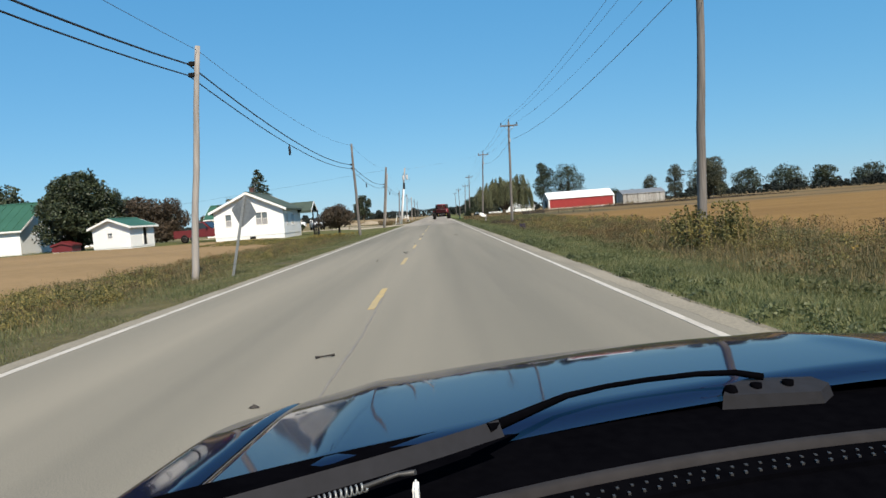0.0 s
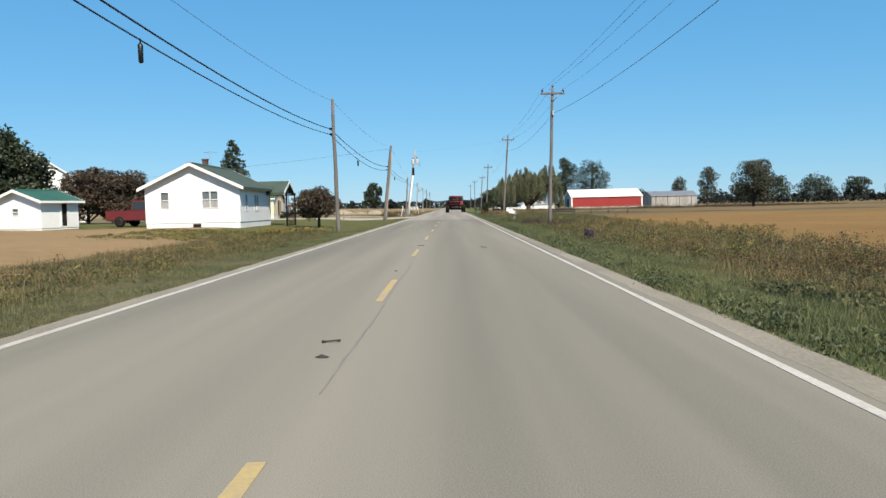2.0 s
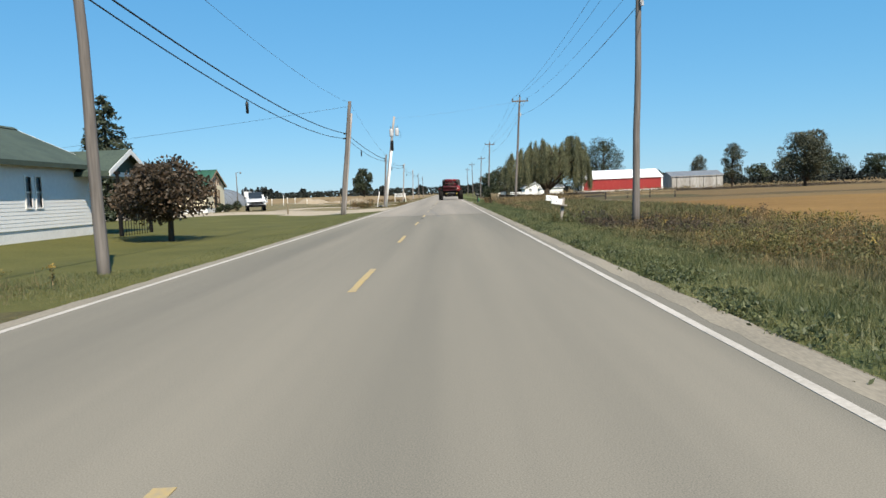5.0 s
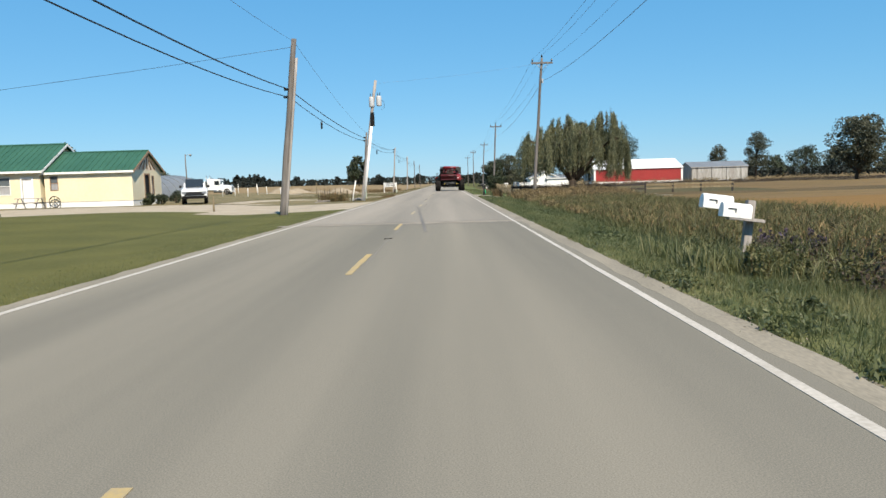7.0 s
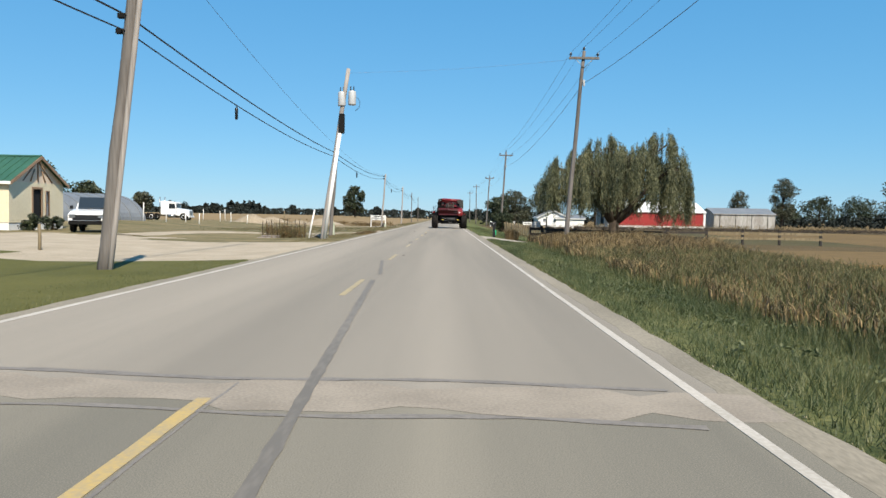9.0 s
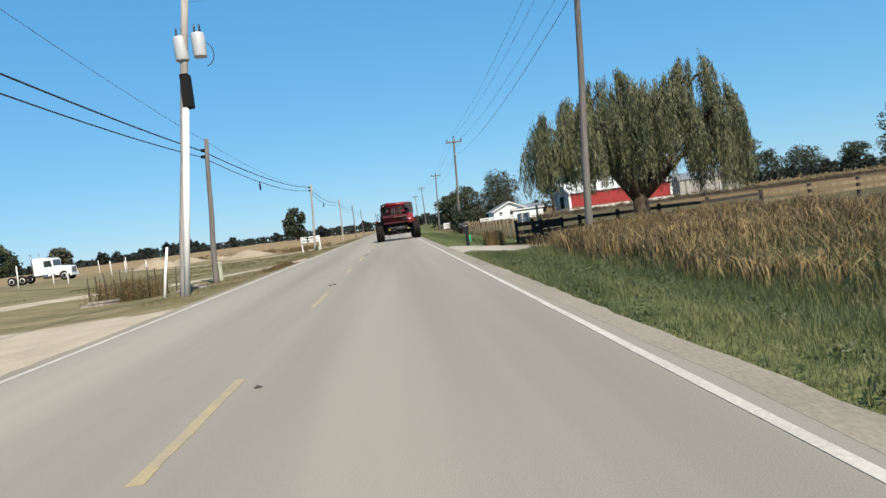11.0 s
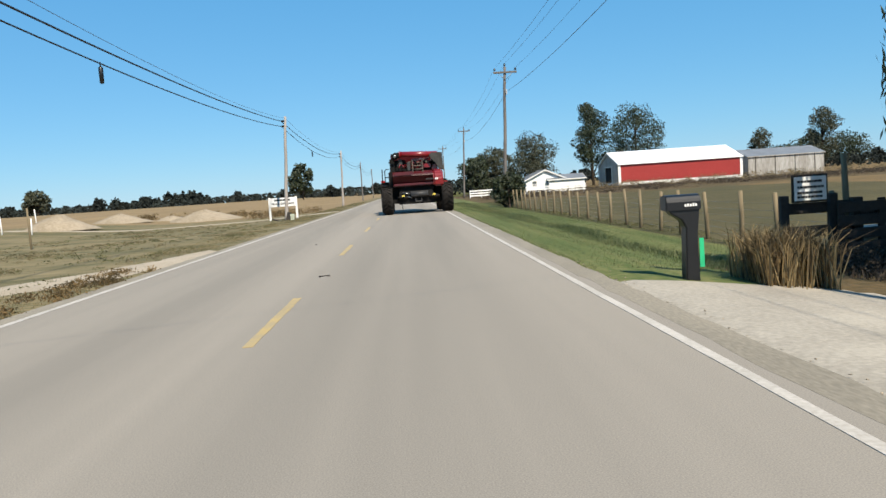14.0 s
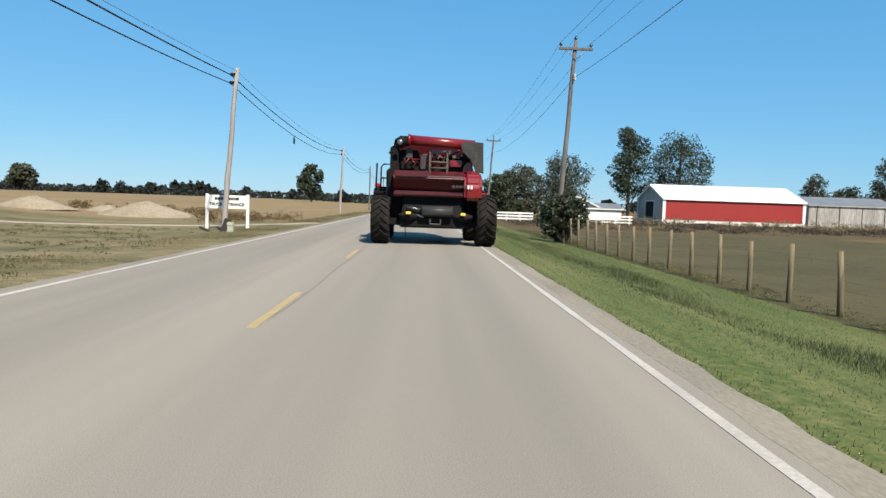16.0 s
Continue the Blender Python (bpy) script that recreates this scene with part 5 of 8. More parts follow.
white_shed = gable_house("white_shed", -27.9, 63.5, 0.45, -15, 3.7, 3.2, 1.85, 2.5, "small white shed with a green roof", over=0.3, base=0.1, lap=0.12, front=((-0.35, 0.1, 0.95, 1.35),), right=((1.7, 2.2, 0.2, 1.7, "door"),))
gable_house("low_red_shed", -33.5, 66.2, 0.45, 0, 1.8, 1.6, 0.62, 0.85, "low red shed under the broad tree", over=0.08, base=0.05, walls=M_DULLRED, roof=M_DULLRED, trim=M_DULLRED, category="shed")
gable_house("green_roofed_barn", -38.9, 74.0, 0.45, 90, 9.0, 14.0, 2.35, 4.9, "white barn with a broad green metal roof", over=0.3, roof_ribs=0.9, base=0.1, category="barn")

gable_house("white_gable_barn", -53.4, 111.6, 0.45, 26, 12.0, 6.0, 4.8, 8.9, "tall white barn with a green roof behind the shed", over=0.3, base=0.2, category="barn", front=((2.4, 4.2, 0.3, 3.4, "door"), (-1.0, 0.2, 3.0, 4.2)))

# cream house: two wings with their ridges across
cream = gable_house("cream_house", -22.75, 113.95, 0.35, 90, 5.6, 6.4, 2.55, 3.98, "cream-sided house with a green metal roof and timber gable", fascia=M_TRIM, walls=M_CREAM, trim=M_TANTRIM, over=0.24, roof_ribs=0.45,
                    base=0.35, lap=0.12, gable_mat=M_PEACH, front=((-0.5, 0.35, 0.36, 2.2, "door"), (0.85, 1.2, 0.75, 2.1)), left=((0.45, 0.95, 1.25, 2.2),))
bm = bmesh.new()
for a, b in (((-1.5, 2.62), (0, 3.8)), ((1.5, 2.62), (0, 3.8)), ((0, 2.62), (0, 3.8)), ((-0.75, 2.62), (-0.35, 3.3)), ((0.75, 2.62), (0.35, 3.3))):
    tube(bm, (a[0], -0.03, a[1]), (b[0], -0.03, b[1]), 0.045, n=4)
part("gable_beam", bm, M_TANTRIM, cream, "tan timber beams on the gable")
gable_house("cream_house_wing", -29.35, 114.6, 0.35, 90, 7.4, 5.0, 2.75, 4.7, "tall cream wing with a green metal roof", walls=M_CREAM, over=0.35, roof_ribs=0.45, base=0.35, lap=0.12,
                     left=((2.0, 2.8, 1.0, 2.2), (3.7, 4.4, 0.36, 2.1, "door")))

# red barn and grey shed beyond the pasture
red_barn = gable_house("red_barn", 33.3, 230.0, -0.24, -90, 12.0, 19.4, 3.35, 5.3, "long red steel barn with a white roof and trim", walls=M_BARNRED, roof=M_WHITEROOF, over=0.25, roof_ribs=0.0, base=0.5,
                       category="barn", end_mat=M_GREYSTEEL, front=((-2.2, 1.6, 0.5, 3.0, "door"),))
for yy in (0.02, 19.38):
    for s in (-1, 1):
        bm = bmesh.new()
        box(bm, s * 6.0 - 0.06 if s < 0 else 5.97, s * 6.0 + 0.03 if s < 0 else 6.06, yy - 0.2, yy + 0.2, 0.0, 3.3)
        part("corner_trim", bm, M_TRIM, red_barn)
for k in range(64):
    bm = bmesh.new()
    yy = 0.3 + k * 0.3
    prism(bm, [(6.0, 0.52), (6.025, 0.52), (6.025, 3.3), (6.0, 3.3)], yy, yy + 0.04)
    if k == 0:
        rib = part("steel_rib", bm, M_BARNRED, red_barn)
    else:
        bm.free()
        o = rib.copy()
        o.location = (0, k * 0.3, 0)
        scene.collection.objects.link(o)
grey_shed = gable_house("grey_shed", 57.4, 236.0, -0.42, -90, 8.5, 13.0, 3.4, 4.6, "weathered grey steel shed with a low roof", walls=M_GREYSTEEL, roof=M_GREYROOF, trim=M_GREYSTEEL, over=0.2, base=0.05, category="shed")
for k, yy in enumerate((1.2, 4.6, 8.0, 11.4)):
    bm = bmesh.new()
    box(bm, 4.25, 4.3, yy - 0.06, yy + 0.06, 0.05, 3.3)
    part("door_track", bm, M_DARKBOARD, grey_shed)

gable_house("far_white_house", 23.5, 234.0, -0.25, 0, 6.5, 8.0, 1.9, 3.4, "white farmhouse far down the road", roof=M_GREYROOF, over=0.4, base=0.2, front=((-2.2, -1.5, 0.7, 1.6), (0.2, 0.9, 0.7, 1.6), (1.8, 2.5, 0.7, 1.6)))
gable_house("far_house_porch", 30.0, 236.0, -0.25, 90, 5.5, 6.0, 1.7, 2.4, "low porch wing of the far white house", roof=M_GREYROOF, over=0.3, base=0.2, front=((-1.0, 1.0, 0.4, 1.5),))

# arched machine shed
quonset = thing("arched_shed", -31.9, 128.5, 0.6, "grey arched steel machine shed, open at one end", "shed", rz=-20)
bm = bmesh.new()
arc = [(3.7 * math.cos(a), 2.25 * math.sin(a)) for a in np.linspace(0, math.pi, 21)]
inner = [(3.6 * math.cos(a), 2.15 * math.sin(a)) for a in np.linspace(math.pi, 0, 21)]
prism(bm, arc + inner, 0, 9.0)
part("shell", bm, M_GREYROOF, quonset)
# end wall coloured near-black for the dark inside the shed
bm = bmesh.new()
prism(bm, [(x * 0.99, z * 0.99) for x, z in arc], 7.5, 7.6)
part("end_wall", bm, M_DARKROOM, quonset)
for k in range(8):
    bm = bmesh.new()
    o = [(3.74 * math.cos(a), 2.29 * math.sin(a)) for a in np.linspace(0, math.pi, 21)]
    prism(bm, o + inner, 0.1 + k * 1.2, 0.2 + k * 1.2)
    part("arch_rib", bm, M_STEEL, quonset)

# ---- poles and wires ----
def pole(x, y, top, r=0.13, lean=(0, 0), material=M_POLE, label="weathered wooden utility pole", name="utility_pole", arm=0.0, clamps=()):
    z = float(plan_z(x, y))
    p = thing(name, x, y, z, label, "utility pole", "poles along the road")
    bm = bmesh.new()
    n = 9
    pts = [(lean[0] * k / (n - 1) + 0.012 * math.sin(k * 1.7 + x), lean[1] * k / (n - 1) + 0.012 * math.sin(k * 2.3 + y), -0.3 + (top - z + 0.3) * k / (n - 1)) for k in range(n)]
    chain(bm, pts, [r * (1 - 0.35 * k / (n - 1)) for k in range(n)], 12)
    part("shaft", bm, material, p)
    lx, ly, lz = lean[0], lean[1], top - z
    if arm:
        bm = bmesh.new()
        box(bm, lx - arm, lx + arm, ly - 0.15, ly - 0.05, lz - 0.42, lz - 0.30, bev=0.01)
        a = part("crossarm", bm, M_POLE, p)
        for k, (px, pz) in enumerate(((-arm + 0.08, lz - 0.3), (arm - 0.08, lz - 0.3), (0, lz))):
            bm = bmesh.new()
            lathe(bm, [(0.02, 0), (0.02, 0.06), (0.06, 0.07), (0.075, 0.11), (0.05, 0.15), (0.055, 0.19), (0.02, 0.21)], 10, Matrix.Translation((lx + px, ly - 0.1 if px else ly, pz)))
            part("insulator", bm, M_INSUL, a if px else p)
        for s in (-1, 1):
            bm = bmesh.new()
            tube(bm, (lx + s * arm * 0.55, ly - 0.13, lz - 0.42), (lx, ly - 0.1, lz - 0.85), 0.015, n=6)
            part("brace", bm, M_STEEL, a)
        bm = bmesh.new()
        box(bm, lx - 0.05, lx + 0.05, ly - 0.2, ly - 0.1, lz - 1.75, lz - 1.45, bev=0.01)
        part("neutral_bracket", bm, M_TANK, p)
    else:
        for hz in clamps:
            t = (hz - z) / (top - z)
            bm = bmesh.new()
            box(bm, lx * t - r - 0.1, lx * t + r * 0.4, ly * t - 0.05, ly * t + 0.05, hz - z - 0.05, hz - z + 0.05, bev=0.01)
            part("cable_clamp", bm, M_BLACKPART, p)
    return p


RIGHT_POLES = [(6.3, 19.0, 8.6, (0.45, 0)), (6.03, 64.5, 8.75, (0.32, 0)), (6.25, 109.6, 9.75, (0.75, 0)), (6.4, 156.4, 8.75, (0.5, 0)), (7.3, 203.0, 8.6, (0.5, 0)), (7.4, 250, 9.0, (0, 0)), (7.4, 297, 9.0, (0, 0))]
LEFT_POLES = [(-6.25, 17.8, 5.7, (0.6, 0)), (-5.8, 52.4, 6.65, (-0.12, 0)), (-6.58, 86.6, 7.15, (0.8, 0)), (-6.13, 112.9, 5.2, (0.4, 0)), (-6.35, 148.3, 5.65, (0.4, 0)), (-6.6, 187, 5.9, (0.2, 0)), (-6.9, 228, 6.3, (0, 0)), (-7.1, 270, 6.4, (0, 0))]
UPPER = [5.3, 5.22, 5.2, 4.82, 5.42, 5.6, 5.8, 5.8]     # heights at which the cables are clamped
LOWER = [5.04, 4.96, 4.9, 4.6, 5.15, 5.3, 5.5, 5.5]
SAG_UPPER = [1.05, 0.70, 0.66, 0.45, 0.40, 0.6, 0.6, 0.6]   # how far each span hangs, for 40 m
SAG_LOWER = [0.95, 0.70, 0.80, 0.65, 0.50, 0.7, 0.7, 0.7]

for i, (x, y, top, lean) in enumerate(RIGHT_POLES):
    pole(x, y, top, 0.125, lean, label="grey wooden utility pole with a crossarm" if i != 2 else "leaning grey utility pole behind tall reeds", arm=0.75)
for i, (x, y, top, lean) in enumerate(LEFT_POLES):
    pole(x, y, top, (0.09, 0.11, 0.155, 0.105, 0.10, 0.11, 0.11, 0.11)[i], lean, M_POLE_PALE if i in (0, 4, 5) else M_POLE, clamps=(UPPER[i], LOWER[i]), label=("pale grey wooden telephone pole" if i in (0, 4, 5) else "dark leaning telephone pole on the verge"))

# pale bar added to make this pole's right side lighter
bm = bmesh.new()
chain(bm, [(-6.58 + 0.8 * k / 6 + 0.16 - 0.012 * k, 86.52, -0.1 + 6.5 * k / 6) for k in range(7)], 0.055, 8)
sc = thing("pole_pale_side", -6.40, 86.52, 0.0, "pale bar added up a leaning pole for its lighter side", "conduit")
bmesh.ops.translate(bm, verts=bm.verts, vec=(6.40, -86.52, 0))
part("pale_bar", bm, M_POLE_PALE, sc)
tp = pole(-5.62, 107.0, 8.2, 0.14, (1.2, 0), M_POLE_PALE, "pale power pole with two transformers", "transformer_pole")
for k, (dx, dz) in enumerate(((-0.14, 1.75), (0.34, 1.7))):
    zt = 8.2 - float(plan_z(-5.62, 107.0)) - dz
    bm = bmesh.new()
    lathe(bm, [(0.02, 0.0), (0.17, 0.02), (0.18, 0.06), (0.18, 0.6), (0.16, 0.66), (0.05, 0.7)], 18, Matrix.Translation((1.05 + dx, 0.02, zt)))
    can = part("transformer", bm, M_TANK, tp, "pale grey transformer can", True)
    for s in (-1, 1):
        bm = bmesh.new()
        lathe(bm, [(0.03, 0), (0.035, 0.05), (0.02, 0.1), (0.03, 0.15), (0.012, 0.22)], 8, Matrix.Translation((1.05 + dx + s * 0.07, 0.02, zt + 0.68)))
        part("bushing", bm, M_INSUL, can)
bm = bmesh.new()
box(bm, 0.82, 1.05, -0.25, 0.1, 5.2, 6.1, bev=0.02)
part("cutout_box", bm, M_BLACKPART, tp, "dark cutouts and brackets")
bm = bmesh.new()
tube(bm, (0.12, -0.17, -0.2), (0.86, -0.17, 5.2), 0.085, n=12)
part("conduit", bm, M_TRIM, tp, "white conduit up the pole")
bm = bmesh.new()
chain(bm, [(1.5 + 0.25 * math.cos(a), 0.02, 6.6 + 0.32 * math.sin(a)) for a in np.linspace(-1.4, 1.5, 12)], 0.012, 5)
part("drip_loop", bm, M_WIRE, tp)


def wire(points, r, material, label, sag=0.5):
    """One cable hung from pole to pole."""
    bm = bmesh.new()
    pts = []
    sags = sag if isinstance(sag, list) else [sag] * len(points)
    for a, b, hang in zip(points, points[1:], sags):
        a, b = Vector(a), Vector(b)
        d = (b - a).length
        for k in range(16):
            t = k / 16
            p = a.lerp(b, t)
            p.z -= hang * (d / 40) ** 2 * 4 * t * (1 - t)
            pts.append(p)
    pts.append(Vector(points[-1]))
    chain(bm, pts, r, 5)
    ob = new("overhead_wire", mesh_of("overhead_wire", bm, material))
    ob.matrix_basis = PLAN
    return tagged(ob, label, "cable")


def on_poles(poles, dx, dz, before=(0, 0)):
    out = []
    for x, y, top, lean in poles:
        out.append((x + lean[0] + dx, y + lean[1], top + dz))
    first = out[0]
    return [(first[0], first[1] - 38, first[2])] + out




def along_left(heights, dx):
    out = [(x + lean[0] * 0.85 + dx, y + lean[1], zz) for (x, y, top, lean), zz in zip(LEFT_POLES, heights)]
    return [(out[0][0], out[0][1] - 36, out[0][2] - 0.2)] + out


wire(along_left(UPPER, -0.16), 0.020, M_WIRE, "thick black telephone cable hung between poles", SAG_UPPER)
wire(along_left(LOWER, -0.18), 0.016, M_WIRE, "black telephone cable hung between poles", SAG_LOWER)
wire(on_poles(LEFT_POLES, 0.0, -0.1), 0.006, M_WIRE_GREY, "thin grey wire along the pole tops", 0.6)
for dx, dz in ((-0.67, -0.08), (0.67, -0.08), (0.0, 0.2)):
    wire(on_poles(RIGHT_POLES, dx, dz), 0.007, M_WIRE_GREY, "thin bare power line along the crossarms", 0.45)
wire(on_poles(RIGHT_POLES, 0.0, -1.6), 0.011, M_WIRE_GREY, "grey neutral line below the crossarms", 0.5)
wire([(-4.5, 107.0, 8.0), (6.95, 109.6, 9.4)], 0.0035, M_WIRE_GREY, "wire crossing over the road", 1.5)
wire([(-5.9, 86.7, 6.85), (-50.5, 91.6, 3.7)], 0.008, M_WIRE, "service cable running off over the yard", 0.25)

# dark sleeves hung from the lower cable
for y, pa in ((29.9, 0), (63.3, 1), (94.2, 2), (124.4, 3), (162.0, 4)):
    p, q = along_left(LOWER, -0.18)[pa + 1:pa + 3]
    t = (y - p[1]) / (q[1] - p[1])
    x = p[0] * (1 - t) + q[0] * t
    z = p[2] * (1 - t) + q[2] * t - SAG_LOWER[pa + 1] * (math.dist(p, q) / 40) ** 2 * 4 * t * (1 - t)
    s = thing("cable_sleeve", x, y, z, "dark sleeve hanging from a telephone cable", "cable weight", "sleeves on the cable")
    bm = bmesh.new()
    lathe(bm, [(0.02, -0.42), (0.045, -0.4), (0.05, -0.1), (0.03, -0.06)], 10)
    part("body", bm, M_BLACKPLASTIC, s, "", True)
    bm = bmesh.new()
    tube(bm, (0, 0, -0.07), (0, 0, 0.03), 0.015, n=6)
    part("hook", bm, M_BLACKPART, s)

# ---- signs, fences, mailboxes ----
def gz(x, y):
    return float(plan_z(x, y))


def bars(parent, x0, x1, zs, y, material, h, seed):
    """Writing that cannot be read: rows of short bars."""
    r = random.Random(seed)
    for z in zs:
        x = x0
        while x < x1 - 0.02:
            w = min(r.uniform(0.03, 0.09) * (x1 - x0) * 2, x1 - x)
            bm = bmesh.new()
            box(bm, x, x + w, y - 0.003, y, z - h / 2, z + h / 2)
            part("lettering_bar", bm, material, parent)
            x += w + 0.02 * (x1 - x0)


def letters(text, parent, x, y, z, size, material):
    cu = bpy.data.curves.new("lettering", "FONT")
    cu.body, cu.size, cu.extrude, cu.align_x, cu.align_y = text, size, 0.002, "CENTER", "CENTER"
    cu.offset = 0.006
    tmp = bpy.data.objects.new("lettering", cu)
    me = bpy.data.meshes.new_from_object(tmp)
    bpy.data.objects.remove(tmp)
    me.materials.clear()
    me.materials.append(material)
    ob = new("lettering", me)
    ob.parent = parent
    ob.matrix_basis = pose(x, y, z, 90, 0, 0)
    return ob


# leaning warning sign, seen from behind
sg = thing("warning_sign", -5.34, 17.9, 0.15, "leaning diamond road sign on a steel post, bare back showing", "road sign")
bm = bmesh.new()
box(bm, -0.03, 0.03, -0.015, 0.015, -0.4, 2.05)
bmesh.ops.transform(bm, matrix=pose(0, 0, 0, 0, 13, 0), verts=bm.verts)
part("post", bm, M_STEEL, sg)
bm = bmesh.new()
box(bm, -0.285, 0.285, 0.017, 0.022, -0.285, 0.285, bev=0.0)
bmesh.ops.bevel(bm, geom=[e for e in bm.edges if abs(e.verts[0].co.y - e.verts[1].co.y) > 0.003], offset=0.03, segments=3, affect="EDGES")
bmesh.ops.transform(bm, matrix=Matrix.Translation((0.40, 0, 1.62)) @ pose(0, 0, 0, 0, 13, 0) @ pose(0, 0, 0, 0, 0, -27.5) @ pose(0, 0, 0, 0, 45, 0), verts=bm.verts)
plate = part("plate", bm, M_SIGNBACK, sg, "grey aluminium back of a diamond sign")
for dz in (-0.14, 0.14):
    bm = bmesh.new()
    lathe(bm, [(0.012, 0), (0.012, 0.012), (0.005, 0.016)], 8, Matrix.Translation((0.40 + dz * 0.23, -0.015, 1.64 + dz)) @ pose(0, 0, 0, 90, 0, 0))
    part("bolt", bm, M_CHROME, plate)

# entrance sign, white board on two posts
es = thing("entrance_sign", -6.9, 151.0, gz(-6.9, 151), "white painted entrance sign on two posts", "sign", rz=-3)
for s in (-1, 1):
    bm = bmesh.new()
    box(bm, s * 0.76 - 0.05, s * 0.76 + 0.05, 0.0, 0.1, -0.3, 1.36, bev=0.008)
    part("post", bm, M_TRIM, es)
bm = bmesh.new()
box(bm, -0.74, 0.74, -0.03, 0.0, 0.82, 1.32, bev=0.005)
board = part("board", bm, M_TRIM, es)
letters("TRUCK ENTRANCE", board, 0.0, -0.034, 0.98, 0.15, M_BLACKPLASTIC)
bars(board, -0.45, 0.45, (1.19,), -0.034, M_BLACKPLASTIC, 0.10, 3)

# twin white mailboxes on a leaning post
mb = thing("mailbox_stand", 3.92, 66.1, gz(3.92, 66.1), "two white mailboxes on a leaning wooden stand", "mailbox")
MB_Z = -gz(3.92, 66.1)
bm = bmesh.new()
box(bm, -0.05, 0.05, -0.05, 0.05, -0.4, MB_Z + 1.02, bev=0.006)
bmesh.ops.transform(bm, matrix=pose(-0.08, 0, 0, 0, 6, 0), verts=bm.verts)
part("post", bm, M_POLE_PALE, mb)
bm = bmesh.new()
box(bm, -0.23, 0.23, -0.2, -0.055, -0.025, 0.02, m=Matrix.Translation((-0.08, 0, MB_Z + 0.78)) @ pose(0, 0, 0, 0, 8, 0), bev=0.006)
part("shelf", bm, M_POLE_PALE, mb)


def mailbox_shell(length, w, h):
    bm = bmesh.new()
    o = [(-w / 2, 0), (w / 2, 0)] + [(w / 2 * math.cos(a), h - w / 2 + w / 2 * math.sin(a)) for a in np.linspace(0, math.pi, 9)]
    prism(bm, o, -length / 2, length / 2)
    return bm


for x, y, z, ln in ((-0.32, 0.22, 1.0, 0.40), (-0.20, -0.12, 0.895, 0.37)):
    m = Matrix.Translation((x, y, MB_Z + z)) @ pose(0, 0, 0, 0, 8, 0) @ pose(0, 0, -0.095, 0, 0, 90)
    bm = mailbox_shell(ln, 0.17, 0.19)
    bmesh.ops.bevel(bm, geom=list(bm.edges), offset=0.006, segments=1, affect="EDGES")
    bmesh.ops.transform(bm, matrix=m, verts=bm.verts)
    b = part("mailbox_shell", bm, M_TRIM, mb, "white metal mailbox")
    bm = bmesh.new()
    box(bm, -0.092, -0.086, 0.02, 0.13, 0.105, 0.12, m)
    box(bm, -0.092, -0.086, 0.02, 0.035, 0.07, 0.105, m)
    part("flag", bm, M_BLACKPLASTIC, b)
bm = bmesh.new()
box(bm, -0.42, 0.02, 0.14, 0.3, -0.02, 0.0, m=Matrix.Translation((0, 0, MB_Z + 0.89)) @ pose(0, 0, 0, 0, 8, 0))
part("rear_board", bm, M_POLE_PALE, mb)

# black plastic mailbox with a green number strip
bmx = thing("black_mailbox", 3.09, 115.95, (float(ground_z(3.617, 115.95)) + DROP) / UNIT, "black plastic mailbox on a moulded post", "mailbox")
bmx.matrix_basis = bmx.matrix_basis @ Matrix.Diagonal((1, 1, 0.85, 1))
bm = bmesh.new()
prism(bm, [(-0.085, -0.2), (0.075, -0.2), (0.06, 0.55), (0.09, 0.9), (-0.24, 0.9), (-0.22, 0.84), (-0.11, 0.76), (-0.065, 0.66)], -0.075, 0.075)
bmesh.ops.bevel(bm, geom=list(bm.edges), offset=0.012, segments=2, affect="EDGES")
part("moulded_post", bm, M_BLACKPLASTIC, bmx)
bm = bmesh.new()
o = [(-0.095, 0), (0.095, 0)] + [(0.095 * math.cos(a), 0.10 + 0.09 * math.sin(a)) for a in np.linspace(0, math.pi, 9)]
prism(bm, o, -0.18, 0.18)
bmesh.ops.transform(bm, matrix=Matrix.Translation((-0.085, 0, 0.88)) @ pose(0, 0, 0, 0, 0, 90), verts=bm.verts)
shell = part("box_shell", bm, M_BLACKPLASTIC, bmx)
bm = bmesh.new()
box(bm, -0.275, -0.262, -0.088, 0.088, 0.885, 1.06, bev=0.005)
part("box_door", bm, M_BLACKPLASTIC, shell)
for k in range(5):
    bm = bmesh.new()
    box(bm, -0.08 + 0.028 * k, -0.062 + 0.028 * k, -0.101, -0.096, 0.92, 0.950 + 0.006 * (k % 2))
    part("lettering_bar", bm, M_TRIM, shell, "pale lettering bar")
bm = bmesh.new()
box(bm, 0.077, 0.125, -0.06, -0.052, 0.16, 0.52)
part("number_strip", bm, M_LIME, bmx, "green reflective number strip")

# culvert ends and yard sticks
for x, y in ((4.15, 111.4),):
    c = thing("pale_boulder", x, y, gz(x, y), "pale stone at the drive's edge", "stone")
    bm = bmesh.new()
    bmesh.ops.create_icosphere(bm, subdivisions=2, radius=0.2)
    for v in bm.verts:
        v.co *= 1 + 0.6 * noise.noise(v.co * 5 + Vector((x, y, 0)))
        v.co.z = v.co.z * 0.55 + 0.04
    part("stone", bm, M_CONCRETE, c)


def round_post(name, x, y, height, r, material, label, lean=(0, 0), group="", category="post"):
    p = thing(name, x, y, gz(x, y), label, category, group)
    bm = bmesh.new()
    chain(bm, [(0, 0, -0.3), (lean[0] * 0.5 + r * 0.2, lean[1] * 0.5, height * 0.5), (lean[0], lean[1], height)], [r, r * 0.95, r * 0.85], 8)
    part("shaft", bm, material, p)
    return p


rp = random.Random(12)
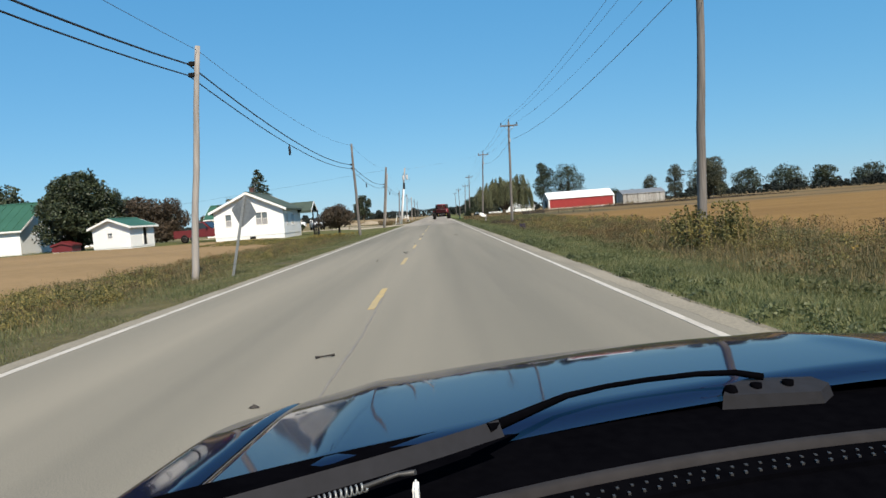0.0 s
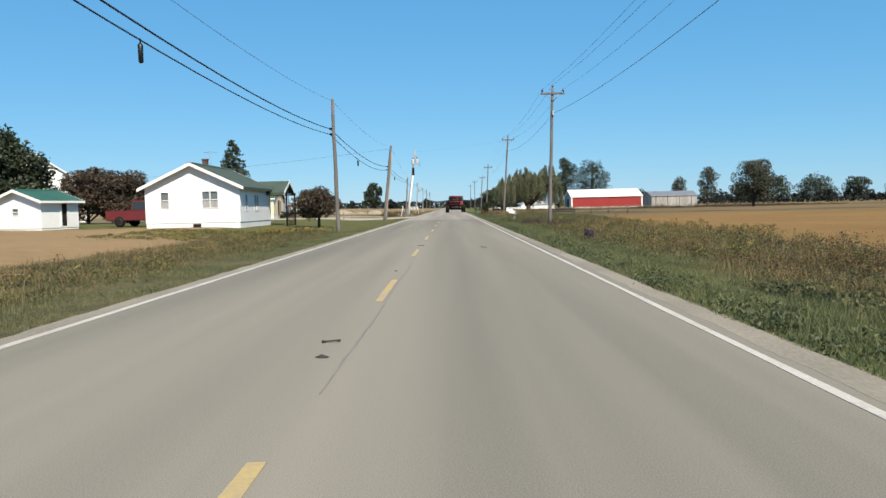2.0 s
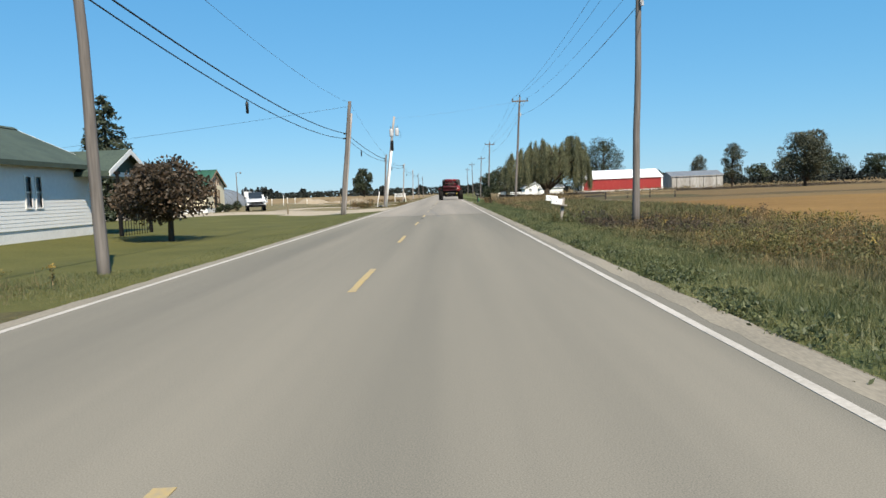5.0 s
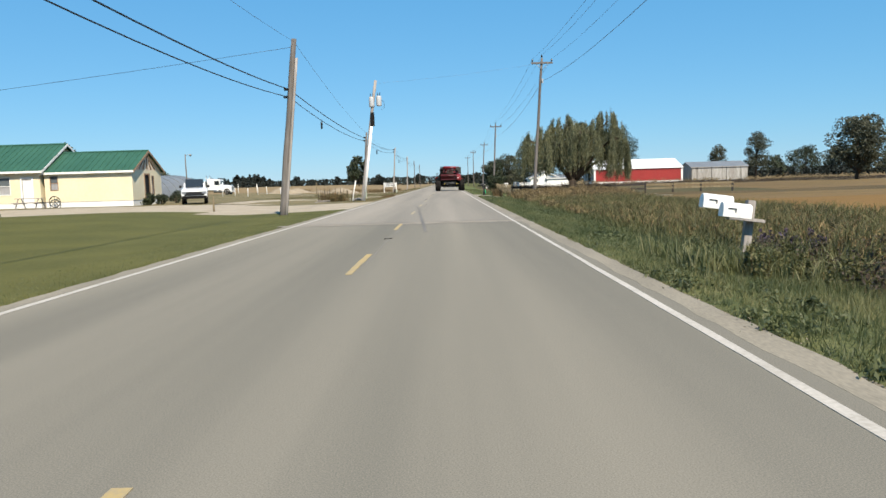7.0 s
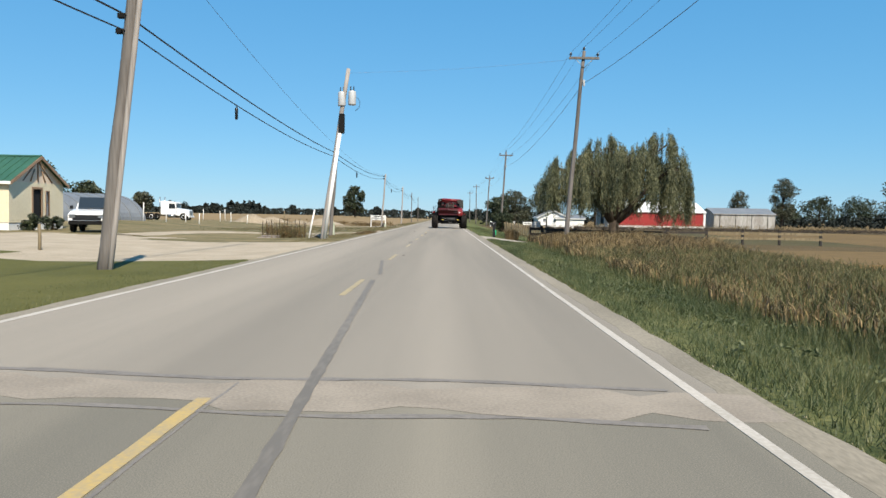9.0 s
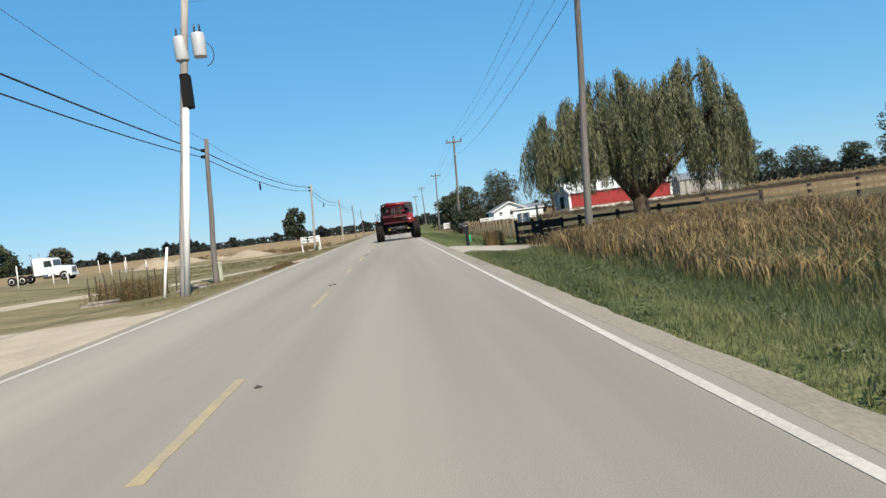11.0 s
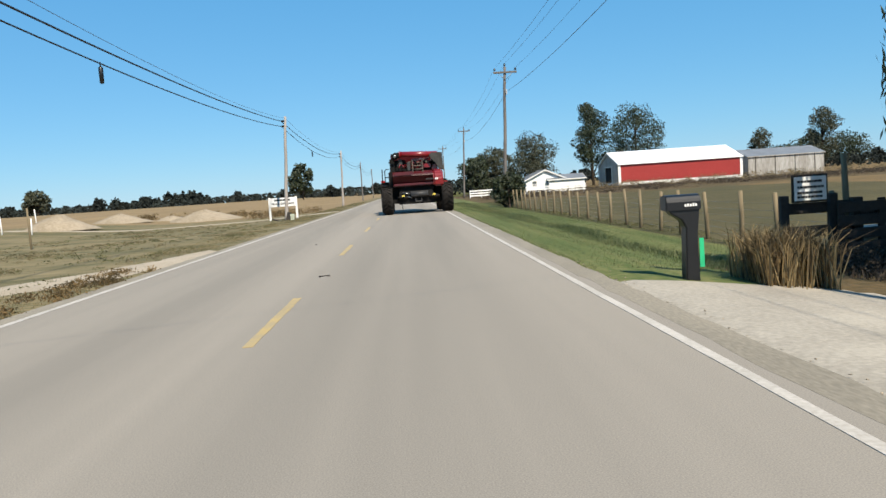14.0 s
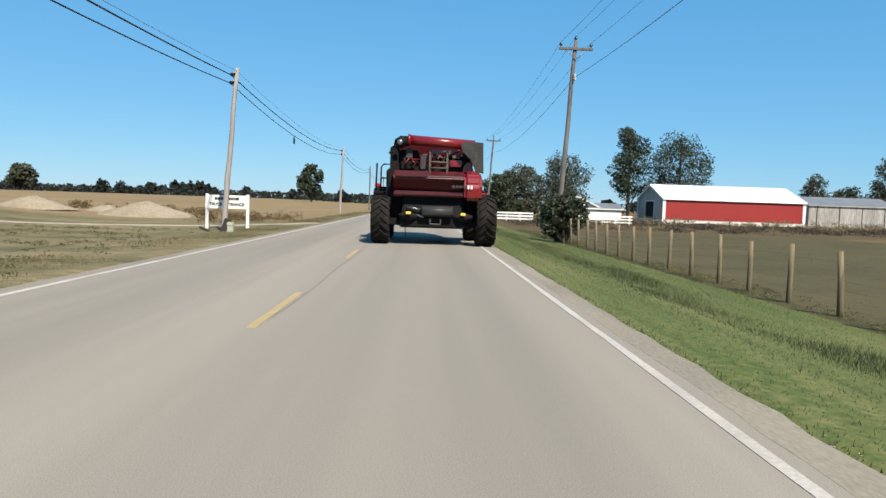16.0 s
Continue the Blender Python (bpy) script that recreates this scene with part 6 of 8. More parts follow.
# wire fence along the pasture
for k in range(25):
    y = 119.8 + 1.61 * k
    p = round_post("fence_post", 6.82 + rp.uniform(-0.04, 0.04), y, 1.05 + rp.uniform(-0.05, 0.05), 0.052, M_FENCEPOST, "weathered wooden fence post", (rp.uniform(-0.06, 0.06), rp.uniform(-0.05, 0.05)), "pasture fence posts", "fence post")
wf = thing("wire_fence", 6.88, 139.0, gz(6.88, 139), "thin woven wire strung on the fence posts", "fence")
for z in (0.12, 0.26, 0.40, 0.54, 0.68, 0.82):
    bm = bmesh.new()
    chain(bm, [(0.01 * math.sin(k), -19.2 + 1.61 * k, z + 0.01 * math.sin(k * 2.0)) for k in range(25)], 0.003, 4)
    part("strand", bm, M_STEEL, wf)

# dark board fence by the drive
bf_posts = [(6.64, 118.8, 1.0), (8.37, 118.85, 0.98), (10.1, 118.9, 1.0), (11.9, 118.7, 1.0), (14.1, 118.7, 1.0), (16.6, 118.8, 1.0), (18.9, 118.9, 1.0), (21.3, 119.1, 1.0), (24.0, 119.3, 1.0)]
bf = thing("board_fence", 6.64, 118.8, gz(6.64, 118.8), "dark stained board fence along the drive", "fence")
for x, y, h in bf_posts:
    bm = bmesh.new()
    box(bm, x - 6.64 - 0.07, x - 6.64 + 0.07, y - 118.8 - 0.07, y - 118.8 + 0.07, -0.3, h, bev=0.01)
    part("post", bm, M_DARKBOARD, bf)
for i, ((x0, y0, h), (x1, y1, h1)) in enumerate(zip(bf_posts, bf_posts[1:])):
    for z in (0.2, 0.5, 0.82):
        if i >= 4 and z == 0.2:
            continue
        bm = bmesh.new()
        tilt = rp.uniform(-0.02, 0.02)
        prism(bm, [(x0 - 6.64, z - 0.07 + tilt), (x1 - 6.64, z - 0.07 - tilt), (x1 - 6.64, z + 0.07 - tilt), (x0 - 6.64, z + 0.07 + tilt)], (y0 + y1) / 2 - 118.8 - 0.11, (y0 + y1) / 2 - 118.8 - 0.075)
        part("board", bm, M_DARKBOARD if i < 5 else M_FENCEPOST, bf)
round_post("tall_gate_post", 6.6, 118.95, 1.65, 0.05, M_FENCEPOST, "tall thin weathered post by the gate", (-0.04, 0), "", "post")
ng = thing("notice_stand", 5.9, 118.7, gz(5.9, 118.7), "dark board stand with a white notice", "sign")
for s in (-1, 1):
    bm = bmesh.new()
    box(bm, s * 0.36 - 0.06, s * 0.36 + 0.06, 0.0, 0.1, -0.3, 1.12, bev=0.01)
    part("post", bm, M_DARKBOARD, ng)
for z in (0.3, 0.58, 0.92):
    bm = bmesh.new()
    box(bm, -0.36, 0.66, 0.1, 0.14, z - 0.08, z + 0.08, bev=0.005)
    part("board", bm, M_DARKBOARD, ng)
bm = bmesh.new()
box(bm, -0.23, 0.24, -0.02, -0.005, 1.04, 1.38, bev=0.003)
nb = part("notice_panel", bm, M_TRIM, ng, "white notice panel with black print")
bm = bmesh.new()
box(bm, -0.26, 0.27, -0.003, 0.02, 1.01, 1.41, bev=0.003)
part("notice_frame", bm, M_DARKBOARD, ng)
bars(nb, -0.19, 0.2, (1.31, 1.23, 1.15, 1.09), -0.022, M_BLACKPLASTIC, 0.035, 9)
# dark gate of close boards between the notice and the fence
gt = thing("board_gate", 6.3, 118.62, gz(6.3, 118.62), "dark gate of close boards beside the notice", "gate")
for x in (0.02, 0.62, 1.22):
    bm = bmesh.new()
    box(bm, x - 0.05, x + 0.05, 0.0, 0.05, -0.02, 1.0, bev=0.008)
    part("upright", bm, M_DARKBOARD, gt)
for k in range(5):
    bm = bmesh.new()
    box(bm, -0.05, 1.29, -0.035, -0.003, 0.06 + 0.19 * k, 0.205 + 0.19 * k, bev=0.004)
    part("board", bm, M_DARKBOARD, gt)
# stacked pallets behind the fence
for k in range(3):
    p = thing("pallet", 7.6, 119.35, gz(7.6, 119.4) + 0.09 + k * 0.16, "grey weathered pallet leaning by the fence", "pallet", "pallets by the fence")
    for j in range(5):
        bm = bmesh.new()
        box(bm, -0.6, 0.6, -0.4 + j * 0.18, -0.28 + j * 0.18, 0.05, 0.07)
        part("slat", bm, M_FENCEPOST if k % 2 else M_GREYSTEEL, p)
    for j in range(3):
        bm = bmesh.new()
        box(bm, -0.6 + j * 0.56, -0.52 + j * 0.56, -0.4, 0.44, -0.05, 0.05)
        part("bearer", bm, M_FENCEPOST, p)

# white board fence before the far house
for x0, x1, y in ((8.0, 12.2, 202), (13.5, 22.2, 200)):
    f = thing("white_fence", x0, y, gz(x0, y), "white painted board fence before the far house", "fence")
    n = int((x1 - x0) / 1.4)
    for k in range(n + 1):
        bm = bmesh.new()
        box(bm, k * 1.4 - 0.05, k * 1.4 + 0.05, -0.05, 0.05, -0.3, 0.95)
        part("post", bm, M_TRIM, f)
    for z in (0.25, 0.55, 0.85):
        bm = bmesh.new()
        box(bm, 0, x1 - x0, -0.08, -0.052, z - 0.08, z + 0.08)
        part("rail", bm, M_TRIM, f)

# cable pedestals and posts on the left
for x, y, h, w in ((-5.97, 113.3, 0.93, 0.055), (-5.88, 147.5, 0.55, 0.09)):
    p = thing("cable_pedestal", x, y, gz(x, y), "pale plastic cable pedestal beside a pole", "cable box", "cable pedestals")
    bm = bmesh.new()
    box(bm, -w, w, -w, w, -0.2, h - 0.12, bev=0.01)
    part("base", bm, M_PEDESTAL, p)
    bm = bmesh.new()
    box(bm, -w - 0.012, w + 0.012, -w - 0.012, w + 0.012, h - 0.12, h, bev=0.02)
    part("cap", bm, M_PEDESTAL, p)
round_post("leaning_stake", -6.42, 107.9, 1.55, 0.04, M_TRIM, "leaning white-painted stake by the power pole", (0.33, 0))
stakes = [(-8.95 + 0.155 * k + 0.05 * math.sin(k * 2.3), 109.3 + 0.09 * k + 0.18 * math.sin(k * 1.7), 0.88 + 0.14 * math.sin(k * 2.9)) for k in range(15)]
for x, y, h in stakes:
    round_post("weathered_stake", x, y, h, 0.020, M_BARK, "thin dark stake in a brush pile", (rp.uniform(-0.1, 0.1), rp.uniform(-0.1, 0.1)), "stakes in the brush pile")
for x, y, h in ((-24.5, 133.0, 1.5), (-23.0, 134.0, 1.4), (-23.1, 139.0, 0.9), (-21.0, 136.3, 0.9), (-29.6, 164.0, 1.3), (-27.0, 164.3, 1.3), (-23.4, 150.3, 1.1), (-22.4, 150.8, 1.0), (-20.6, 150.4, 0.9)):
    round_post("white_yard_stake", x, y, h, 0.04, M_TRIM, "short white stake in the yard", (rp.uniform(-0.06, 0.06), 0), "white yard stakes")
round_post("bare_yard_post", -13.6, 136.0, 1.5, 0.04, M_FENCEPOST, "bare wooden post in the dry grass", (0, 0))
round_post("bare_yard_post", -11.3, 93.0, 0.75, 0.05, M_FENCEPOST, "short post at the lawn's edge", (0, 0))
for x, y, l, z, turn in ((-6.20, 110.30, 1.35, 0.0, 63), (-6.18, 110.34, 1.25, 0.085, 67), (-6.22, 110.25, 1.30, 0.17, 62), (-6.21, 110.05, 0.8, 0.255, 66), (-8.6, 109.15, 1.1, 0.0, 16), (-8.5, 109.17, 0.9, 0.085, 12)):
    lg = thing("stacked_timber", x, y, gz(x, y) + z, "grey weathered timber stacked as a bed edge", "timber", "timbers edging the brush pile")
    bm = bmesh.new()
    box(bm, -l / 2, l / 2, -0.05, 0.05, -0.02, 0.062, pose(0, 0, 0.02, 0, 0, turn), bev=0.022)
    part("beam", bm, M_POLE_PALE, lg)
# wooden shield and stay at the foot of a pole
sh = thing("pole_guard", -6.25, 147.9, gz(-6.25, 147.9), "dark board guard leaning on a pole's foot", "guard")
bm = bmesh.new()
box(bm, -0.12, 0.12, -0.03, 0.03, -0.1, 0.62, pose(0, 0, 0, 0, 18, 0), bev=0.01)
part("board", bm, M_DARKBOARD, sh)
bm = bmesh.new()
tube(bm, (-0.75, 0, 0.3), (-0.1, 0, 0.02), 0.04, n=6)
part("stay", bm, M_DARKBOARD, sh)

# lamp post beside the arched shed
lp = thing("yard_lamp_post", -24.4, 127.5, gz(-24.4, 127.5), "slim wooden yard light pole by the arched shed", "lamp post")
bm = bmesh.new()
chain(bm, [(0, 0, -0.3), (0.02, 0, 2.0), (0, 0, 4.0)], [0.07, 0.06, 0.05], 8)
part("shaft", bm, M_POLE, lp)
bm = bmesh.new()
chain(bm, [(0, 0, 3.85), (0.25, 0, 3.98), (0.45, 0, 3.95)], 0.02, 6)
part("arm", bm, M_STEEL, lp)
bm = bmesh.new()
lathe(bm, [(0.04, 0.12), (0.1, 0.08), (0.13, 0.0), (0.05, -0.1)], 12, Matrix.Translation((0.5, 0, 3.9)))
part("lamp_head", bm, M_STEEL, lp)

# heaps of pale soil
for x, y, r, h in ((-21.2, 155.0, 2.4, 0.95), (-21.6, 166.0, 2.4, 0.72), (-15.3, 166.0, 2.9, 0.85), (-18.6, 169, 1.7, 0.45)):
    z = gz(x, y)
    hp = thing("soil_heap", x, y, z, "heap of pale dirt in the dry field", "dirt heap", "soil heaps")
    bm = bmesh.new()
    rings = []
    for i in range(9):
        rr = r * (1 - i / 8.4)
        rings.append([bm.verts.new((math.cos(a) * rr * (1 + 0.15 * noise.noise((math.cos(a) * 2 + x, math.sin(a) * 2, i * 0.3))), math.sin(a) * rr * 0.8,
                                    -0.05 + h * (1 - (rr / r) ** 1.3) * (1 + 0.25 * noise.noise((math.cos(a) * 1.5, math.sin(a) * 1.5 + y, i * 0.5))))) for a in np.linspace(0, math.tau, 24, endpoint=False)])
    for a, b in zip(rings, rings[1:]):
        for k in range(24):
            f = bm.faces.new((a[k], a[(k + 1) % 24], b[(k + 1) % 24], b[k]))
            f.smooth = True
    bm.faces.new(rings[-1])
    part("mound", bm, M_DIRT, hp)

# picnic table before the cream wing
pt = thing("picnic_table", -28.9, 108.6, gz(-28.9, 108.6), "pale weathered picnic table before the cream wing", "table")
for j in range(4):
    bm = bmesh.new()
    box(bm, -0.9, 0.9, -0.36 + j * 0.18, -0.2 + j * 0.18, 0.72, 0.76)
    part("top_plank", bm, M_POLE_PALE, pt)
for s in (-1, 1):
    bm = bmesh.new()
    box(bm, -0.9, 0.9, s * 0.68 - 0.12, s * 0.68 + 0.12, 0.42, 0.46)
    part("bench_plank", bm, M_POLE_PALE, pt)
    for e in (-1, 1):
        bm = bmesh.new()
        tube(bm, (s * 0.7, e * 0.7, -0.05), (s * 0.7, e * 0.2, 0.72), 0.045, n=4)
        part("leg", bm, M_POLE_PALE, pt)
    bm = bmesh.new()
    box(bm, s * 0.7 - 0.03, s * 0.7 + 0.03, -0.8, 0.8, 0.36, 0.42)
    part("brace", bm, M_POLE_PALE, pt)
# wagon wheel leaning on the cream wall
ww = thing("wagon_wheel", -28.4, 110.95, gz(-28.4, 110.9), "old dark wagon wheel leaning on the cream wall", "wheel")
bm = bmesh.new()
chain(bm, [(0.4 * math.cos(a), 0, 0.42 + 0.4 * math.sin(a)) for a in np.linspace(0, math.tau, 25)], 0.03, 6)
part("rim", bm, M_DARKBOARD, ww)
for k in range(8):
    a = k * math.tau / 8
    bm = bmesh.new()
    tube(bm, (0, 0, 0.42), (0.4 * math.cos(a), 0, 0.42 + 0.4 * math.sin(a)), 0.015, n=5)
    part("spoke", bm, M_DARKBOARD, ww)

# small dark marks on the asphalt: leaves, twigs and grit
for k, (x, y, s) in enumerate(((-1.95, 5.65, 0.05), (-2.45, 23.8, 0.06), (-1.68, 27.35, 0.08), (-1.65, 36.5, 0.05), (0.56, 45.1, 0.10), (0.66, 44.8, 0.07), (-1.16, 118.0, 0.06), (-2.5, 160.0, 0.05))):
    d = thing("road_debris", x, y, 0.002, "small dark scrap of debris on the asphalt", "debris", "debris on the road", on_road=True)
    bm = bmesh.new()
    rr = random.Random(k)
    vs = [bm.verts.new((s * rr.uniform(0.5, 1) * math.cos(a), s * 0.6 * rr.uniform(0.5, 1) * math.sin(a), 0.004)) for a in np.linspace(0, math.tau, 9, endpoint=False)]
    top = bm.verts.new((0, 0, 0.03))
    for i in range(9):
        bm.faces.new((vs[i], vs[(i + 1) % 9], top))
    bm.faces.new(vs[::-1])
    part("scrap", bm, M_DARKBOARD, d)

for k, (x, y, a) in enumerate(((-1.69, 7.53, 0.15), (-1.51, 46.6, 0.1), (-1.40, 90.6, 0.0), (-1.50, 131.1, 0.05), (-1.31, 151.3, -0.1), (-1.71, 28.1, 0.0))):
    d = thing("road_twig", x, y, 0.012, "short dark twig lying on the asphalt", "debris", "debris on the road", on_road=True)
    bm = bmesh.new()
    chain(bm, [(-0.09, -0.02, 0.006), (-0.04, 0.012 + a * 0.05, 0.004), (0.03, 0.01, 0.01), (0.09, 0.03 + a * 0.1, 0.008)], [0.016, 0.008, 0.009, 0.014], 5)
    part("stick", bm, M_DARKBOARD, d)

# ---- parked vehicles ----
def wheel(parent, x, y, r, w, name="wheel", rim=M_CHROME):
    """A wheel with its axle along x, at the height of its radius."""
    m = Matrix.Translation((x, y, r)) @ pose(0, 0, 0, 0, 90, 0)
    bm = bmesh.new()
    lathe(bm, [(r * 0.6, -w / 2), (r * 0.9, -w / 2), (r, -w * 0.36), (r, w * 0.36), (r * 0.9, w / 2), (r * 0.6, w / 2)], 24, m)
    t = part(name, bm, M_TYRE, parent)
    bm = bmesh.new()
    lathe(bm, [(r * 0.12, -w * 0.47), (r * 0.3, -w * 0.4), (r * 0.58, -w * 0.51), (r * 0.6, -w * 0.3), (r * 0.6, w * 0.3), (r * 0.58, w * 0.51), (r * 0.3, w * 0.4), (r * 0.12, w * 0.47)], 20, m)
    part("rim", bm, rim, t)
    return t


def pickup(name, x, y, rz, paint, label, length=5.3, width=1.9, height=1.8, bed=True, category="pickup truck"):
    """A pickup with its front towards local -y."""
    v = thing(name, x, y, gz(x, y), label, category, rz=rz)
    L, W, H = length / 2, width / 2, height
    bm = bmesh.new()
    tail = [(L, 0.5), (L, 1.12), (0.75, 1.12)] if bed else [(L, 0.5), (L, 1.12), (L - 0.1, 1.15), (0.75, 1.15)]
    side_prism(bm, [(-L + 0.05, 0.42), (L - 0.05, 0.42)] + tail + [(-0.85, 1.14), (-L + 0.35, 1.02), (-L, 0.9), (-L, 0.55)], -W, W)
    bmesh.ops.bevel(bm, geom=list(bm.edges), offset=0.05, segments=2, affect="EDGES")
    part("body", bm, paint, v)
    back = 0.85 if bed else L - 0.25
    bm = bmesh.new()
    side_prism(bm, [(-0.95, 1.1), (back, 1.1), (back - 0.2, H), (-0.2, H)], -W + 0.12, W - 0.12)
    bmesh.ops.bevel(bm, geom=list(bm.edges), offset=0.05, segments=2, affect="EDGES")
    part("cab", bm, paint, v)
    for s in (-1, 1):
        bm = bmesh.new()
        side_prism(bm, [(-0.68, 1.17), (back - 0.15, 1.17), (back - 0.28, H - 0.1), (-0.2, H - 0.1)], s * (W - 0.125) - 0.006, s * (W - 0.125) + 0.012)
        part("side_window", bm, M_GLASS, v)
    bm = bmesh.new()
    m = Matrix.Translation((0, -0.955, 1.14)) @ pose(0, 0, 0, -47, 0, 0)
    box(bm, -W + 0.24, W - 0.24, -0.035, 0.0, 0.06, 0.88, m)
    part("windscreen", bm, M_GLASS, v)
    bm = bmesh.new()
    box(bm, -W + 0.2, W - 0.2, -L - 0.02, -L + 0.03, 0.6, 0.86, bev=0.015)
    part("grille", bm, M_BLACKPLASTIC, v)
    for s in (-1, 1):
        bm = bmesh.new()
        box(bm, s * (W - 0.2) - 0.15, s * (W - 0.2) + 0.15, -L - 0.03, -L + 0.05, 0.7, 0.88, bev=0.02)
        part("headlight", bm, M_CHROME, v)
        bm = bmesh.new()
        box(bm, s * (W + 0.1) - 0.08, s * (W + 0.1) + 0.08, -0.72, -0.62, 1.15, 1.33, bev=0.02)
        part("mirror", bm, M_BLACKPLASTIC, v)
    bm = bmesh.new()
    box(bm, -W + 0.03, W - 0.03, -L - 0.08, -L + 0.06, 0.38, 0.58, bev=0.02)
    part("bumper", bm, M_BLACKPART, v)
    for yy in (-L + 0.95, L - 1.05):
        for s in (-1, 1):
            wheel(v, s * (W - 0.1), yy, 0.37, 0.24)
    return v


pickup("white_pickup", -18.1, 110.8, 17, M_WHITEPAINT, "white pickup parked beside the cream house", 4.6, 1.70, 1.50)
pickup("red_pickup", -21.2, 67.6, 80, M_DULLRED, "faded red pickup parked behind the white house")

# white road tractor without a trailer
tr = thing("white_semi_tractor", -28.4, 151.6, gz(-28.4, 151.6), "white semi truck tractor parked in the field yard", "truck")
tr.scale = (0.92, 0.92, 0.95)
bm = bmesh.new()
prism(bm, [(-2.0, 0.75), (0.25, 0.75), (0.25, 2.5), (0.05, 2.62), (-1.9, 2.75), (-2.0, 2.6)], -1.15, 1.15)
bmesh.ops.bevel(bm, geom=list(bm.edges), offset=0.07, segments=2, affect="EDGES")
part("sleeper_cab", bm, M_WHITEPAINT, tr)
bm = bmesh.new()
prism(bm, [(0.2, 0.6), (2.1, 0.6), (2.1, 1.3), (1.95, 1.5), (0.2, 1.72)], -0.95, 0.95)
bmesh.ops.bevel(bm, geom=list(bm.edges), offset=0.08, segments=2, affect="EDGES")
part("bonnet", bm, M_WHITEPAINT, tr)
bm = bmesh.new()
prism(bm, [(-0.75, 1.65), (0.2, 1.65), (0.05, 2.35), (-0.75, 2.35)], -1.165, -1.152)
part("side_window", bm, M_GLASS, tr)
bm = bmesh.new()
box(bm, 0.23, 0.262, -0.95, 0.95, 1.75, 2.38)
part("windscreen", bm, M_GLASS, tr)
bm = bmesh.new()
box(bm, 2.08, 2.14, -0.55, 0.55, 0.75, 1.4, bev=0.02)
part("grille", bm, M_CHROME, tr)
bm = bmesh.new()
box(bm, 2.0, 2.2, -1.1, 1.1, 0.4, 0.7, bev=0.04)
part("bumper", bm, M_WHITEPAINT, tr)
bm = bmesh.new()
box(bm, -5.2, 0.3, -0.42, 0.42, 0.62, 0.85, bev=0.02)
part("chassis", bm, M_BLACKPART, tr)
for s in (-1, 1):
    bm = bmesh.new()
    tube(bm, (-2.15, s * 1.0, 0.7), (-2.15, s * 1.0, 3.3), 0.07, n=10)
    part("exhaust", bm, M_CHROME, tr)
    bm = bmesh.new()
    tube(bm, (-0.9, s * 1.1, 0.6), (0.1, s * 1.1, 0.6), 0.26, n=16)
    part("fuel_tank", bm, M_CHROME, tr)
    for x in (1.35, -3.4, -4.6):
        m = Matrix.Translation((x, s * 0.95, 0.5)) @ pose(0, 0, 0, 90, 0, 0)
        bm = bmesh.new()
        lathe(bm, [(0.28, -0.15), (0.46, -0.15), (0.5, -0.1), (0.5, 0.1), (0.46, 0.15), (0.28, 0.15)], 24, m)
        t = part("wheel", bm, M_TYRE, tr)
        bm = bmesh.new()
        lathe(bm, [(0.1, -0.14), (0.28, -0.155), (0.29, 0.155), (0.1, 0.14)], 18, m)
        part("rim", bm, M_WHITEPAINT, t)
    bm = bmesh.new()
    side = [(0.75 + 0.62 * math.cos(a) + 0.6, 0.55 + 0.62 * math.sin(a)) for a in np.linspace(0.15, math.pi - 0.15, 11)]
    prism(bm, side + [(x * 0.9 + 0.135, z * 0.9) for x, z in side[::-1]], s * 1.02 - 0.14, s * 1.02 + 0.14)
    part("mudguard", bm, M_WHITEPAINT, tr)
M_DUSTYPART = mat("dusty_grey_metal", (0.17, 0.150, 0.125), (0.07, 0.062, 0.055), 0.7, scale=3, fine=18, bump=0.15, spec=0.2)
M_FLAP = mat("dusty_rubber_flap", (0.09, 0.088, 0.085), (0.05, 0.05, 0.05), 0.9, scale=2, fine=14, bump=0.2, spec=0.2)

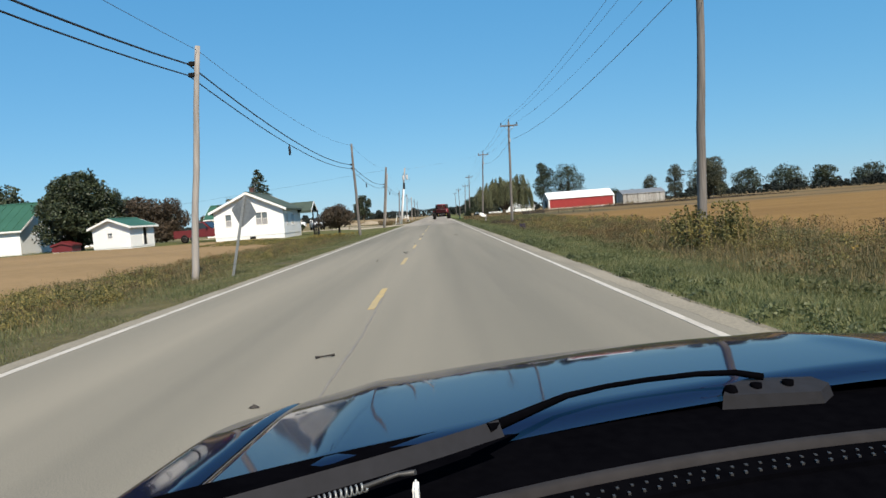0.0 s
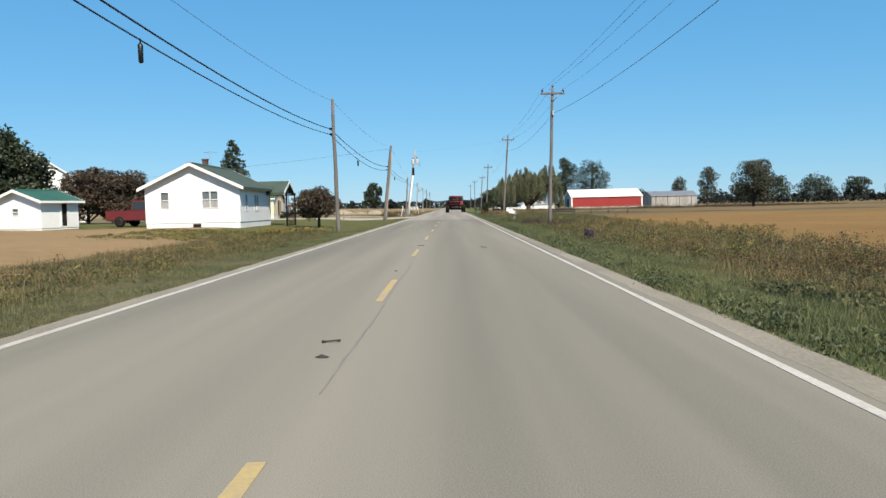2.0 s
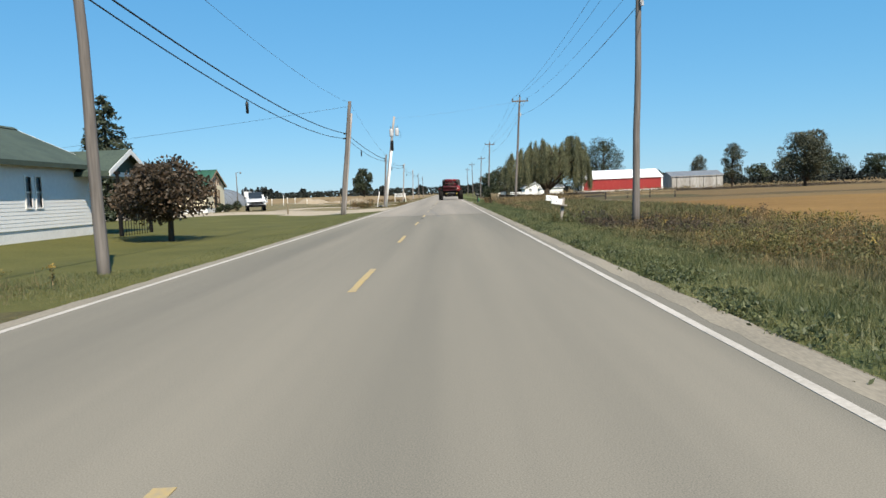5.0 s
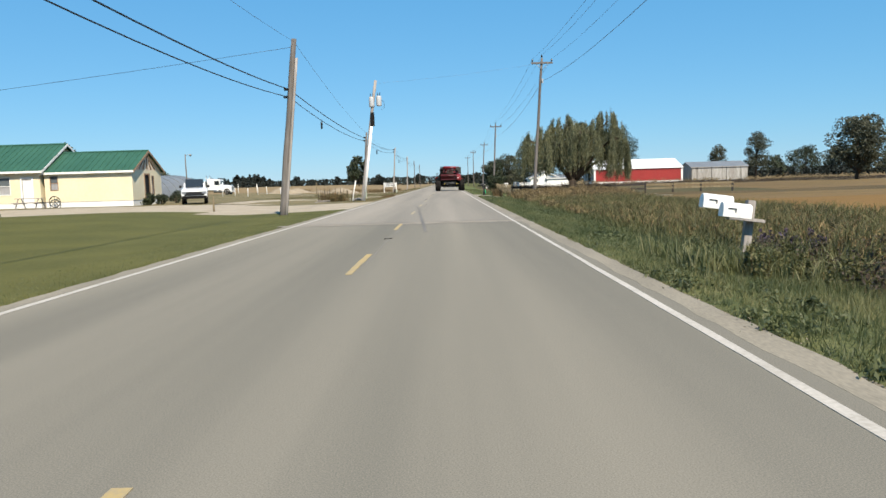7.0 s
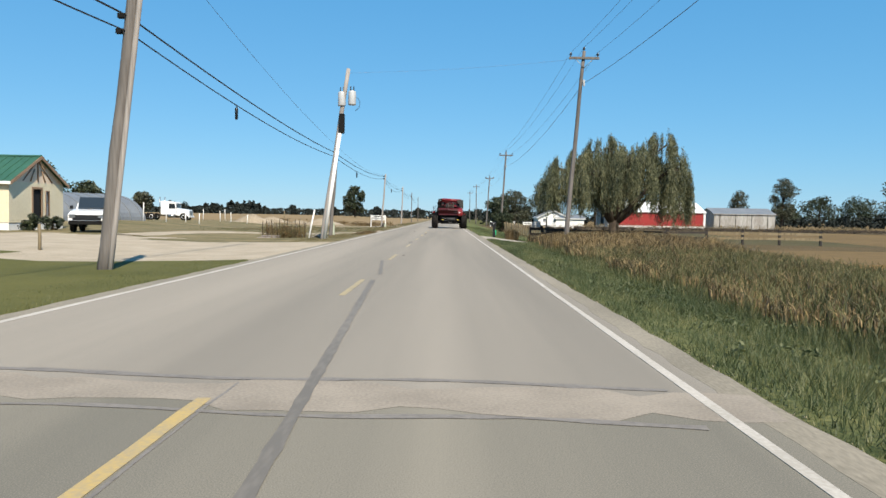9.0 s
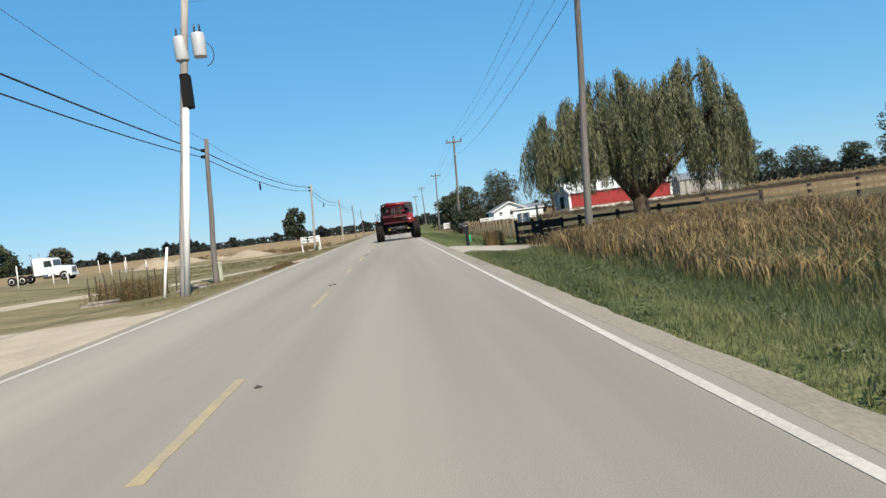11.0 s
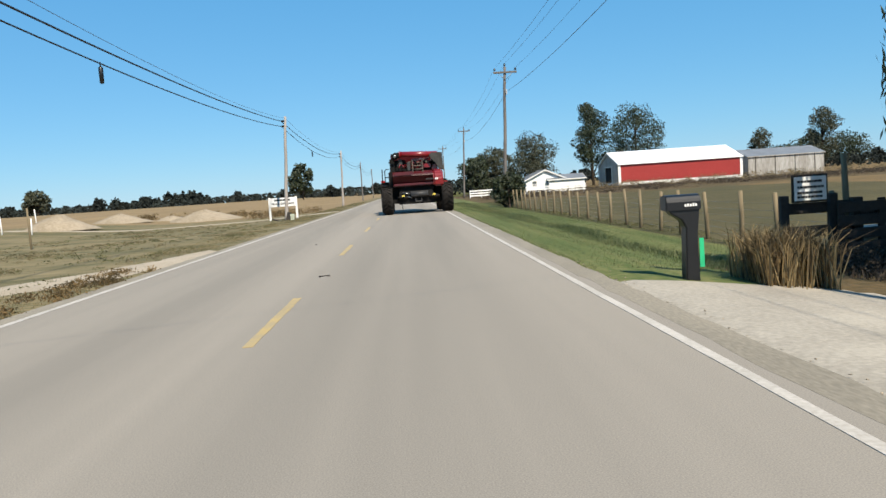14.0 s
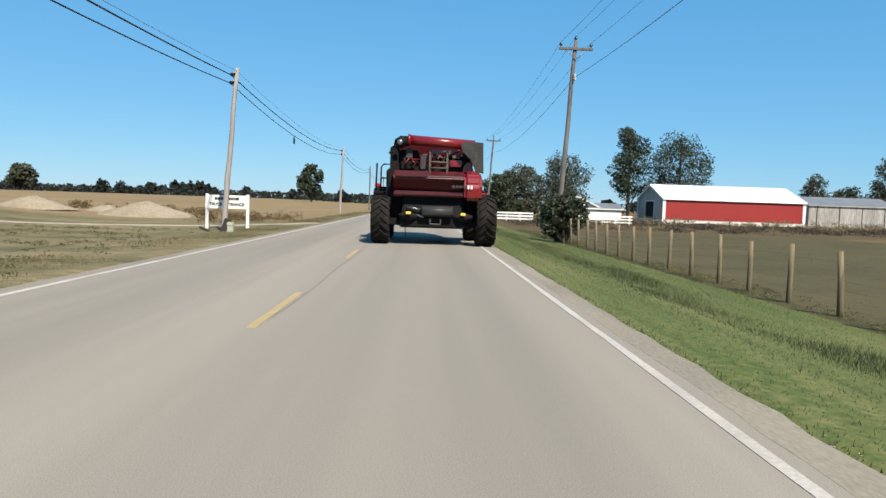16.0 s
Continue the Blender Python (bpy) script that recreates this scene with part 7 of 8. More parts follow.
# ---- combine harvester standing in the lane ----
def lug_wheel(parent, x, y, r, w, lugs):
    """A tractor wheel: carcass with chevron lugs, and a rim."""
    m = Matrix.Translation((x, y, r)) @ pose(0, 0, 0, 0, 90, 0)
    bm = bmesh.new()
    rc = r - 0.05
    lathe(bm, [(r * 0.52, -w * 0.46), (rc * 0.86, -w / 2), (rc, -w * 0.42), (rc, w * 0.42), (rc * 0.86, w / 2), (r * 0.52, w * 0.46)], 36, m)
    bmesh.ops.recalc_face_normals(bm, faces=bm.faces)
    t = part("wheel", bm, M_TYRE, parent, "dusty black lugged tyre")
    for k in range(lugs):
        for s in (-1, 1):
            a0 = (k + (0.5 if s > 0 else 0)) * math.tau / lugs
            bm = bmesh.new()
            rows = []
            for q in range(4):
                f = q / 3
                zz = s * w * (0.0 + 0.5 * f)
                a = a0 + 0.30 * f * (22 / lugs)
                ri, ro = (rc - 0.03, r) if f < 0.9 else (rc * 0.88, rc * 0.97)
                da = 0.042 * (22 / lugs)
                rows.append([bm.verts.new(m @ Vector((rr * math.cos(a + e), rr * math.sin(a + e), zz))) for rr, e in ((ri, -da), (ro, -da * 0.7), (ro, da * 0.7), (ri, da))])
            for p, q in zip(rows, rows[1:]):
                for i in range(3):
                    bm.faces.new((p[i], p[i + 1], q[i + 1], q[i]))
            bm.faces.new(rows[0])
            bm.faces.new(rows[-1][::-1])
            bmesh.ops.recalc_face_normals(bm, faces=bm.faces)
            part("tread_lug", bm, M_TYRE, t)
    bm = bmesh.new()
    lathe(bm, [(0.1, -w * 0.2), (r * 0.3, -w * 0.25), (r * 0.5, -w * 0.42), (r * 0.53, -w * 0.44), (r * 0.53, w * 0.44), (r * 0.5, w * 0.42), (r * 0.3, w * 0.25), (0.1, w * 0.2)], 24, m)
    part("rim", bm, M_COMBINE_RED, t, "red painted wheel rim")
    return t


cb = thing("combine_harvester", 0.747, 182.44, 0.0, "large red combine harvester seen from behind, on the road", "combine harvester", on_road=True)
lug_wheel(cb, -1.70, 0.0, 0.80, 0.62, 20)
lug_wheel(cb, 1.76, 0.0, 0.86, 0.66, 20)
lug_wheel(cb, -1.80, 3.9, 0.98, 0.78, 24)
lug_wheel(cb, 1.66, 3.9, 0.98, 0.78, 24)
bm = bmesh.new()
box(bm, -1.45, 1.45, -0.12, 0.12, 0.62, 0.86, bev=0.03)
part("rear_axle", bm, M_BLACKPART, cb)
bm = bmesh.new()
box(bm, -1.5, 1.4, 3.7, 4.1, 0.8, 1.2, bev=0.04)
part("front_axle", bm, M_BLACKPART, cb)
# separator body and rear hood
bm = bmesh.new()
side_prism(bm, [(-0.35, 0.95), (5.4, 0.85), (5.6, 1.7), (5.0, 2.4), (0.6, 2.4), (-0.2, 1.75)], -1.0, 1.0)
bmesh.ops.bevel(bm, geom=list(bm.edges), offset=0.05, segments=2, affect="EDGES")
part("separator_body", bm, M_BLACKPART, cb)
bm = bmesh.new()
side_prism(bm, [(-0.50, 1.66), (-0.42, 1.58), (2.2, 1.56), (2.2, 2.44), (-0.1, 2.44), (-0.62, 2.26), (-0.64, 2.2), (-0.12, 1.74)], -1.32, 1.0)
bmesh.ops.bevel(bm, geom=list(bm.edges), offset=0.03, segments=2, affect="EDGES")
part("rear_hood", bm, M_RED_SHADED, cb, "red sloping rear hood, coloured darker for shade")
bm = bmesh.new()
side_prism(bm, [(-0.66, 1.5), (3.2, 1.45), (3.2, 2.5), (0.1, 2.5), (-0.45, 2.32), (-0.68, 2.0)], 1.0, 1.58)
bmesh.ops.bevel(bm, geom=list(bm.edges), offset=0.10, segments=3, affect="EDGES")
part("side_panel", bm, M_COMBINE_RED, cb, "glossy red side panel")
bm = bmesh.new()
side_prism(bm, [(0.9, 1.52), (3.2, 1.45), (3.2, 2.5), (1.2, 2.5), (1.0, 2.3)], -1.58, -1.325)
bmesh.ops.bevel(bm, geom=list(bm.edges), offset=0.05, segments=2, affect="EDGES")
part("side_panel", bm, M_RED_SHADED, cb)
bm = bmesh.new()
box(bm, -1.56, -1.30, -0.1, 0.9, 1.42, 2.5, bev=0.06)
part("side_housing", bm, M_BLACKPART, cb, "black housing beside the rear hood")
for x0, x1 in ((-1.98, -1.38), (1.42, 2.0)):
    bm = bmesh.new()
    o = [(0.35 + 1.02 * math.cos(a), 0.72 + 1.02 * math.sin(a)) for a in np.linspace(0.55, 1.75, 9)]
    side_prism(bm, o + [(y * 0.97 + 0.01, z * 0.96) for y, z in o[::-1]], x0, x1)
    part("mudguard", bm, M_BLACKPART, cb)
for k, (x0, x1) in enumerate(((0.60, 0.69), (0.72, 0.81), (0.84, 0.93), (0.96, 1.04))):
    bm = bmesh.new()
    box(bm, x0 + 0.0, x1 + 0.0, -0.71, -0.64, 1.90, 1.98)
    part("lettering_bar", bm, M_GREYPART, cb)
for x in (1.13, 1.23):
    bm = bmesh.new()
    box(bm, x - 0.03, x + 0.03, -0.715, -0.67, 1.87, 1.99)
    part("lettering_bar", bm, M_TRIM, cb)
bm = bmesh.new()
box(bm, -1.25, -0.2, -0.68, -0.60, 2.2, 2.40, pose(0, 0, 0, 0, 0, 0), bev=0.03)
part("lid_panel", bm, M_RED_SHADED, cb, "raised red engine lid")
bm = bmesh.new()
box(bm, -1.28, 0.98, -0.56, -0.46, 1.62, 1.76, bev=0.03)
part("hood_lip", bm, M_RED_SHADED, cb)
# engine deck: steps, screens, pipes
bm = bmesh.new()
box(bm, -1.4, 1.35, 0.5, 3.0, 2.4, 2.62, bev=0.03)
part("engine_deck", bm, M_BLACKPART, cb)
bm = bmesh.new()
box(bm, -1.35, -0.5, 0.5, 1.6, 2.6, 3.15, bev=0.05)
part("radiator_box", bm, M_BLACKPART, cb)
bm = bmesh.new()
box(bm, 0.35, 1.3, 0.7, 1.8, 2.6, 3.0, bev=0.06)
part("engine_block", bm, M_BLACKPART, cb)
for k in range(3):
    bm = bmesh.new()
    z = 2.34 + 0.2 * k
    chain(bm, [(-0.12, -0.2 + 0.12 * k, z + 0.12), (-0.12, -0.3 + 0.12 * k, z), (0.42, -0.3 + 0.12 * k, z), (0.42, -0.2 + 0.12 * k, z + 0.12)], 0.028, 6)
    part("ladder_step", bm, M_DUSTYPART, cb)
for s in (-0.14, 0.44):
    bm = bmesh.new()
    chain(bm, [(s, -0.3, 2.25), (s, 0.1, 2.95), (s, 0.4, 3.15)], 0.03, 6)
    part("ladder_rail", bm, M_DUSTYPART, cb)
rr = random.Random(8)
for k in range(44):
    x = rr.uniform(-1.2, 1.25)
    bm = bmesh.new()
    y0, z0 = rr.uniform(0.2, 0.9), rr.uniform(2.55, 2.8)
    chain(bm, [(x, y0, z0), (x + rr.uniform(-0.25, 0.25), y0 + rr.uniform(-0.2, 0.2), z0 + rr.uniform(0.1, 0.3)), (x + rr.uniform(-0.4, 0.4), y0 + rr.uniform(0, 0.4), z0 + rr.uniform(0.15, 0.5))], rr.choice((0.02, 0.03, 0.045)), 6)
    part("engine_pipe", bm, rr.choice((M_COMBINE_RED, M_DUSTYPART, M_DUSTYPART, M_BLACKPART, M_BLACKPART)), cb)
for x0, x1, z0, z1, mm in ((-0.1, 0.25, 2.9, 3.2, M_COMBINE_RED), (0.55, 0.95, 2.62, 2.85, M_COMBINE_RED), (0.25, 0.6, 3.12, 3.17, M_TRIM), (-0.45, -0.25, 2.5, 3.0, M_GREYPART), (1.0, 1.3, 2.45, 2.8, M_COMBINE_RED), (-1.1, -0.62, 2.5, 2.78, M_BLACKPART), (0.62, 0.9, 2.9, 3.04, M_DUSTYPART), (-0.95, -0.72, 2.85, 3.2, M_GREYPART), (0.3, 0.52, 2.55, 2.9, M_RED_SHADED)):
    bm = bmesh.new()
    box(bm, x0, x1, 0.35, 0.7, z0, z1, bev=0.02)
    part("engine_cover", bm, mm, cb)
# grain tank
bm = bmesh.new()
side_prism(bm, [(1.7, 2.6), (5.0, 2.6), (5.2, 3.45), (1.5, 3.45)], -1.4, 1.4)
part("grain_tank", bm, M_RED_SHADED, cb)
for s in (-1, 1):
    bm = bmesh.new()
    side_prism(bm, [(1.6, 3.45), (5.1, 3.45), (4.6, 3.62), (2.0, 3.62)], s * 1.36 - 0.03, s * 1.36 + 0.03)
    part("tank_extension", bm, M_GREYPART, cb)
bm = bmesh.new()
prism(bm, [(0.86, 3.36), (1.0, 3.46), (1.62, 3.44), (1.66, 2.42), (1.40, 2.46), (1.22, 2.86), (0.95, 3.12)], 0.02, 0.10)
part("tank_flap", bm, M_FLAP, cb, "dark grey folded tank flap")
bm = bmesh.new()
box(bm, 1.55, 1.6, 0.3, 1.6, 2.5, 3.4, bev=0.01)
part("tank_side", bm, M_GREYPART, cb)
# unloading auger folded across the back
bm = bmesh.new()
tube(bm, (-0.85, 0.2, 3.46), (1.35, 0.28, 3.36), 0.17, n=24)
au = part("auger_tube", bm, M_COMBINE_RED, cb, "red unloading auger tube")
bm = bmesh.new()
tube(bm, (-0.88, 0.2, 3.46), (-0.80, 0.2, 3.46), 0.20, n=24)
part("flange", bm, M_COMBINE_RED, au)
bm = bmesh.new()
chain(bm, [(-0.9, 0.2, 3.42), (-1.08, 0.1, 3.4), (-1.15, -0.02, 3.32)], [0.17, 0.19, 0.2], 16)
part("spout", bm, M_BLACKPART, au, "black rubber auger spout")
# bright chrome disc added for the white reflection on the spout
bm = bmesh.new()
lathe(bm, [(0.02, 0), (0.09, 0.0), (0.1, 0.03), (0.02, 0.04)], 14, Matrix.Translation((-1.13, -0.24, 3.35)) @ pose(0, 0, 0, 90, 0, 0))
part("spout_glint", bm, M_CHROME, au)
# left ladder rail, lamps, mirrors
bm = bmesh.new()
chain(bm, [(-1.80, 1.2, 1.7), (-1.80, 1.2, 2.58), (-1.72, 1.2, 2.68), (-1.42, 1.2, 2.68), (-1.42, 1.2, 1.75)], 0.028, 6)
chain(bm, [(-1.80, 1.2, 2.2), (-1.42, 1.2, 2.2)], 0.022, 6)
part("hand_rail", bm, M_BLACKPART, cb)
bm = bmesh.new()
tube(bm, (-1.98, 1.4, 1.6), (-1.96, 1.4, 2.72), 0.035, n=6)
part("rail_post", bm, M_BLACKPART, cb)
bm = bmesh.new()
box(bm, -1.46, -1.18, 0.15, 0.5, 2.0, 3.24, bev=0.04)
part("air_intake", bm, M_BLACKPART, cb)
bm = bmesh.new()
box(bm, -1.52, -1.36, 0.15, 0.3, 2.98, 3.06, bev=0.02)
part("work_lamp", bm, M_BLACKPART, cb)
for x, y, z, mm in ((-1.98, 2.6, 1.98, M_REDLENS), (1.75, 0.8, 1.72, M_REDLENS)):
    bm = bmesh.new()
    box(bm, x - 0.12, x + 0.12, y - 0.05, y + 0.05, z - 0.06, z + 0.06, bev=0.02)
    part("marker_lamp", bm, mm, cb, "red marker lamp" if mm is M_REDLENS else "amber marker lamp")
    bm = bmesh.new()
    tube(bm, (x, y, z - 0.05), (x * 0.7, y, z - 0.3), 0.02, n=6)
    part("lamp_arm", bm, M_BLACKPART, cb)
bm = bmesh.new()
tube(bm, (1.62, 1.5, 2.4), (1.62, 1.5, 3.45), 0.015, n=6)
part("aerial", bm, M_BLACKPART, cb)
bm = bmesh.new()
box(bm, -1.3, 1.3, 0.3, 3.6, 0.62, 1.0, bev=0.05)
part("belly_pan", bm, M_BLACKPART, cb)
for x0, x1 in ((-1.45, -1.02), (1.02, 1.45)):
    bm = bmesh.new()
    box(bm, x0, x1, 0.1, 3.2, 0.85, 1.6, bev=0.04)
    part("side_shield", bm, M_BLACKPART, cb)
# chopper, spreader discs, hitch
bm = bmesh.new()
tube(bm, (-0.36, -0.45, 1.12), (0.66, -0.45, 1.12), 0.17, n=16)
box(bm, -0.36, 0.66, -0.6, -0.3, 1.0, 1.26, bev=0.03)
part("chopper_drum", bm, M_GREYPART, cb, "dark grey straw chopper housing")
for x in (-0.78, 1.0):
    bm = bmesh.new()
    lathe(bm, [(0.05, 0.1), (0.33, 0.03), (0.36, -0.03), (0.3, -0.12), (0.1, -0.2)], 20, Matrix.Translation((x, -0.2, 0.98)))
    d = part("spreader_disc", bm, M_TYRE, cb, "", True)
    bm = bmesh.new()
    box(bm, x - 0.09, x + 0.07, -0.64, -0.60, 1.0, 1.09, bev=0.01)
    part("tail_lamp", bm, M_LAMP, d, "pale amber tail lamp")
bm = bmesh.new()
box(bm, -1.1, 1.1, -0.3, 0.6, 0.56, 0.98, bev=0.05)
part("rear_frame", bm, M_BLACKPART, cb)
bm = bmesh.new()
chain(bm, [(-0.08, -0.55, 0.86), (-0.08, -0.6, 0.7), (0.26, -0.6, 0.7), (0.26, -0.55, 0.86)], 0.03, 6)
part("drawbar_hoop", bm, M_GREYPART, cb)
for x0, x1, z in ((-0.85, -0.4, 1.24), (-0.55, -0.3, 1.0)):
    bm = bmesh.new()
    tube(bm, (x0, -0.4, z), (x1, -0.45, z - 0.08), 0.03, n=8)
    part("hydraulic_ram", bm, M_CHROME, cb)
bm = bmesh.new()
tube(bm, (-0.86, -0.2, 0.2), (-0.9, -0.2, 0.65), 0.015, n=6)
part("hanging_hose", bm, M_BLACKPART, cb)
# cab roof ahead of the tank
bm = bmesh.new()
side_prism(bm, [(5.2, 1.7), (6.9, 1.7), (7.0, 3.3), (5.2, 3.4)], -0.95, 0.95)
bmesh.ops.bevel(bm, geom=list(bm.edges), offset=0.08, segments=2, affect="EDGES")
part("cab", bm, M_GLASS, cb)
bm = bmesh.new()
box(bm, -1.05, 1.05, 5.1, 7.2, 3.3, 3.5, bev=0.06)
part("cab_roof", bm, M_COMBINE_RED, cb)

# ---- front of the car that carries the camera, where it stands at the start ----
M_SEAL = mat("dusty_rubber_seal", (0.036, 0.033, 0.035), (0.024, 0.022, 0.024), 0.85, scale=4, fine=30, bump=0.1, spec=0.15)
M_BRACKET = mat("satin_grey_plastic", (0.016, 0.016, 0.022), (0.010, 0.010, 0.014), 0.8, scale=4, fine=40, bump=0.1, spec=0.3)
car = thing("dark_blue_car", -0.072, 0.0, 0.0, "dark blue car's bonnet, wings and wipers seen over the dashboard", "car", on_road=True)


def smooth01(a, b, v):
    t = min(max((v - a) / (b - a), 0), 1)
    return t * t * (3 - 2 * t)


def scuttle(u):
    """How far ahead the foot of the windscreen lies at u across."""
    return 0.96 + 0.20 * (1 - ((u - 0.45) / 0.9) ** 2)


def bonnet_z(u, v):
    """Height of the car's front skin at u across and v ahead."""
    a = abs(u)
    d = v - (1.91 - 0.35 * a ** 2.2)
    z = 1.03 + 0.045 * u - 0.08 * (v - 1.0) - 0.10 * max(0, d) ** 2 - 2.0 * max(0, d - 0.42) ** 2
    z -= 0.012 * a * a + 0.014 * smooth01(0.55, 0.85, a) + 0.012 * smooth01(0.82, 0.97, a) + 1.2 * max(0, a - 0.955) ** 1.25
    z += 0.004 * math.exp(-((a - 0.60) / 0.05) ** 2)       # soft crease along the bonnet's edge
    z -= 0.012 * math.exp(-((a - 0.815) / 0.008) ** 2)     # shut line to the wing
    z -= 0.015 * smooth01(0.32, 0.2, v - scuttle(u))
    return z


def skin(us, n, drop=None):
    bm = bmesh.new()
    g = []
    for k in range(n):
        t = k / (n - 1)
        row = []
        for u in us:
            v0 = scuttle(u) + 0.20
            v = v0 + t * (2.56 - 0.35 * abs(u) ** 2.2 - v0)
            row.append(bm.verts.new((u * (1 - 0.03 * smooth01(0.6, 1.0, t)), v, bonnet_z(u, v))))
        g.append(row)
    for a, b in zip(g, g[1:]):
        for i in range(len(us) - 1):
            f = bm.faces.new((a[i], a[i + 1], b[i + 1], b[i]))
            f.smooth = True
    if drop is not None:
        i = 0 if drop < 0 else len(us) - 1
        low = [bm.verts.new((row[i].co.x + 0.02 * drop, row[i].co.y, 0.45)) for row in g]
        for k in range(n - 1):
            bm.faces.new((g[k][i], g[k + 1][i], low[k + 1], low[k]))
    return bm


part("bonnet", skin(list(np.linspace(-0.813, 0.813, 90)), 44), M_HOOD, car, "glossy dark blue bonnet")
part("wing", skin(list(np.linspace(-1.03, -0.817, 18)), 44, -1), M_HOOD, car)
part("wing", skin(list(np.linspace(0.817, 1.03, 18)), 44, 1), M_HOOD, car)
bm = bmesh.new()
box(bm, -0.9, 0.9, 2.1, 2.42, 0.3, 0.62, bev=0.08)
part("bumper", bm, M_HOOD, car)
bm = bmesh.new()
box(bm, -0.9, 0.9, 1.2, 2.05, 0.32, 0.75)
part("engine_bay", bm, M_BLACKPART, car)
for s in (-1, 1):
    wheel(car, s * 0.86, 1.7, 0.33, 0.22)
us_dash = list(np.linspace(-0.86, 0.86, 21))
# unseen roof and doors, and the dashboard, round the driver's place; the windscreen is left out
# roof added above the view to cast shade on dashboard and scuttle
bm = bmesh.new()
rows = [[bm.verts.new((u, y, z - 0.05 * abs(u) ** 2.5)) for u in np.linspace(-0.78, 0.78, 13)] for y, z in ((0.20, 1.535), (0.10, 1.55), (-0.4, 1.58), (-1.2, 1.56), (-1.9, 1.42), (-2.3, 1.12))]
for a, b in zip(rows, rows[1:]):
    for k in range(12):
        bm.faces.new((a[k], a[k + 1], b[k + 1], b[k])).smooth = True
bmesh.ops.solidify(bm, geom=list(bm.faces), thickness=0.05)
part("roof", bm, M_HOOD, car)
for q in (-1, 1):
    bm = bmesh.new()
    chain(bm, [(q * 0.88, -0.62, 0.93), (q * 0.83, -0.58, 1.25), (q * 0.77, -0.5, 1.53)], 0.04, 8)
    part("door_pillar", bm, M_HOOD, car)
    bm = bmesh.new()
    box(bm, q * 0.92 - 0.05, q * 0.92 + 0.05, -2.2, 0.45, 0.3, 0.95, bev=0.03)
    part("door", bm, M_HOOD, car)
bm = bmesh.new()
rows = [[bm.verts.new((u, y if y < 0.5 else scuttle(u) - 0.085, z)) for u in us_dash] for y, z in ((0.30, 0.55), (0.32, 0.88), (0.6, 0.925), (0.6, 0.5))]
for a, b in zip(rows, rows[1:]):
    for k in range(len(us_dash) - 1):
        bm.faces.new((a[k], a[k + 1], b[k + 1], b[k]))
part("dashboard", bm, M_SCUTTLE, car, "matt black dashboard top")
# scuttle below the windscreen
us = list(np.linspace(-1.0, 1.0, 41))
bm = bmesh.new()
rows = [[bm.verts.new((u, scuttle(u) + dv, z)) for u in us] for dv, z in ((-0.2, 0.5), (-0.2, 0.93), (-0.07, 0.955), (0.03, 0.965), (0.2, 0.983), (0.33, 0.985), (0.34, 0.5))]
for a, b in zip(rows, rows[1:]):
    for i in range(len(us) - 1):
        bm.faces.new((a[i], a[i + 1], b[i + 1], b[i]))
part("scuttle_panel", bm, M_SCUTTLE, car)
bm = bmesh.new()
us2 = np.linspace(-0.43, 0.98, 24)
rows = [[bm.verts.new((u, scuttle(u) + dv, z - 0.03 * abs(u) ** 3)) for u in us2] for dv, z in ((-0.012, 0.966), (-0.009, 0.976), (0.006, 0.979), (0.018, 0.974), (0.02, 0.962))]
for a, b in zip(rows, rows[1:]):
    for k in range(len(us2) - 1):
        bm.faces.new((a[k], a[k + 1], b[k + 1], b[k])).smooth = True
part("screen_seal", bm, M_SEAL, car, "flat grey-brown rubber windscreen seal")
bm = bmesh.new()
rows = [[bm.verts.new((u, scuttle(u) + dv, z - 0.03 * abs(u) ** 3)) for u in us if u > -0.5] for dv, z in ((-0.075, 0.945), (-0.075, 0.962), (-0.012, 0.966), (-0.012, 0.945))]
for a, b in zip(rows, rows[1:]):
    for i in range(len(a) - 1):
        bm.faces.new((a[i], a[i + 1], b[i + 1], b[i]))
vent = part("vent_grille", bm, M_SCUTTLE, car)
for k in range(62):
    for j in range(2):
        bm = bmesh.new()
        x = -0.46 + k * 0.0225 + 0.011 * j
        y = scuttle(x) - 0.062 + 0.024 * j
        z = 0.962 - 0.03 * abs(x) ** 3
        box(bm, x - 0.002, x + 0.002, y, y + 0.006, z, z + 0.004)
        part("grille_bar", bm, M_GREYPART, vent)
# wiper
bm = bmesh.new()
chain(bm, [(0.20, 1.375, 1.02), (0.15, 1.375, 1.032), (0.08, 1.375, 1.035), (-0.02, 1.36, 1.035), (-0.1, 1.335, 1.035), (-0.18, 1.29, 1.035), (-0.33, 1.125, 1.035)], [0.007, 0.006, 0.0055, 0.005, 0.005, 0.006, 0.010], 8)
arm = part("wiper_arm", bm, M_SCUTTLE, car, "black wiper arm")
bm = bmesh.new()
side = [(-0.31, 1.14), (-0.40, 1.07), (-0.50, 1.0), (-0.60, 0.935), (-0.70, 0.87)]
lo = [bm.verts.new((x + 0.007, y - 0.013, 1.022)) for x, y in side]
mid = [bm.verts.new((x, y, 1.045)) for x, y in side]
hi = [bm.verts.new((x - 0.007, y + 0.010, 1.03)) for x, y in side]
for a, b in ((lo, mid), (mid, hi), (hi, lo)):
    for k in range(4):
        bm.faces.new((a[k], a[k + 1], b[k + 1], b[k]))
bmesh.ops.recalc_face_normals(bm, faces=bm.faces)
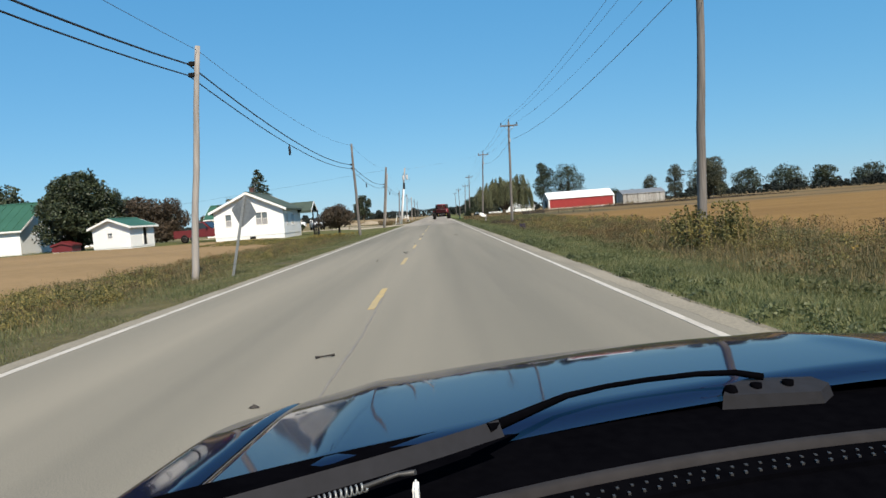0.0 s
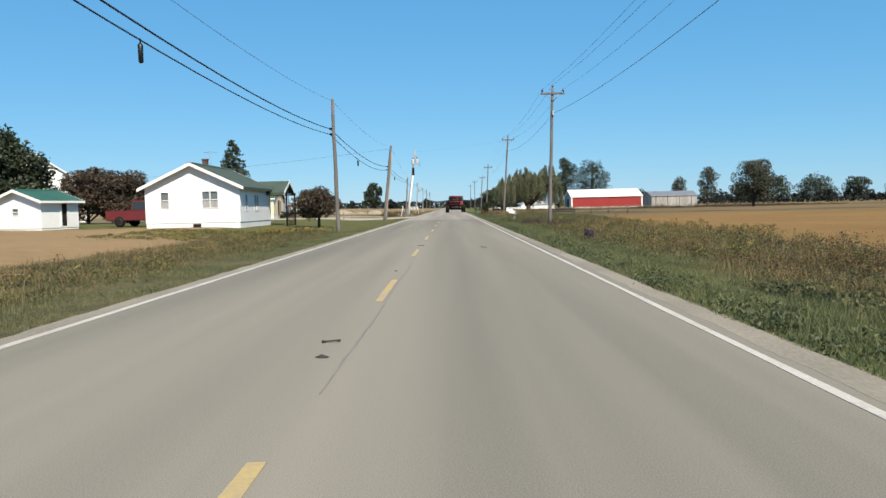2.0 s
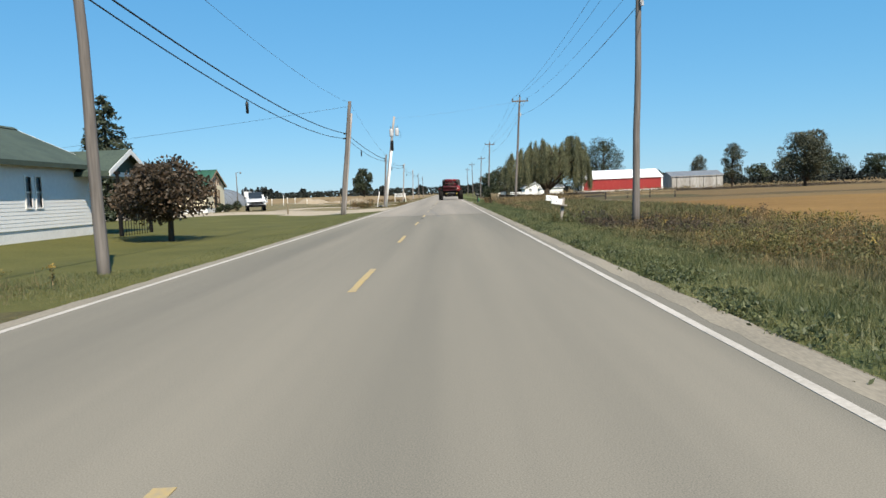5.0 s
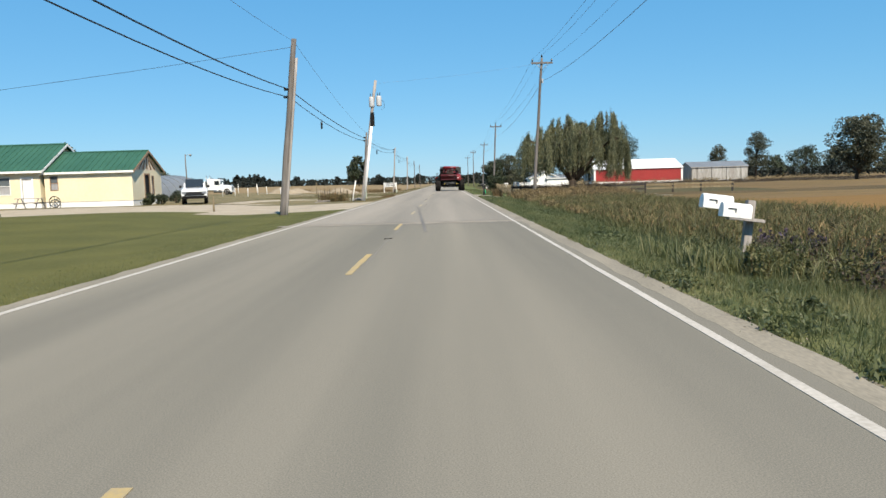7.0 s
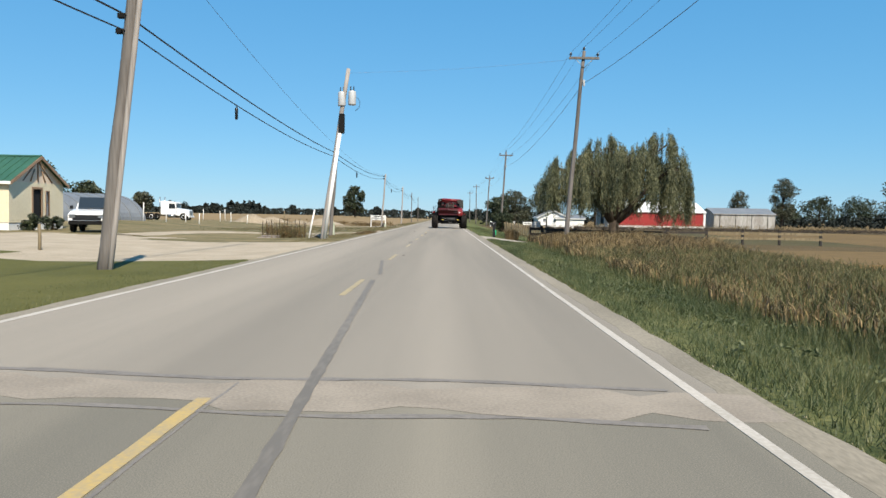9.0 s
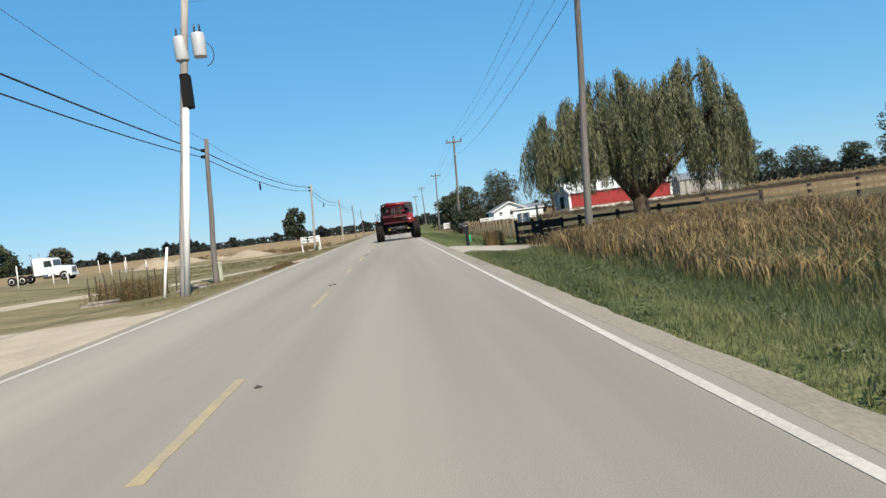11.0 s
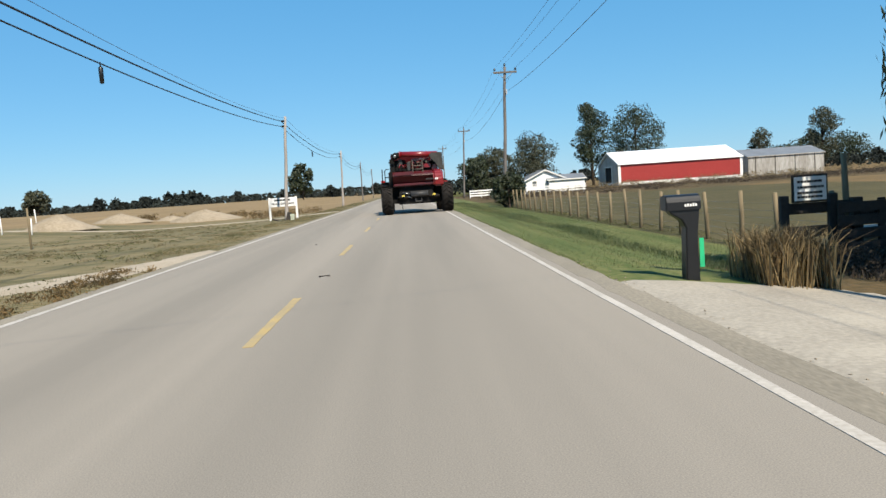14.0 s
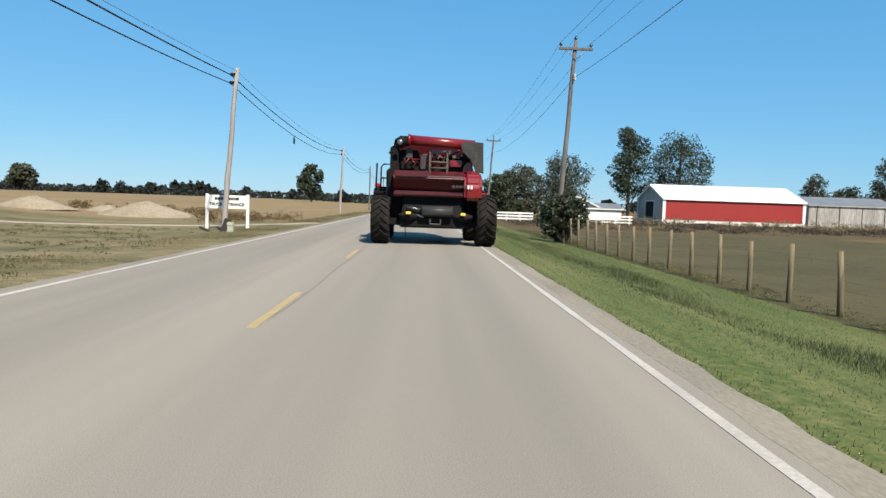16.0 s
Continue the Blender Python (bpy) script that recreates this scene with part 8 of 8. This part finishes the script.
part("arm_cover", bm, M_BRACKET, arm, "satin grey wiper arm cover")
bm = bmesh.new()
pts = []
for k in range(130):
    t = k / 129
    a = t * 16 * math.tau
    p = Vector((-0.60, 0.895, 1.02)).lerp(Vector((-0.50, 0.962, 1.02)), t)
    pts.append(p + Vector((0.5 * math.cos(a), -0.8 * math.cos(a), math.sin(a))) * 0.006)
chain(bm, pts, 0.0018, 4)
part("spring", bm, M_STEEL, arm, "coiled wiper spring")
bm = bmesh.new()
chain(bm, [(-0.505, 0.96, 1.02), (-0.46, 1.0, 1.02), (-0.435, 0.99, 1.025)], 0.004, 6)
part("link_rod", bm, M_GREYPART, arm)
bm = bmesh.new()
box(bm, -0.439, -0.431, 0.95, 0.985, 0.99, 1.018, bev=0.003)
part("link_clip", bm, M_TRIM, arm, "pale plastic clip")
bm = bmesh.new()
lo = [bm.verts.new(p) for p in ((0.10, 1.315, 0.982), (0.12, 1.36, 0.98), (0.18, 1.40, 0.98), (0.30, 1.385, 0.98), (0.32, 1.35, 0.975), (0.285, 1.315, 0.975))]
hi = [bm.verts.new(p) for p in ((0.105, 1.32, 1.006), (0.125, 1.355, 1.016), (0.18, 1.39, 1.016), (0.29, 1.375, 1.014), (0.31, 1.35, 1.006), (0.28, 1.32, 1.0))]
for k in range(6):
    bm.faces.new((lo[k], lo[(k + 1) % 6], hi[(k + 1) % 6], hi[k]))
bm.faces.new(hi)
bmesh.ops.recalc_face_normals(bm, faces=bm.faces)
br = part("wiper_bracket", bm, M_BRACKET, car, "grey wiper pivot cover with two black discs for holes")
# black discs paint the shade of two holes on the cover
for x, y in ((0.175, 1.345), (0.235, 1.35)):
    bm = bmesh.new()
    tube(bm, (x, y, 1.0), (x, y, 1.0175), 0.010, n=16)
    part("hole_disc", bm, M_SCUTTLE, br)
bm = bmesh.new()
lathe(bm, [(0.005, -0.03), (0.012, -0.03), (0.015, 0.0), (0.010, 0.012), (0.005, 0.014)], 12, Matrix.Translation((0.125, 1.338, 1.005)))
part("pivot_nut", bm, M_SCUTTLE, br)
